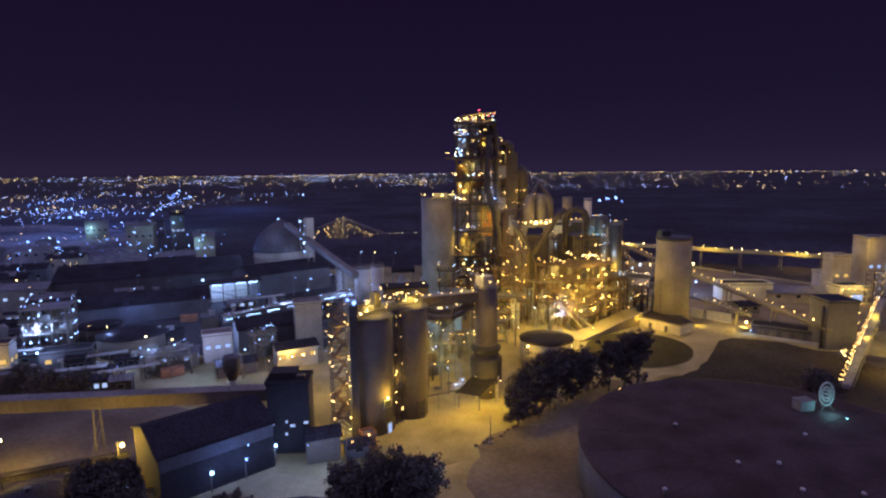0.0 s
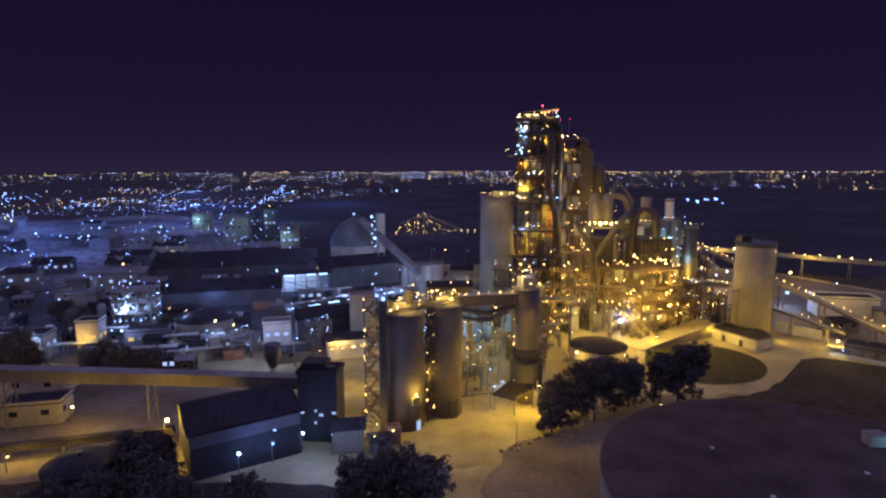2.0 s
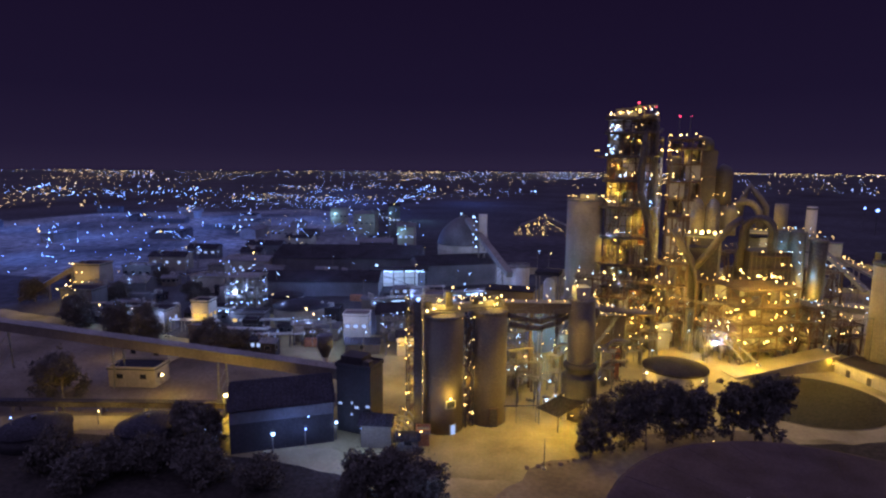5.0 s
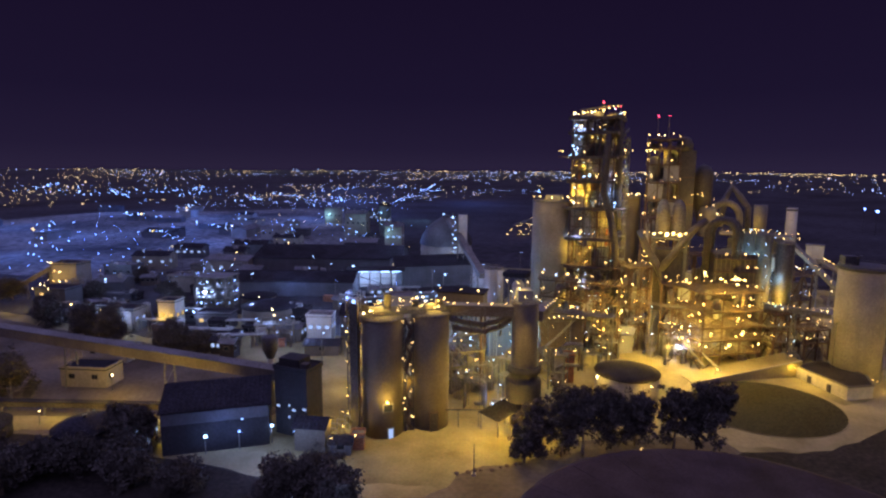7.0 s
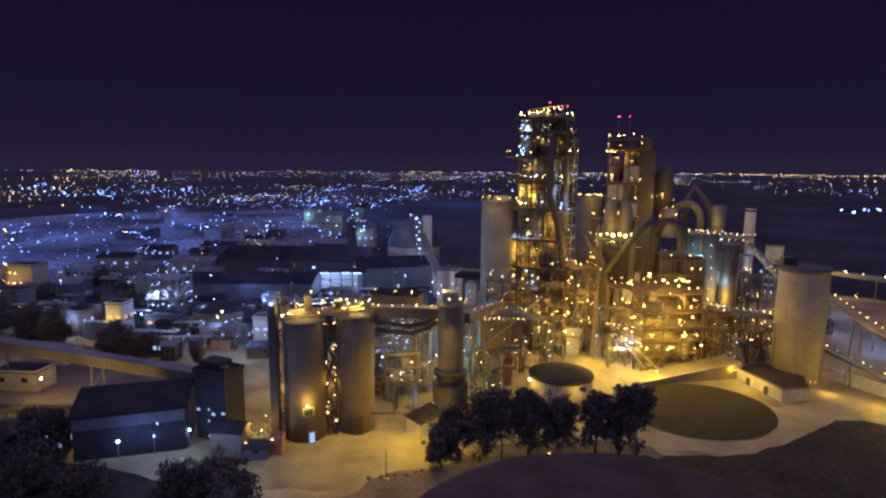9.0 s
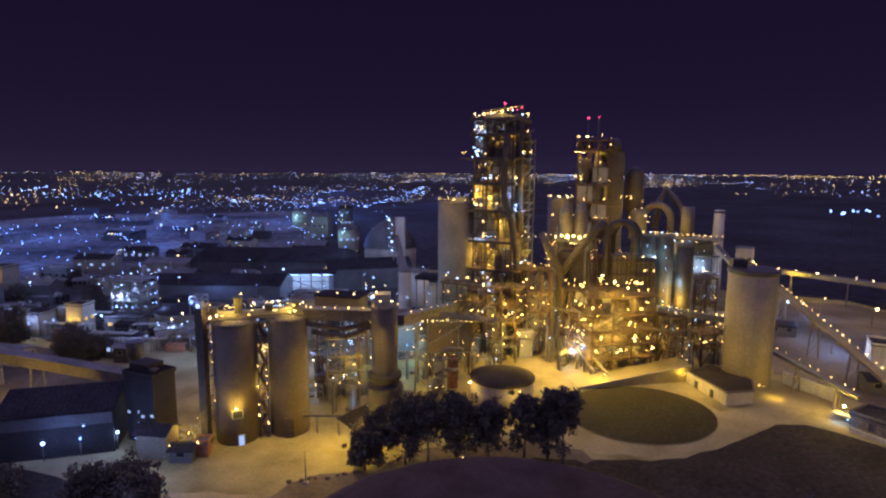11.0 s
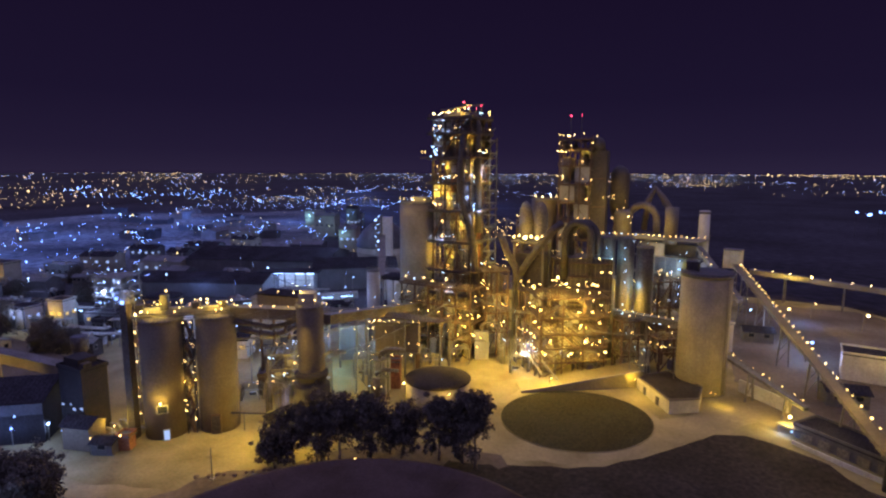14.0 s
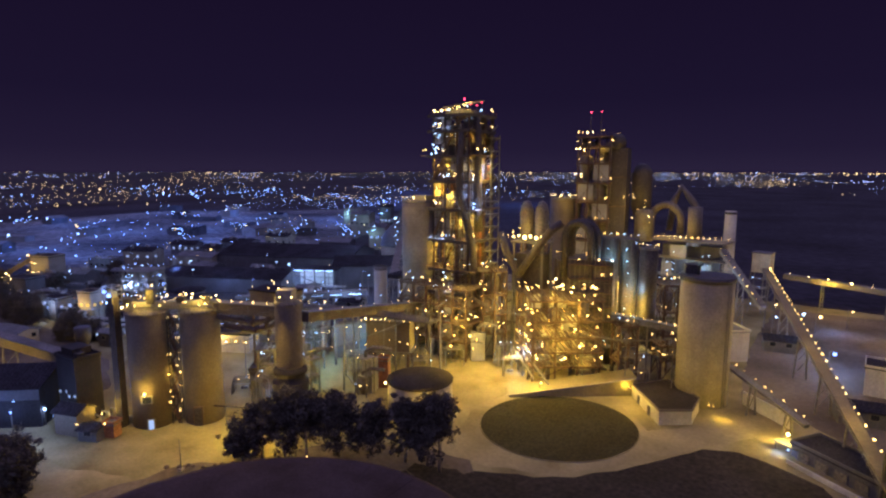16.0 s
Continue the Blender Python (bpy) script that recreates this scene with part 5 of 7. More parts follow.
def pole_lamp(x, y, h, mat=None, r=0.36, label="street lamp on a slim steel pole", arm=1.2):
    zg = gz(x, y)
    s = thing("street_lamp", label, "street lamp", (x, y, zg), "street lamps")
    made("pole", STEEL, s, (lathe, x, y, [(0.14, zg), (0.08, zg + h)], 8))
    made("arm", STEEL, s, (beam, (x, y, zg + h), (x + arm, y - arm * 0.4, zg + h + 0.15), 0.1))
    made("lamp_head", DARKSTEEL, s, (box, (x + arm, y - arm * 0.4, zg + h + 0.1), (0.8, 0.4, 0.16), -20))
    bulb(s, (x + arm, y - arm * 0.4, zg + h - r * 0.6), mat or G_SOD, r, "bulb")
    return s


SHR = 42.0
shed = hall("long_shed", "long low shed with a dark pitched sheet roof", -48.1, 103.7, 21.2, 16.7, SHR, 9.6, 12.6, BLACKWALL, ROOF, G_WINC, 0)
made("wall_band", DARKWALL, shed, (box, (-42.5, 97.48, 6.6), (21.0, 0.2, 2.6), SHR))
bulb(shed, (-38.4, 100.7, 6.6), G_COOL, 0.45)
pole_lamp(-43.6, 95.4, 4.5, G_COOL, 0.9, "blue-white lamp on a short post beside the shed", 0.3)
lean = hall("lean_to", "low lean-to along the shed with pipes and racks", -57.2, 91.4, 4.0, 6, SHR, 4.5, 5.5, PALESTEEL, ROOF2, G_WINC, 2)
for i in range(6):
    bulb(lean, (-56.4 + rng.uniform(-1, 1.5), 88.6 + rng.uniform(-1, 1), rng.uniform(1, 6)), (G_COOL, G_BLUE, G_WINC)[i % 3], 0.24)

boxb = hall("tower_block", "tall dark block-like building with small lit windows", -33.2, 112.6, 8.6, 5.8, 4, 15.2, 0, BLACKWALL, ROOF, None, 0, False)
for x, z, w in ((-36.4, 6.4, 0.8), (-33.4, 6.9, 0.4), (-32.2, 6.0, 0.9), (-29.4, 6.6, 0.9), (-33.5, 4.2, 0.4)):
    wf = made("window", STEEL, boxb, (box, (x, 109.42 + 0.065 * (x + 37.4), z - 0.12), (w + 0.25, 0.16, 0.75), 4))
    made("pane", G_WINC, wf, (box, (x, 109.40 + 0.065 * (x + 37.4), z), (w, 0.2, 0.5), 4))
made("head_house", BLACKWALL, boxb, (box, (-34.3, 112.8, 15.5), (5.4, 4.2, 1.9), 4))
made("roof_plant", DARKSTEEL, boxb, (box, (-30.6, 112.0, 15.5), (1.6, 1.8, 1.1), 4))
hut = hall("gatehouse", "small pale hut with a dark pitched roof beside the road", -25.7, 108.2, 6.6, 4.6, 20, 5.5, 6.9, GRIME, ROOF, G_WINC, 0)
bulb(hut, (-27.9, 104.8, 4.4), G_COOL, 0.3)
pole_lamp(-34.8, 105.4, 4.5, G_COOL, 0.7, "cool white street lamp on a short pole", 0.3)
pole_lamp(-38.9, 100.1, 4.5, G_BLUE, 0.7, "cool white street lamp on a short pole", 0.3)
pole_lamp(-64.8, 102.4, 6.6, G_SODB, 0.75, "yellow street lamp above the road")
pole_lamp(-65.6, 90.4, 3.6, G_SODB, 0.36, "yellow street lamp beside the domed tank", 0.4)
pole_lamp(-95, 73, 7.0, G_BLUE, 0.5, "blue-white street lamp near the trees")
pole_lamp(51.0, 187.6, 3.0, G_SODB, 0.42, "bright short lamp post beside the lawn", 0.4)
for x, y in ((-20.4, 106.6), (-26, 118), (-21.6, 112.2)):
    pole_lamp(x, y, 4.5, G_SOD, 0.28, "small yellow lamp on a post among pipework")

# pipework and pump set between the hut and the silos
for k in range(4):
    pw = thing("pipe_rack", "low tangle of pipes and a blower on a steel rack", "pipes", (-22, 113 + k, 0), "pipe racks")
    y = 112.4 + 1.6 * k
    made("pipe", PALESTEEL, pw, (pipe, [(-27 + k, y, 0.2), (-27 + k, y, 2.4 + 0.4 * k), (-23, y, 2.8 + 0.4 * k), (-21, y + 0.4, 1.6), (-20.4, y + 0.4, 0.1)], 0.22, 8))
    made("blower", PALESTEEL, pw, (lathe, -24 + k, y + 0.6, [(0.9, 0), (0.9, 1.2), (0.4, 1.6)], 12))
    for xx in (-26, -22):
        made("post", STEEL, pw, (beam, (xx, y, 0), (xx, y, 2.8), 0.15))

# low store and brick pump kiosk beside the hut
hall("low_store", "low dark-roofed store beside the silo foot", -18.9, 109.2, 4.4, 3.6, 28, 2.9, 3.6, DARKWALL, ROOF, GLASS, 1)
pk = hall("pump_kiosk", "small orange brick pump kiosk among pipework", -16.8, 112.2, 2.6, 2.4, 28, 3.0, 0, BRICK, DUSTROOF, None, 0, False)
bulb(pk, (-16.4, 110.6, 3.6), G_SOD, 0.3)

fn = thing("funnel_hopper", "dark funnel-topped hopper on a slim column", "hopper", (-48.1, 119.6, 0))
made("column", CONCRETE, fn, (lathe, -48.1, 119.6, [(1.0, 0), (0.8, 13)], 14))
made("funnel", DARKSTEEL, fn, (lathe, -48.1, 119.6, [(0.9, 12.6), (2.0, 15.2), (2.0, 18.0), (1.7, 18.2)], 18))

# dark domed tanks by the lower-left trees
for x, y, r in ((-72, 88, 6.4), (-93, 76.5, 6.8)):
    dd = thing("round_tank", "dark low round tank with a shallow domed lid", "tank", (x, y, 0), "domed tanks")
    made("shell", BLACKWALL, dd, (lathe, x, y, [(r, 0), (r, 3.0)], 32))
    made("roof", ROOF, dd, (lathe, x, y, [(r + 0.2, 3.0), (r + 0.2, 3.4), (r * 0.69, 4.5), (r * 0.34, 4.95), (0.4, 5.05)], 32))
    made("vent", DARKSTEEL, dd, (lathe, x, y, [(0.4, 4.9), (0.4, 5.6), (0.6, 5.7)], 10))

# brown block and pipe bridge between the silos and the tower
mb = hall("mill_block", "plain brown clad process block on legs with lamps along its roof", 8.9, 177.1, 12.2, 7, 28, 16.2, 0, GRIME, DUSTROOF, None, 0, False, z0=8.4)
for p in rect(8.9, 177.1, 11.2, 6, 28):
    made("leg", RUST, mb, (beam, (*p, 1.2), (*p, 8.4), 0.5))
made("under_floor", STEEL, mb, (box, (8.9, 177.1, 8.1), (13.4, 8.4, 0.3), 28))
for i in range(11):
    k = i / 10
    bulb(mb, (3.6 + 12.2 * k, 170.6 + 6.4 * k + rng.uniform(-0.3, 0.3), 17.4 + rng.uniform(-0.3, 0.4)), rng.choice((G_SOD, G_SOD, G_SODB)), 0.36)
for i in range(5):
    bulb(mb, (4.6 + 2.4 * i, 170.6 + 1.3 * i, 7.6), G_SOD, 0.3)
pr = thing("pipe_bridge", "steel pipe bridge with several dusty pipes", "pipe bridge", (0, 172, 16))
for k in range(4):
    made("pipe", DUCT, pr, (pipe, [(-22, 162 + k, 18.8 + 0.5 * (k % 2)), (2, 170 + k, 19.2 + 0.5 * (k % 2)), (24, 176 + k, 18.4)], 0.4, 8))
for x, y in ((-20, 164), (-9, 167.6), (2, 171), (13, 174.4), (23, 177)):
    made("portal", STEEL, pr, (beam, (x, y, 1), (x, y, 20.2), 0.4), (beam, (x + 0.6, y + 4, 1), (x + 0.6, y + 4, 20.2), 0.4), (beam, (x, y, 18.2), (x + 0.6, y + 4, 18.2), 0.35))
for i in range(16):
    k = i / 15
    bulb(pr, (-21 + 45 * k, 163 + 13 * k + rng.uniform(-1, 1), rng.choice((8, 12, 15, 20.4))), rng.choice((G_SOD, G_SOD, G_COOL)), 0.3)
hall("brick_kiosk", "narrow orange brick kiosk with a flat roof", 14.2, 168.2, 2.8, 2.8, 28, 8.4, 0, BRICK, DUSTROOF, None, 0, False)
for x, y, w, d, h, mm in ((-14, 150, 6, 5, 5, GRIME), (-20, 158, 8, 5, 7, GRIME), (67, 212, 8, 6, 7, PLASTER), (-10, 180, 9, 3, 10, DARKWALL), (66, 236, 10, 8, 12, PALESTEEL), (20, 240, 20, 12, 14, PALESTEEL), (84, 244, 12, 9, 9, PLASTER), (46, 250, 16, 10, 18, PALESTEEL)):
    hb = hall("process_shed", "dusty pale process shed among pipes and lamps", x, y, w, d, 40, gz(x, y) + h, 0, mm, DUSTROOF, GLASS, 0, False)
    for i in range(4):
        bulb(hb, (x + rng.uniform(-w, w) * 0.6, y - d * 0.7, gz(x, y) + rng.uniform(2, h + 1.5)), rng.choice((G_SOD, G_SOD, G_COOL, G_SODB)), 0.3)
# loose machines, pipes and posts that crowd the plant floor
for i in range(46):
    x, y = rng.uniform(-18, 74), rng.uniform(150, 260)
    if (x - 30.6) ** 2 + (y - 163) ** 2 < 130 or (x - LX) ** 2 + (y - LY) ** 2 < 620 or (30 < x < 72 and y < 192) or (x > 40 and y < 196) or (14 < x < 44 and 140 < y < 172):
        continue
    zg = gz(x, y)
    mc = thing("plant_machine", "dusty plant machine with duct and lamp", "machine", (x, y, zg), "plant machines")
    hh = rng.uniform(3, 12)
    if i % 3 == 0:
        made("housing", PALESTEEL, mc, (box, (x, y, zg), (rng.uniform(2, 5), rng.uniform(2, 4), hh), rng.uniform(0, 40)))
    elif i % 3 == 1:
        made("vessel", DUCT, mc, (lathe, x, y, [(0.5, zg), (1.6, zg + 2.5), (1.6, zg + hh), (0.7, zg + hh + 0.8)], 16))
    else:
        made("frame", STEEL, mc, *[(beam, (x + a, y + b, zg), (x + a, y + b, zg + hh), 0.25) for a in (-1.5, 1.5) for b in (-1.5, 1.5)], (box, (x, y, zg + hh - 0.3), (3.6, 3.6, 0.3)), (box, (x, y, zg + hh * 0.5), (3.4, 3.4, 0.25)))
    made("duct", DUCT, mc, (pipe, [(x, y, zg + hh - 0.5), (x, y, zg + hh + 1.5), (x + 1.5, y + 1, zg + hh + 2.6), (x + 5, y + 3, zg + hh + 2.4)], 0.5, 8))
    for _ in range(2):
        bulb(mc, (x + rng.uniform(-2, 2), y - 2.0, zg + rng.uniform(2, hh + 2)), rng.choice((G_SOD, G_SOD, G_SODB, G_COOL)), 0.32)

# manifolds: bundles of thin pipes with bends on low stands, and rows of small pumps
for i in range(34):
    x, y = ((rng.uniform(22, 72), rng.uniform(190, 212)), (rng.uniform(-6, 26), rng.uniform(176, 197)), (rng.uniform(-20, 8), rng.uniform(140, 170)))[i % 3]
    if (x - LX) ** 2 + (y - LY) ** 2 < 420 or (44 < x < 75 and 178 < y < 207 and abs((y - 180.6) - (x - 45.8) * 0.70) < 9):
        continue
    zg, rz = gz(x, y), rng.choice((0, 37, 40, 90))
    c, s = math.cos(radians(rz)), math.sin(radians(rz))
    mf = thing("pipe_manifold", "bundle of thin dusty pipes with bends on a steel stand", "pipes", (x, y, zg), "pipe manifolds")
    hh, n = rng.uniform(2.2, 7.5), rng.choice((3, 4, 5))
    for k in range(n):
        o = (k - n / 2) * 0.55
        a0, a1 = (x - o * s, y + o * c), (x + 5 * c - o * s, y + 5 * s + o * c)
        made("pipe", rng.choice((STEEL, PALESTEEL, DUCT)), mf, (pipe, [(*a0, zg), (*a0, zg + hh + 0.3 * k), (a0[0] + 0.6 * c, a0[1] + 0.6 * s, zg + hh + 0.6 + 0.3 * k), (*a1, zg + hh + 0.6 + 0.3 * k), (a1[0] + 0.5 * c, a1[1] + 0.5 * s, zg + hh + 0.3 * k), (a1[0] + 0.5 * c, a1[1] + 0.5 * s, zg)], 0.13, 6))
    for u in (0.3, 4.6):
        for v in (-1.6, 1.6):
            q = (x + u * c - v * s, y + u * s + v * c)
            made("post", STEEL, mf, (beam, (*q, zg), (*q, zg + hh + 1.4), 0.12))
        made("cross_bar", STEEL, mf, (beam, (x + u * c + 1.6 * s, y + u * s - 1.6 * c, zg + hh + 0.3), (x + u * c - 1.6 * s, y + u * s + 1.6 * c, zg + hh + 0.3), 0.14))
    made("pump", DUCT, mf, (pipe, [(x + 1.5 * c - 2.3 * s, y + 1.5 * s + 2.3 * c, zg + 0.6), (x + 3.2 * c - 2.3 * s, y + 3.2 * s + 2.3 * c, zg + 0.6)], 0.45, 10))
    bulb(mf, (x + 2 * c, y + 2 * s - 0.6, zg + hh + 1.6), rng.choice((G_SOD, G_SOD, G_COOL)), 0.3)
# thin cable trays slung between the silos, the block and the tower
for a0, b0, n in (((-8, 133, 20), (2, 178, 15.5), 3), ((12, 143, 16), (14, 196, 18.5), 3), ((-20, 126, 14), (-22, 173, 12), 2), ((22, 198, 21), (42, 196, 19), 3), ((58, 198, 16), (80, 202, 18), 2)):
    ct_ = thing("cable_tray", "thin sagging cable tray with conduits between steel posts", "cable tray", a0)
    for k in range(n):
        A, B = Vector(a0) + Vector((0.5 * k, 0, 0.25 * k)), Vector(b0) + Vector((0.5 * k, 0, 0.25 * k))
        made("conduit", STEEL, ct_, (pipe, [A.lerp(B, t_ / 6) - Vector((0, 0, 1.2 * (1 - (t_ / 3 - 1) ** 2))) for t_ in range(7)], 0.1, 6))
    for t_ in (0.0, 0.5, 1.0):
        q = Vector(a0).lerp(Vector(b0), t_)
        made("post", STEEL, ct_, (beam, (q.x, q.y, gz(q.x, q.y)), (q.x, q.y, q.z), 0.2))
# ---- right-hand side by the conveyors ----
lh = hall("long_low_building", "long low building with a dark flat roof under the conveyors", 116.6, 186.6, 18, 8, -33.5, 4.3, 0, DARKWALL, ROOF, GLASS, 0, False)
for k in range(5):
    made("bay_door", DUCT, lh, (box, (109.0 + 3.1 * k, 186.45 - 2.05 * k, 1.6), (2.3, 0.2, 1.9), -33.5))
bulb(lh, (106.0, 190.2, 5.2), G_SODB, 0.75)
made("awning", ROOF2, lh, (box, (107.0, 189.4, 3.4), (6.5, 3.2, 0.12), -33.5))
for dx in (-2.6, 2.6):
    made("awning_post", STEEL, lh, (beam, (107.0 + dx * 0.83 - 0.8, 189.4 - dx * 0.55 - 1.3, 1.4), (107.0 + dx * 0.83 - 0.8, 189.4 - dx * 0.55 - 1.3, 3.4), 0.14))
bulb(lh, (106.4, 187.6, 3.0), G_COOL, 0.5)
wl = thing("retaining_wall", "long low pale concrete wall beside the road", "wall", (108, 196, 1.5))
made("wall_panel", CONCRETE2, wl, (beam, (95.2, 209.4, 3.6), (106.0, 200.4, 3.6), 0.35, 3.8))
made("wall_panel", CONCRETE2, wl, (beam, (106.5, 184.6, 1.9), (124.0, 173.0, 1.9), 0.4, 1.0))
hall("low_building", "low pale flat-roofed building beyond the conveyor", 129.8, 238, 21, 9, -2, 9.4, 0, CONCRETE2, ROOF, GLASS, 0, False)
ta = hall("transfer_building", "tall dark windowless block at the foot of the yard conveyor", 126.2, 176.0, 9.6, 9, 0, 16.4, 0, DARKWALL, ROOF, None, 0, False)
for i in range(4):
    bulb(ta, (131.4, 171.2 + 0.2 * i, 3 + 3.4 * i), G_SOD, 0.3)
made("side_duct", DARKSTEEL, ta, (pipe, [(120.8, 173, 1), (120.8, 173, 13), (121.6, 174, 15)], 0.5, 8))
lb = hall("open_loading_hall", "open-fronted loading hall glowing yellow and white inside", 172, 233.5, 12, 9, 0, 9.0, 0, CONCRETE2, ROOF, None, 0, False)
made("bay_opening", DARKWALL, lb, (box, (172, 228.96, 3.0), (9.6, 0.14, 5.2)))
made("lit_doorway", G_WINC, lb, (box, (173.2, 228.86, 3.2), (4.6, 0.1, 2.6)))
for i in range(9):
    bulb(lb, (166.6 + 1.35 * i, 228.4, 8.2 - 3.0 * (i % 2)), G_SOD, 0.34)
hall("beige_tower_block", "beige square block with a lit upper window", 173.5, 243, 8, 7, 0, 20.5, 0, PLASTER, DUSTROOF, G_WINW, 2, False)
hall("low_building", "long low shed with a pale sloping roof", 150, 236, 24, 12, -6, 6.5, 8.5, CONCRETE, ROOF2, GLASS, 3)
hall("low_building", "small white cube building in the yard", 178, 256, 8, 7, 5, 10.5, 0, CONCRETE2, DUSTROOF, GLASS, 2, False)
rtw = stair_tower("stair_tower", "steel stair tower with cool lamps at the yard's edge", 178.4, 227, 4, 16.5, 10, 7)
for i in range(8):
    bulb(rtw, (177.2 + 1.8 * (i % 2), 224.8, 4 + 1.7 * i), G_COOL, 0.34)
hall("head_building", "tall beige building at the conveyor transfer point", 190, 245, 11, 9, 4, 28, 0, PLASTER, DUSTROOF, G_WINC, 3, False)
sc_ = gallery("side_conveyor", "steep conveyor thick with yellow lamps", (106, 140.5, 1.2), (168, 208.6, 8.6), 1.6, 1.0, PALESTEEL, (0.3, 0.6, 0.85), 34, G_SOD, None, -1, 0.4)
for i in range(26):
    k = (i + 0.3) / 26
    bulb(sc_, (106 + 62 * k - 1.2, 140.5 + 68.1 * k + 1.2, 2.6 + 7.4 * k), G_SOD, 0.4)
for i in range(9):
    pole_lamp(121.5 + rng.uniform(-1.5, 3), 163 + rng.uniform(-2, 2), rng.uniform(2, 4), G_SODB, 0.42, "yellow lamp on a post by the side conveyor", 0.4)
for x, y, m in ((101.4, 288.9, G_COOL), (106.3, 287.7, G_SODB), (115.2, 301.3, G_SODB), (92.1, 297.6, G_SODB), (94, 279.4, G_COOL), (111.3, 245.2, G_BLUE), (130, 290, G_SODB), (140, 268, G_COOL)):
    pole_lamp(x, y, 7, m, 0.85, "bright yard lamp on a steel pole")
for x, y in ((98, 262), (118, 214)):
    hall("yard_shed", "low shed in the dim yard behind the conveyor", x, y, 9, 6, 12, gz(x, y) + 4, gz(x, y) + 5.2, DARKWALL, ROOF, GLASS, 2)

# ---- cool-lit works on the other side ----
hall("store_hall", "huge long store hall with a dark sheet roof", -142, 268, 78, 40, 24, 12.5, 17, DARKWALL, ROOF, GLASS, 0)
hall("store_hall", "long store hall with a dark weathered sheet roof", -128, 216, 62, 22, 26, 9.0, 12, DARKWALL, ROOF, GLASS, 0)
bh = hall("open_store_hall", "store hall with a bright cool-lit glazed end", -79, 265, 40, 22, 40, 13.0, 16.5, DARKWALL, ROOF, G_WINC, 0)
ob_ = thing("open_storage_bay", "open storage bay with a cool-lit pale rear wall and dark roof", "building", (-95.2, 238.1, 2.5))
BR = 29.0
bc, bs_ = math.cos(radians(BR)), math.sin(radians(BR))


def bay(u, v, z):
    return (-93 + u * bc - v * bs_, 234.2 + u * bs_ + v * bc, z)


made("rear_wall", CONCRETE2, ob_, (box, bay(0, 9, 2.5), (26, 0.4, 9.4), BR))
made("side_wall", DARKWALL, ob_, (box, bay(-13, 4.5, 2.5), (0.4, 9, 9.4), BR))
made("side_wall", DARKWALL, ob_, (box, bay(13, 4.5, 2.5), (0.4, 9, 9.4), BR))
made("roof", ROOF, ob_, (box, bay(0, 4.3, 11.9), (27.5, 10.6, 0.5), BR))
for k in range(6):
    made("column", DARKSTEEL, ob_, (box, bay(-12.5 + 5 * k, 0.2, 2.5), (0.4, 0.4, 9.4), BR))
for z in (5.4, 8.4):
    made("rail", DARKSTEEL, ob_, (beam, bay(-12.5, 0.2, z), bay(12.5, 0.2, z), 0.2))
made("inclined_brace", DARKSTEEL, ob_, (beam, bay(-7.5, 0.2, 9.5), bay(7.5, 0.2, 4), 0.3))
for u in (-10.2, -5.2, -0.2, 4.8, 9.8):
    made("strip_lamp", G_COOL, ob_, (beam, bay(u - 1.9, -0.6, 11.6), bay(u + 1.9, -0.6, 11.6), 0.2, 0.16))
for u in (-9, -3, 3, 9):
    bulb(ob_, bay(u, 1.5, 10.9), G_COOL, 0.5)
bulb(bh, (-102, 229.5, 14.2), G_COOL, 0.9)
yw = hall("lit_office", "low workshop with warm yellow-lit windows and cool lamps", -114, 161, 13, 6, 22, 6.4, 0, DARKWALL, ROOF, G_WINW, 3, False)
for u in (-3, 0.6):
    bulb(yw, (-119 + u, 154.6, 7.6), G_COOL, 0.75)
ls = hall("lit_shed", "long low shed with a cool-lit open front", -98.6, 145.5, 13, 4, 24, 3.4, 0, PALESTEEL, ROOF, G_WINC, 0, False)
for k in range(5):
    q = (-98.6 + (-4.8 + 2.4 * k) * 0.913 + 2.04 * 0.407, 145.5 + (-4.8 + 2.4 * k) * 0.407 - 2.04 * 0.913)
    made("lit_opening", G_WINC, ls, (box, (*q, 0.7), (1.9, 0.12, 1.7 if k % 2 else 1.2), 24))
sh = thing("yard_shelter", "open white-lit shelter on posts in the pale yard", "shelter", (-89, 164.5, 0.5))
made("roof", ROOF2, sh, (box, (-89, 164.5, 4.6), (9, 4.6, 0.25), 24))
for p in rect(-89, 164.5, 8.4, 4.0, 24):
    made("post", STEEL, sh, (beam, (*p, 0.3), (*p, 4.6), 0.2))
for u in (-2.6, 0, 2.6):
    bulb(sh, (-89 + u * 0.91, 163.4 + u * 0.4, 4.2), G_COOL, 0.6)
hall("store_hall", "dark-roofed workshop hall with a strip of lit windows", -58, 184, 26, 13, 28, 9, 11.5, DARKWALL, ROOF, GLASS, 0)
hall("cool_lit_house", "small pale building under cool white floodlights", -71.5, 168, 8.5, 6, 24, 9.2, 0, CONCRETE2, DUSTROOF, G_WINC, 3, False)
hall("block_building", "plain beige concrete block behind the loading bay", -45.6, 178.5, 8.4, 7, 20, 16.6, 0, CONCRETE, DUSTROOF, GLASS, 0, False)
hall("loading_bay", "open warm-lit loading bay among the sheds", -46, 163.5, 12, 7, 28, 7.0, 8.2, PLASTER, ROOF, G_WINW, 4)
for i in range(6):
    pole_lamp(-53 + 3.0 * i, 156.5 + 1.6 * i, 4.0, (G_SODB, G_SODB, G_COOL)[i % 3], 0.4, "lamp over the loading bay")
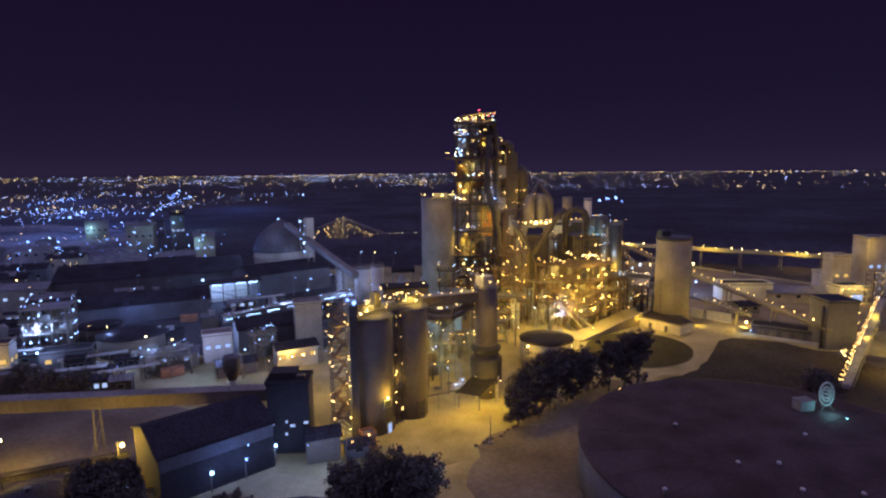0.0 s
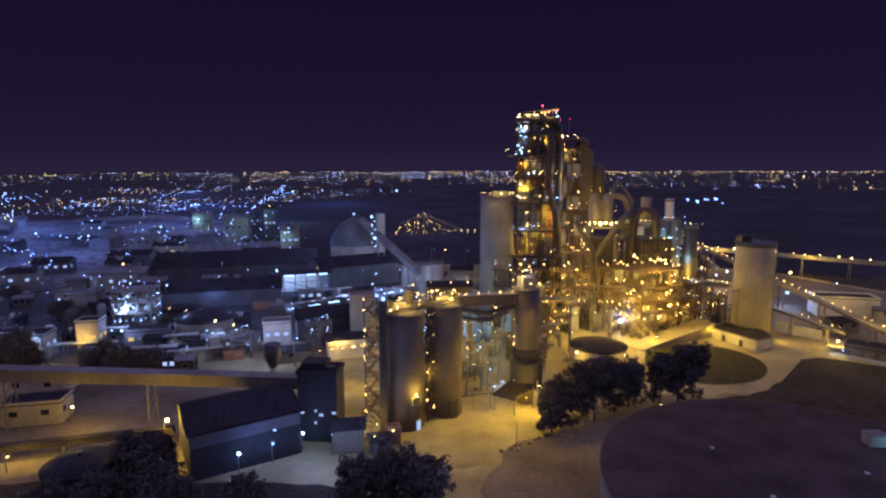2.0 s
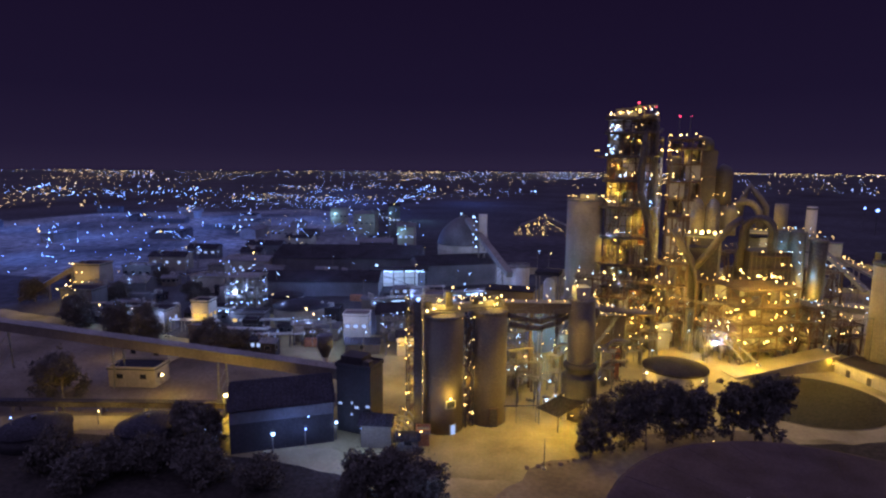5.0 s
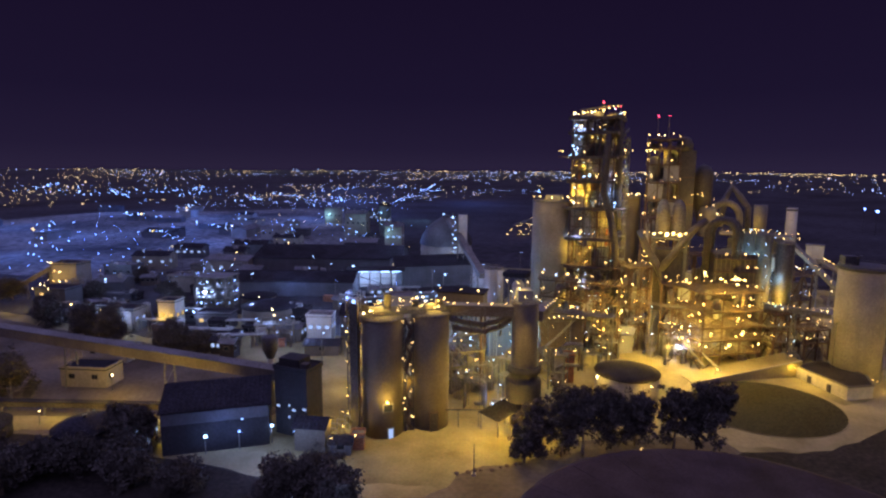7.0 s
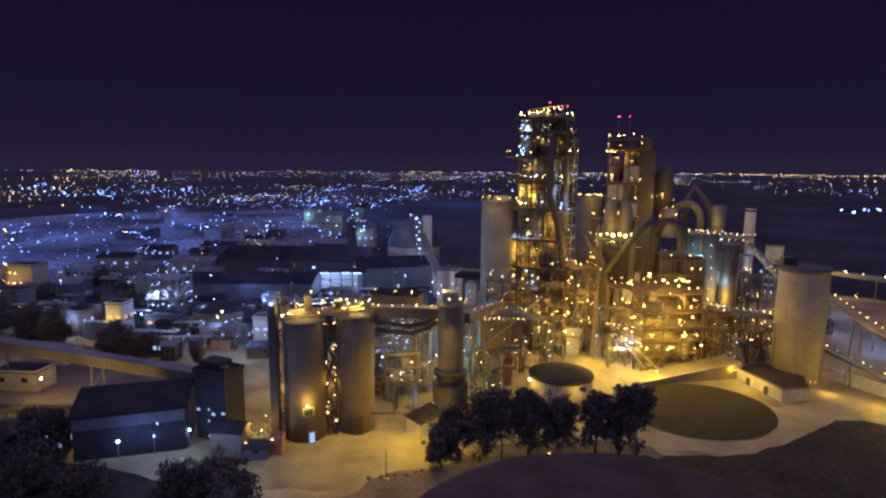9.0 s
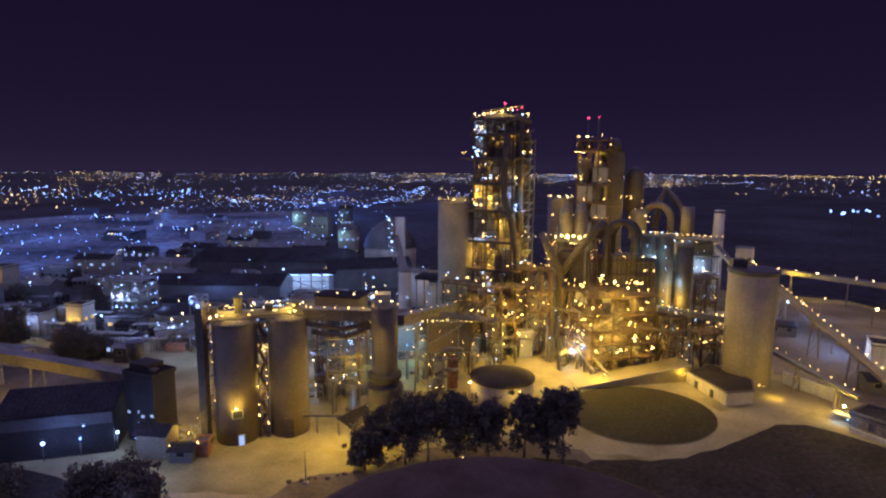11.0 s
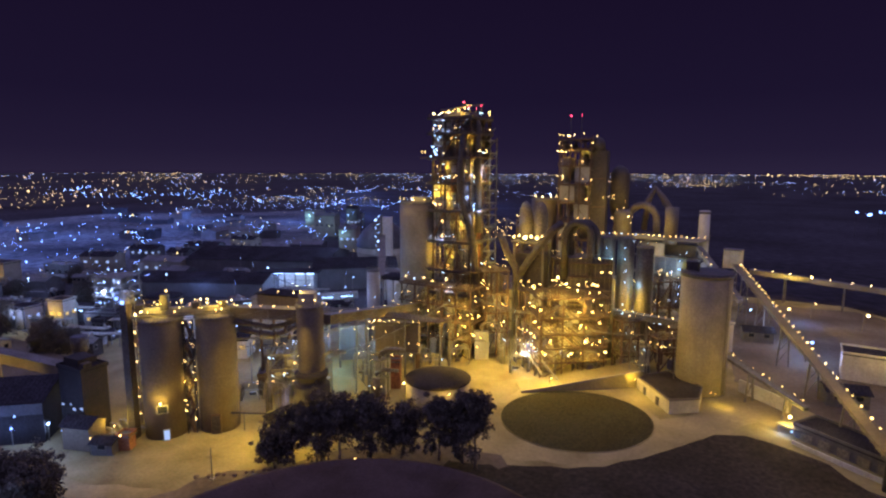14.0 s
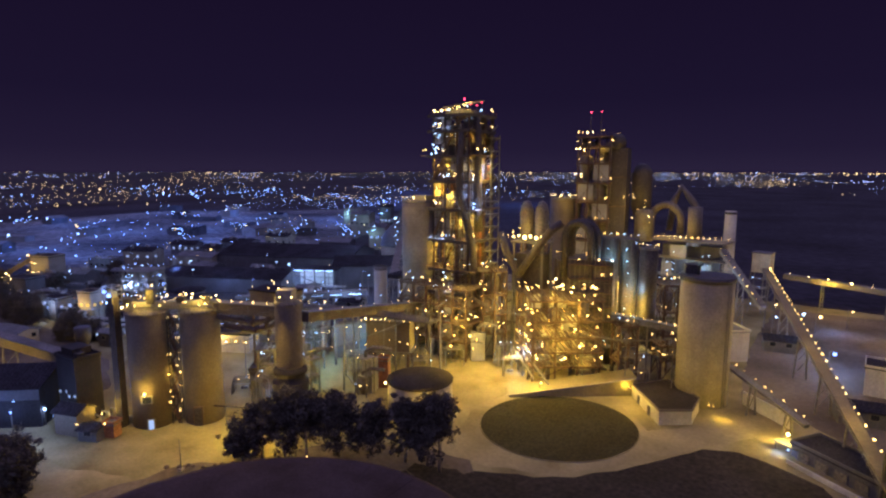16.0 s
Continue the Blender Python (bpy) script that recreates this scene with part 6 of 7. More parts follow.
for x, y, r, h in ((-103, 177, 10.5, 7), (-122, 190, 7, 6)):
    rk = thing("round_basin", "round concrete basin with a dark cover", "tank", (x, y, gz(x, y)))
    made("shell", GRIME, rk, (lathe, x, y, [(r, gz(x, y) - 0.2), (r, h)], 40))
    made("cover", ROOF, rk, (lathe, x, y, [(r + 0.3, h), (r + 0.3, h + 0.3), (r * 0.5, h + 1.2), (0.4, h + 1.6)], 40))
    bulb(rk, (x + r * 0.8, y - r * 0.75, h + 1), G_SODB, 0.45)
steel_frame("blue_lit_frame", "open steel plant frame flooded with cool white light", "steel frame", -128, 174, 12, 10, 20, [5, 9, 13, 17], 0.9, lamps=11, nx=3, ny=2, mats=(G_COOL, G_COOL, G_BLUE), lampr=0.42, fl=True)
hall("switch_house", "small building with a bright cool-lit window", -142, 146, 9, 7, 18, 8, 0, DARKWALL, ROOF, G_WINC, 1, False)
hall("tall_workshop", "tall narrow workshop with a floodlit pale wall", -128, 153, 6.5, 6, 20, 11, 0, CONCRETE, ROOF, G_WINW, 2, False)
ct = thing("clinker_dome", "round cool-lit clinker store with a domed roof and mast lamp", "dome store", (-90, 300, 4))
made("shell", CONCRETE, ct, (lathe, -90, 303, [(14.5, 3), (14.5, 17)], 40))
made("roof", DARKSTEEL, ct, (lathe, -90, 303, [(15.0, 17), (15.0, 17.5), (13.8, 21.5), (11.2, 25.6), (7.6, 29), (3.4, 31.6), (2.4, 32), (2.2, 33)], 40))
made("ring_beam", CONCRETE, ct, (lathe, -90, 303, [(14.4, 13.4), (14.8, 13.5), (14.8, 14.4), (14.4, 14.5)], 40))
made("mast", STEEL, ct, (beam, (-90, 303, 33), (-90, 303, 34.6), 0.4))
bulb(ct, (-90, 299.5, 34.0), G_COOL, 1.3)
lt = thing("elevator_tower", "slim bucket-elevator tower with a vertical run of cool lamps", "tower", (-70.4, 276, 3))
made("casing", CONCRETE2, lt, (box, (-68.4, 278, 3), (4.4, 4.4, 33), 20))
for p in rect(-70.2, 273.2, 2.6, 2.6, 20):
    made("post", STEEL, lt, (beam, (*p, 3), (*p, 37), 0.25))
for i in range(15):
    z = 5 + 2.15 * i
    made("landing", STEEL, lt, (box, (-70.2, 273.2, z - 0.9), (2.8, 2.8, 0.15), 20))
    if i not in (6,):
        bulb(lt, (-70.9 + 1.6 * (i % 2), 271.4, z), G_COOL, 0.8)
for x, y, r, h in ((-36, 240, 4, 17), (-26, 211, 2.4, 22.6), (-46, 250, 4, 15)):
    sl = silo("rear_silo", "pale silo lit by cool lamps among the sheds", x, y, r, h, CONCRETE2, ribs=4)
    bulb(sl, (x + r, y - r, h * 0.6), G_COOL, 0.4)
cs = thing("canopy_block", "dark high canopy on slim posts between the silos", "canopy", (-16.4, 212, 3))
made("roof", ROOF, cs, (box, (-16.4, 213, 20.5), (9, 8, 1.4), 5))
for p in rect(-16.4, 213, 8, 7, 5):
    made("post", STEEL, cs, (beam, (*p, 2), (*p, 20.5), 0.4))
made("inner_tank", CONCRETE2, cs, (lathe, -16.4, 214.5, [(2.2, 2.5), (2.2, 17), (1.2, 18.5)], 20))
for i in range(5):
    bulb(cs, (-18.5 + i, 208.6, 4 + 3 * i), (G_COOL, G_SOD)[i % 2], 0.4)
# farther works blocks
def roof_clutter(parent, x, y, w, d, rz, z, n):
    """Vents, ducts and boxes on a roof."""
    c, s = math.cos(radians(rz)), math.sin(radians(rz))
    for i in range(n):
        u, v = rng.uniform(-0.4, 0.4) * w, rng.uniform(-0.35, 0.35) * d
        p = (x + u * c - v * s, y + u * s + v * c)
        if i % 3 == 0:
            made("roof_vent", PALESTEEL, parent, (lathe, *p, [(0.35, z - 0.5), (0.35, z + 1.1), (0.6, z + 1.2), (0.6, z + 1.5), (0.1, z + 1.8)], 10))
        elif i % 3 == 1:
            made("roof_box", PALESTEEL, parent, (box, (*p, z - 0.4), (rng.uniform(1, 2.6), rng.uniform(1, 2), rng.uniform(1.2, 2.2)), rz))
        else:
            made("roof_duct", DUCT, parent, (pipe, [(*p, z - 0.4), (*p, z + 0.7), (p[0] + 3 * c, p[1] + 3 * s, z + 0.9), (p[0] + 3.4 * c, p[1] + 3.4 * s, z - 0.4)], 0.28, 6))


NEAR_BLOCKS = ((-221, 402, 18, 12, 17), (-195, 404, 9, 9, 24), (-288, 458, 16, 12, 14), (-216, 280, 22, 11, 9), (-215, 312, 18, 10, 9), (-150, 306, 20, 12, 11), (-172, 196, 15, 9, 7), (-196, 176, 13, 9, 7), (-166, 150, 14, 9, 6), (-182, 232, 24, 12, 9))
FAR_BLOCKS = ((-236, 226, 20, 11, 8), (-152, 348, 12, 12, 16), (-262, 350, 20, 11, 8), (-246, 470, 14, 10, 13), (-160, 222, 16, 8, 7), (-206, 165, 13, 8, 6), (-225, 200, 16, 9, 7), (-250, 262, 18, 10, 7), (-198, 250, 12, 8, 10), (-170, 276, 14, 9, 9))
for x, y, w, d, h in NEAR_BLOCKS + FAR_BLOCKS:
    rz = rng.uniform(12, 28)
    gb = rng.random() < 0.6
    hb = hall("works_building", "dark works building with scattered lamps on its walls", x, y, w, d, rz, gz(x, y) + h, gz(x, y) + h + 2.0, rng.choice((DARKWALL, DARKWALL, CONCRETE)), rng.choice((ROOF, ROOF2)), rng.choice((GLASS, GLASS, G_WINC)), rng.choice((0, 3, 4)), gb)
    roof_clutter(hb, x, y, w, d, rz, gz(x, y) + h + (1.4 if gb else 0.5), 4)
    for i in range(4):
        bulb(hb, (x + rng.uniform(-0.7, 0.7) * w, y - d * 0.75, gz(x, y) + rng.uniform(3, h + 3)), rng.choice((G_COOL, G_COOL, G_SOD, G_BLUE)), 0.42 + 0.0006 * y)
for i in range(46):
    x, y = rng.uniform(-240, -30), rng.uniform(138, 330)
    if x > -70 and y < 150:
        continue
    pole_lamp(x, y, rng.uniform(6, 13), rng.choice((G_COOL, G_COOL, G_BLUE, G_COOL, G_SOD)), 0.36 + 0.0006 * y, "yard lamp on a steel pole among the sheds")
for i in range(44):
    x, y = rng.uniform(-215, -38), rng.uniform(137, 245)
    if x > -75 and y < 148:
        continue
    w, d, h, rz = rng.uniform(4, 13), rng.uniform(3, 7), rng.uniform(2.2, 5.5), rng.uniform(15, 30)
    ss = hall("small_shed", "small weathered shed or store in the cool-lit yard", x, y, w, d, rz, gz(x, y) + h, gz(x, y) + h + 1.0, rng.choice((DARKWALL, BLACKWALL, GRIME)), rng.choice((ROOF, ROOF, ROOF2)), rng.choice((GLASS, GLASS, G_WINC)), rng.choice((0, 1, 2, 3)), rng.random() < 0.5)
    if i % 2:
        roof_clutter(ss, x, y, w, d, rz, gz(x, y) + h + 0.5, 2)
# parked dump trucks, stacks and racks that fill the cool-lit yards
for i in range(36):
    x, y, rz = rng.uniform(-190, -40), rng.uniform(140, 240), rng.uniform(10, 35)
    if x > -75 and y < 150:
        continue
    zg = gz(x, y)
    if i % 3 == 0:
        rk = thing("pipe_rack", "open steel pipe rack with dusty pipes in the yard", "pipe rack", (x, y, zg), "yard pipe racks")
        c, s = math.cos(radians(rz)), math.sin(radians(rz))
        for k in range(5):
            for o in (-1.2, 1.2):
                made("post", STEEL, rk, (beam, (x + (k - 2) * 4 * c - o * s, y + (k - 2) * 4 * s + o * c, zg), (x + (k - 2) * 4 * c - o * s, y + (k - 2) * 4 * s + o * c, zg + 4.6), 0.22))
        for k in range(4):
            o = -1.0 + 0.65 * k
            made("pipe", PALESTEEL, rk, (pipe, [(x - 9 * c - o * s, y - 9 * s + o * c, zg + 4.4), (x + 9 * c - o * s, y + 9 * s + o * c, zg + 4.4)], 0.22, 6))
    elif i % 3 == 1:
        rk = thing("container", "weathered steel shipping container in the yard", "container", (x, y, zg), "yard containers")
        made("body", rng.choice((PALESTEEL, DARKWALL, BRICK)), rk, (box, (x, y, zg), (6.1, 2.44, 2.59), rz))
        made("door_end", STEEL, rk, (box, (x + 3.06 * math.cos(radians(rz)), y + 3.06 * math.sin(radians(rz)), zg + 0.1), (0.1, 2.2, 2.3), rz))
    else:
        rk = thing("small_vessel", "upright dusty steel vessel with a walkway", "vessel", (x, y, zg), "yard vessels")
        hh = rng.uniform(4, 9)
        made("shell", PALESTEEL, rk, (lathe, x, y, [(1.5, zg), (1.5, zg + hh), (0.9, zg + hh + 0.7), (0.2, zg + hh + 0.9)], 18))
        made("ladder", STEEL, rk, (beam, (x, y - 1.65, zg), (x, y - 1.65, zg + hh + 1), 0.5, 0.1))

wc = hall("lamp_lit_workshop", "workshop with a yellow floodlit front", -196, 152, 14, 9, 18, 9, 0, DARKWALL, ROOF, GLASS, 0, False)
for i in range(12):
    bulb(wc, (-204 + rng.uniform(0, 16), 145.5, rng.uniform(3, 12)), rng.choice((G_SOD, G_SODB)), 0.5)
bn = hall("feed_bunker", "tall floodlit feed bunker with yellow lamps", -214, 168, 12, 9, 20, 15.5, 0, CONCRETE, ROOF, None, 0, False)
for i in range(9):
    bulb(bn, (-214 + rng.uniform(-7, 7), 160.5 + rng.uniform(-1, 1), rng.uniform(7, 17)), rng.choice((G_SOD, G_SODB)), 0.6)
gallery("feed_gallery", "inclined dark feed gallery rising to the bunker", (-232, 146, 1.5), (-217, 166, 16.5), 2.2, 2.0, GRIME, (0.45, 0.8), 0, rail=False)
tl = hall("cool_lit_workshop", "small workshop with cool and warm lit bays", -160, 149, 12, 6, 18, 6.5, 0, PALESTEEL, ROOF, G_WINC, 4, False)
for i in range(7):
    bulb(tl, (-166 + 2 * i, 144.6, rng.uniform(2, 7)), rng.choice((G_COOL, G_SOD)), 0.4)
hall("earth_yard_building", "low brown flat-roofed building under the long gallery", -103, 108.5, 13, 7, 22, 5.0, 0, CONCRETE, ROOF, GLASS, 2, False)
hall("earth_yard_building", "low brown shed beyond the long gallery", -118, 124, 16, 7, 14, 4.5, 5.6, PLASTER, ROOF2, GLASS, 2)
for x, y, h in ((-120, 93, 6), (-128, 117, 5), (-93, 107.5, 5), (-88, 87, 4.2)):
    pole_lamp(x, y, h, G_SODB, 0.5, "yellow lamp on a pole in the earth yard")
gallery("roadside_conveyor", "long low dark covered conveyor beside the lit road", (-128, 75.2, 2.6), (-64, 104.6, 2.6), 1.5, 1.3, DARKSTEEL, (0.1, 0.25, 0.4, 0.55, 0.7, 0.85), 0, roof=ROOF, rail=False, truss=False)

for i in range(22):
    az, d = radians(rng.uniform(-68, -34)), rng.uniform(400, 760)
    x, y = d * math.sin(az), d * math.cos(az)
    w, dd_, h = rng.uniform(12, 30), rng.uniform(8, 14), rng.uniform(3.5, 7)
    eh = hall("estate_hall", "far warehouse of the industrial estate with wall lamps", x, y, w, dd_, rng.choice((18, 22, 26, 112)), gz(x, y) + h, gz(x, y) + h + 2, rng.choice((PALESTEEL, DARKWALL, DARKWALL)), rng.choice((ROOF, ROOF2)), GLASS, 0, rng.random() < 0.5)
    for k in range(3):
        bulb(eh, (x + rng.uniform(-0.5, 0.5) * w, y - dd_ * 0.8, gz(x, y) + rng.uniform(4, h + 3)), rng.choice((G_COOL, G_BLUE, G_COOL, G_SOD)), 0.5 + 0.0009 * d)

for x, y, z in ((-221, 393, 18), (-195, 398, 24), (-152, 341, 18), (-288, 451, 16), (-246, 464, 16)):
    lm = thing("wall_flood_lamp", "cyan-white floodlamp on a bracket by a far block", "lamp", (x, y, z), "wall flood lamps")
    made("bracket", STEEL, lm, (beam, (x, y + 2.6, z), (x, y, z), 0.2))
    bulb(lm, (x, y - 0.2, z - 0.3), G_COOL, 1.3)

# quarry conveyor far behind with a pyramid of lamps
py_ = thing("stacker_frame", "far steel stacker with a pyramid of yellow lamps", "steel frame", (-78, 450, 7))
made("ridge_truss", STEEL, py_, (beam, (-108, 470, 12), (-85, 464, 21), 1.2), (beam, (-85, 464, 21), (-50, 452, 9), 1.2), (beam, (-85, 464, 7), (-85, 464, 21), 1.2))
for row in range(9):
    z = 1.2 + 2.3 * row
    half = 1 - row / 9.5
    for k in range(max(1, int(11 * half))):
        u = (k + 0.5) / max(1, int(11 * half)) * 2 - 1
        if rng.random() < 0.35:
            continue
        bulb(py_, (-84 + 26 * half * u + rng.uniform(-1.2, 1.2), 455 - 4 * rng.random(), gz(-80, 460) + z * 0.85 + rng.uniform(-0.8, 0.8)), G_SOD, 0.66)
for i in range(14):
    bulb(py_, (-62 + 5.5 * i, 452 - 0.6 * i, 9 + rng.uniform(-0.6, 0.6)), G_SODB, 0.62)


# ---- trees ----
def tree(x, y, h, spread, seed, label="dusty eucalyptus tree with a ragged dark crown"):
    r = random.Random(seed)
    zg = gz(x, y)
    t = thing("tree", label, "tree", (x, y, zg), "trees")
    bm = bmesh.new()
    tips = []
    lean = (r.uniform(-0.6, 0.6), r.uniform(-0.6, 0.6))
    pipe(bm, [(x, y, zg - 0.2), (x + lean[0] * 0.4, y + lean[1] * 0.4, zg + h * 0.3), (x + lean[0], y + lean[1], zg + h * 0.6), (x + lean[0] * 1.4, y + lean[1] * 1.4, zg + h * 0.85)], 0.22, 7)
    pipe(bm, [(x, y, zg - 0.2), (x + lean[0] * 0.2, y + lean[1] * 0.2, zg + h * 0.2)], 0.34, 7)
    for i in range(20):
        a = r.uniform(0, 6.28)
        z0 = zg + h * r.uniform(0.12, 0.7)
        L = spread * r.uniform(0.45, 1.0) * (1.1 - 0.5 * (z0 - zg) / h)
        tip = Vector((x + L * math.cos(a), y + L * math.sin(a), z0 + h * r.uniform(0.08, 0.26)))
        pipe(bm, [(x + lean[0] * 0.5, y + lean[1] * 0.5, z0), ((x + tip.x) / 2, (y + tip.y) / 2, z0 + h * 0.05), tip], 0.09, 5)
        tips.append(tip)
    for i in range(4):
        tips.append(Vector((x + lean[0] * 1.3 + r.gauss(0, 0.7), y + lean[1] * 1.3 + r.gauss(0, 0.7), zg + h * r.uniform(0.74, 0.9))))
    tips.append(Vector((x + lean[0], y + lean[1], zg + h * 0.72)))
    part("trunk", bm, BARK, t)
    verts, faces = [], []
    for tip in tips:
        for c in range(8):
            cl = tip + Vector((r.gauss(0, 0.9), r.gauss(0, 0.9), r.gauss(-0.2, 0.9)))
            cr = r.uniform(0.6, 1.25) * spread / 4.5
            for l in range(42):
                p = cl + Vector((r.gauss(0, 1), r.gauss(0, 1), r.gauss(0, 0.85))) * cr * 0.62
                u = Vector((r.gauss(0, 1), r.gauss(0, 1), r.gauss(0, 1))).normalized()
                v = u.cross(Vector((r.gauss(0, 1), r.gauss(0, 1), r.gauss(0, 1)))).normalized()
                s = r.uniform(0.2, 0.42)
                k = len(verts)
                verts += [p - u * s, p + v * s * 0.5, p + u * s, p - v * s * 0.5]
                faces.append((k, k + 1, k + 2, k + 3))
    me = bpy.data.meshes.new("crown")
    b0 = Vector((x, y, zg))
    me.from_pydata([tuple(v - b0) for v in verts], [], faces)
    me.materials.append(LEAF)
    ob = new("crown", me)
    ob.parent = t
    return t


for i, (x, y, h, s) in enumerate(((19.0, 125.6, 11.5, 3.4), (23.0, 128.2, 15, 3.8), (27.0, 130.5, 15.5, 3.6), (31.0, 135.5, 14.5, 3.8), (36.0, 140.0, 12.2, 3.4), (43.6, 142.0, 14.5, 2.4), (48.2, 143.4, 16.5, 2.7), (51.6, 142.8, 17, 2.8), (17.0, 122.4, 9, 2.4))):
    tree(x, y, h, s, 100 + i, "tall dusty eucalyptus tree in the row beside the lawn")
for i, (x, y, h, s) in enumerate(((-7.0, 91.0, 9.6, 3.6), (-12.0, 92.0, 9.0, 3.5), (-16.5, 89.0, 8, 3.2), (-3.5, 88.5, 9, 3.4), (-57.5, 89.5, 8.5, 3.0), (-62.0, 90.5, 9.0, 3.2), (-108.0, 91.0, 12, 4.4), (-115, 93, 11, 4.2), (-60, 79, 7, 3.6), (-66, 74, 6, 3.6), (-53, 84, 6.5, 3.2), (-78, 71, 6, 3.6), (-64, 68, 7, 4.0), (-47, 81, 6, 3.2), (-36, 84, 5.5, 3.0), (93.0, 132.0, 8.5, 3.8))):
    tree(x, y, h, s, 120 + i)
for i, (x, y, h, s) in enumerate(((-132, 132, 10, 4.6), (-139, 136, 11, 4.8), (-147, 133, 10, 4.6), (-156, 138, 10, 4.4), (-172, 134, 9, 4.4), (-182, 140, 10, 4.6), (-104, 136, 8, 3.8), (-98, 140, 7, 3.6), (-112, 140, 8, 3.8), (-192, 164, 9, 4.4), (-228, 150, 10, 4.6), (-238, 176, 10, 4.6), (-150, 172, 8, 3.8), (-166, 180, 8, 4), (-205, 196, 8, 4.2))):
    tree(x, y, h, s, 300 + i, "dark bushy tree among the works sheds")
for i in range(9):
    x, y = 6.6 + 1.3 * i + rng.uniform(-0.6, 0.6), 112 + 1.25 * i + rng.uniform(-0.5, 0.5)
    zg = gz(x, y)
    kb = thing("boulder", "rough brown kerb boulder on the verge", "boulder", (x, y, zg), "kerb boulders")
    bm = bmesh.new()
    bmesh.ops.create_icosphere(bm, subdivisions=2, radius=rng.uniform(0.25, 0.55))
    for v in bm.verts:
        v.co *= 1 + 0.35 * noise.noise(v.co * 2 + Vector((i, 0, 0)))
        v.co.z *= 0.7
        v.co += Vector((x, y, zg + 0.3))
    part("rock", bm, EARTH, kb)

# ---- far city ----
def lamp_points(name, label, points, mat, size, seed):
    """Small eight-sided lamps at points; farther ones stand for larger clusters."""
    r = random.Random(seed)
    verts, faces = [], []
    for x, y, z in points:
        d = math.hypot(x, y)
        s = d * size * r.uniform(0.4, 0.8) * (1.7 if r.random() < 0.10 else 1)
        k = len(verts)
        verts += [(x + s, y, z), (x - s, y, z), (x, y + s, z), (x, y - s, z), (x, y, z + s), (x, y, z - s)]
        faces += [(k, k + 2, k + 4), (k + 2, k + 1, k + 4), (k + 1, k + 3, k + 4), (k + 3, k, k + 4), (k + 2, k, k + 5), (k + 1, k + 2, k + 5), (k + 3, k + 1, k + 5), (k, k + 3, k + 5)]
    me = bpy.data.meshes.new(name)
    me.from_pydata(verts, [], faces)
    me.materials.append(mat)
    return tagged(new(name, me), label, "lights", kind="stuff")


def scattered(n, seed, near, far, band):
    r = random.Random(seed)
    out, tries = [], 0
    while len(out) < n and tries < n * 60:
        tries += 1
        az, d = radians(r.uniform(*band)), near + (far - near) * r.random() ** 1.9
        x, y = d * math.sin(az), d * math.cos(az)
        if noise.noise(Vector((x * 0.0035, y * 0.0022, seed))) > r.uniform(0.06, 0.42):
            out.append((x, y, gz(x, y) + r.uniform(3, 9)))
    return out


def streets(n, seed, near, far, band, lamps, gap):
    """Rows of lamps along straight streets."""
    r = random.Random(seed)
    out = []
    for _ in range(n):
        az, d = radians(r.uniform(*band)), near + (far - near) * r.random() ** 1.1
        x, y, a = d * math.sin(az), d * math.cos(az), radians(r.choice((18, 24, 110, 116, 150)) + r.uniform(-6, 6))
        g = gap * d / 1000 * r.uniform(0.6, 1.4)
        for i in range(r.randint(*lamps)):
            q = (x + g * i * math.cos(a) + r.uniform(-2, 2), y + g * i * math.sin(a) + r.uniform(-2, 2))
            if near < math.hypot(*q) < 4750:
                out.append((*q, gz(*q) + r.uniform(5, 9)))
    return out


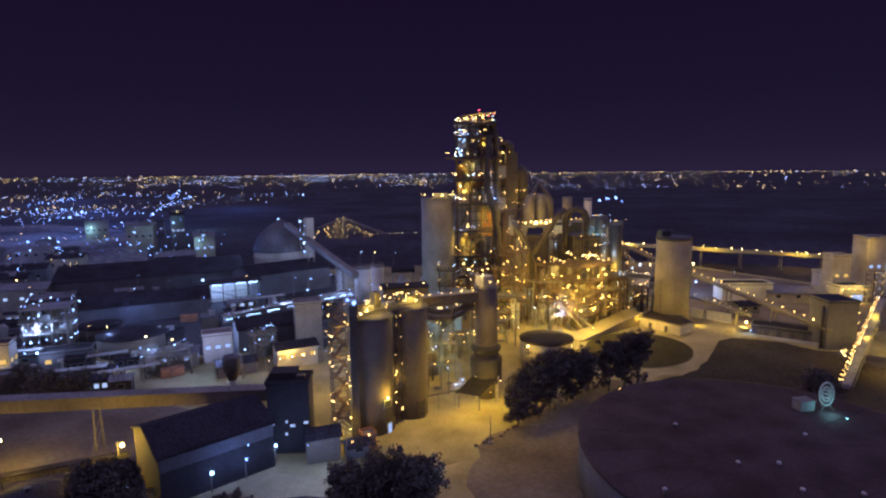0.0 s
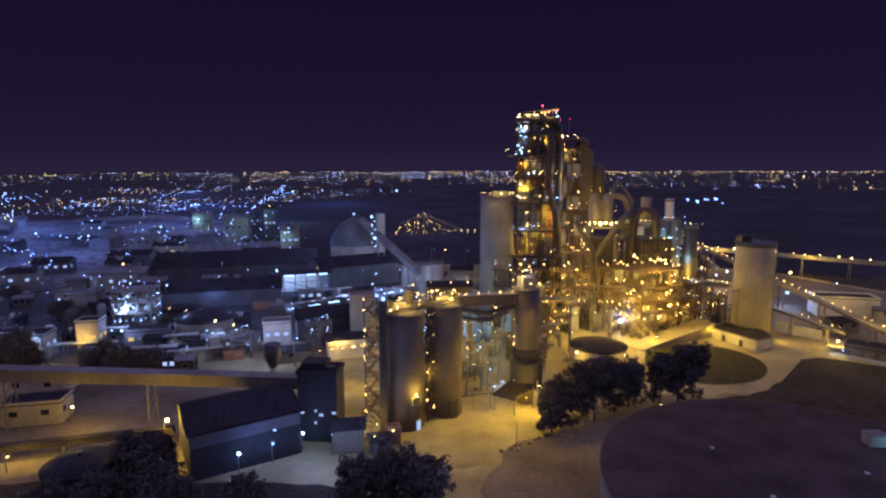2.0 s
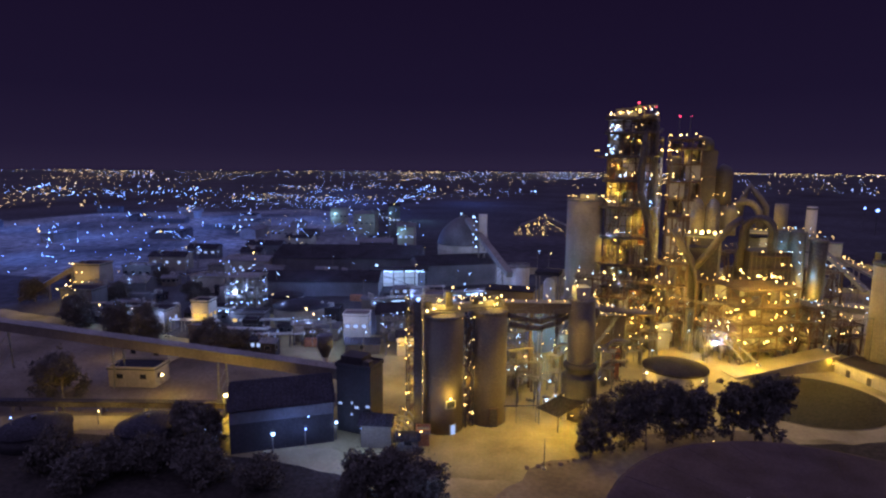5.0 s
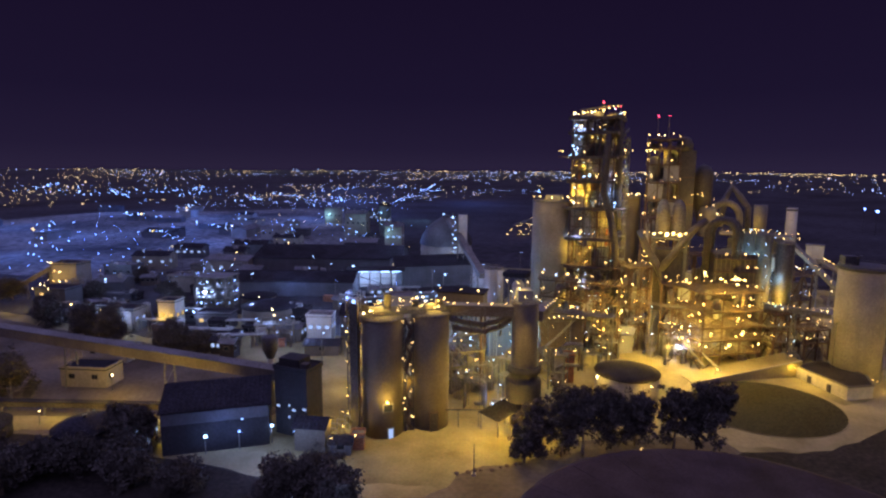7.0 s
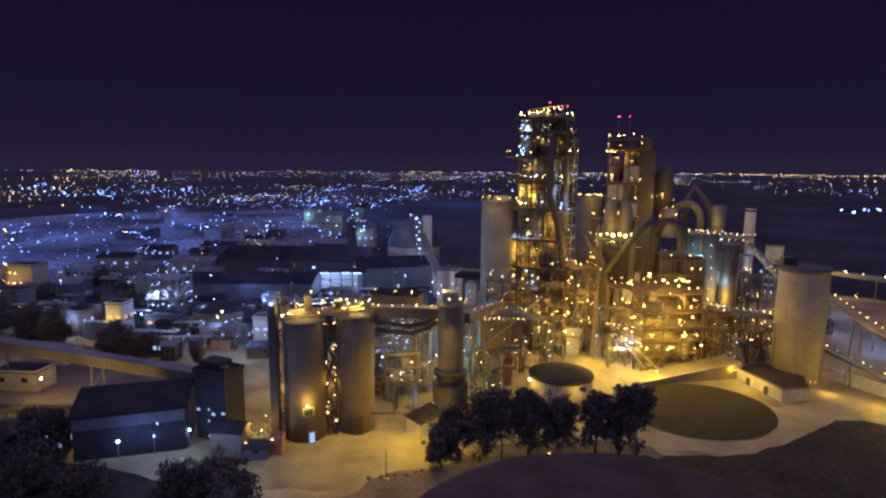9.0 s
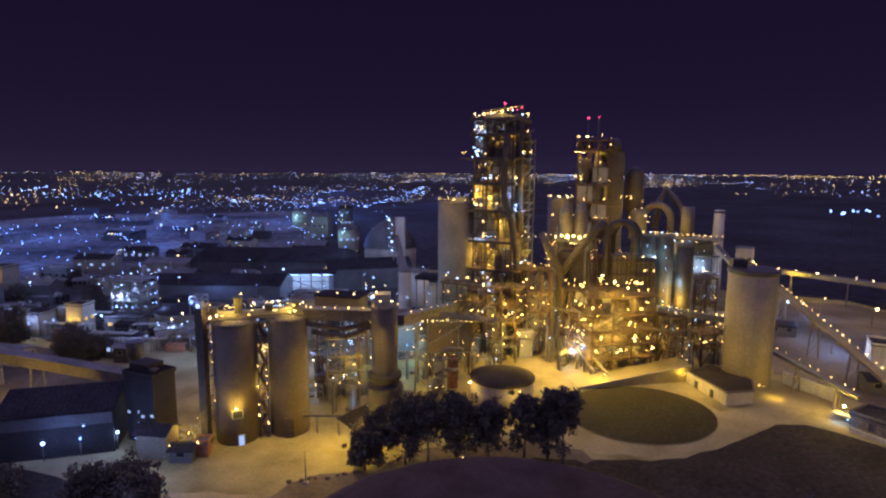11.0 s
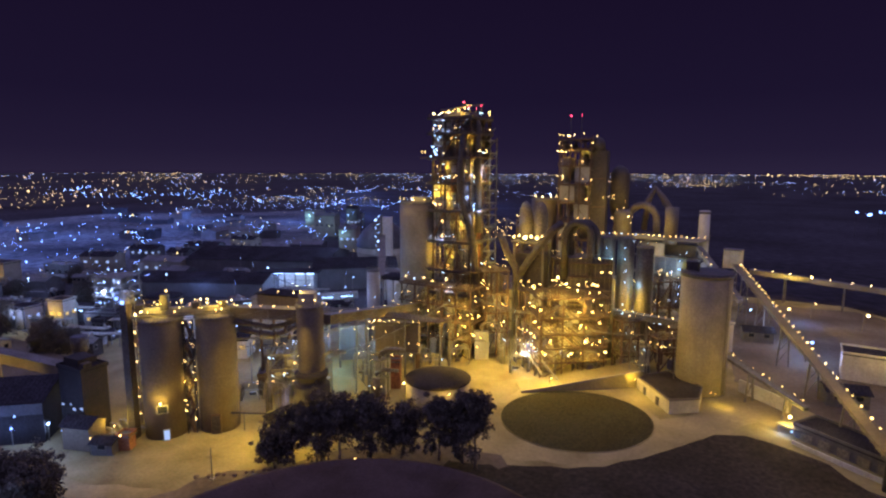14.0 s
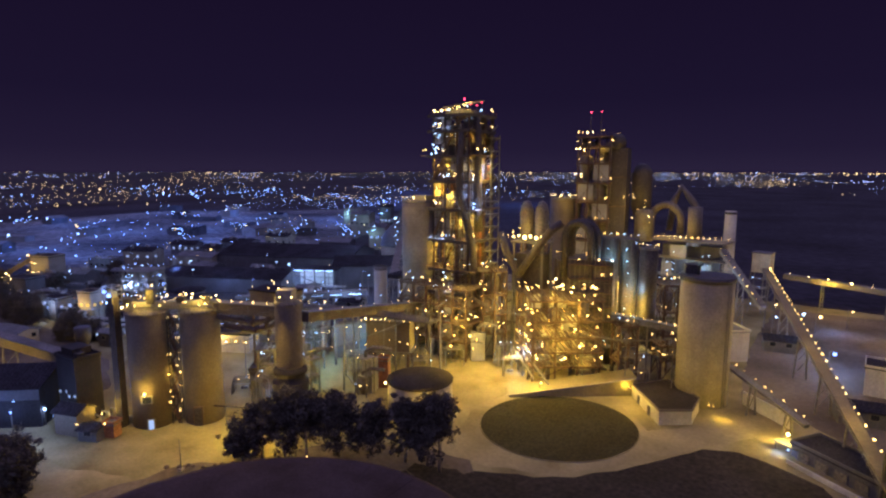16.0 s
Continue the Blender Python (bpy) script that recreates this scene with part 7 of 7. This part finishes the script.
ALL, LEFT, WEST, MIDST, EAST = (-88, 44), (-86, -24), (-88, -52), (-56, 4), (4, 46)
lamp_points("far_street_lights", "warm street lights scattered over the far town", scattered(420, 3, 900, 4600, WEST) + scattered(540, 4, 900, 4600, (-60, -14)) + scattered(150, 18, 1900, 4600, (-14, 4)) + scattered(200, 6, 1350, 4600, EAST), G_CITYW, 0.00068, 1)
lamp_points("far_street_lights", "cool street lights scattered over the far town", scattered(330, 5, 800, 4600, WEST) + scattered(600, 7, 700, 4600, (-60, -14)) + scattered(200, 17, 1900, 4600, (-14, 4)) + scattered(160, 8, 1350, 4600, EAST), G_CITYC, 0.00068, 2)
lamp_points("far_street_lights", "rows of warm street lights in the far town", streets(34, 9, 1600, 4500, ALL, (6, 18), 30), G_CITYW, 0.0007, 3)
lamp_points("far_street_lights", "rows of cool street lights in the far town", streets(22, 10, 1500, 4200, MIDST, (5, 14), 30), G_CITYC, 0.0007, 4)
lamp_points("far_street_lights", "thin strings of warm lights near the horizon", streets(9, 15, 4100, 4600, ALL, (20, 50), 18) + streets(8, 16, 3600, 4600, EAST, (24, 60), 12), G_CITYW, 0.0007, 5)
lamp_points("town_lights", "rows of blue-white lamps in the nearer industrial town", streets(46, 21, 380, 1350, LEFT, (5, 14), 22), G_TOWNC, 0.0010, 6)
lamp_points("town_lights", "scattered blue-white lamps of the nearer industrial town", scattered(150, 11, 330, 1500, LEFT), G_TOWNC, 0.0011, 7)
lamp_points("town_lights", "warm lamps of the nearer industrial town", scattered(70, 13, 400, 1600, LEFT) + streets(9, 23, 430, 1500, LEFT, (4, 10), 22), G_CITYW, 0.0011, 8)
for i in range(8):
    x, y = 160 + 4.2 * i + rng.uniform(-1.5, 1.5), 600 + rng.uniform(-10, 10)
    fb = thing("flood_mast", "far blue-white floodlight on a tall mast in dark fields", "floodlight", (x, y, gz(x, y)), "flood masts")
    top = rng.uniform(24, 31)
    made("mast", DARKSTEEL, fb, (beam, (x, y, gz(x, y)), (x, y, top), 0.2))
    bulb(fb, (x, y, top + 0.6), G_BLUE, 2.3)
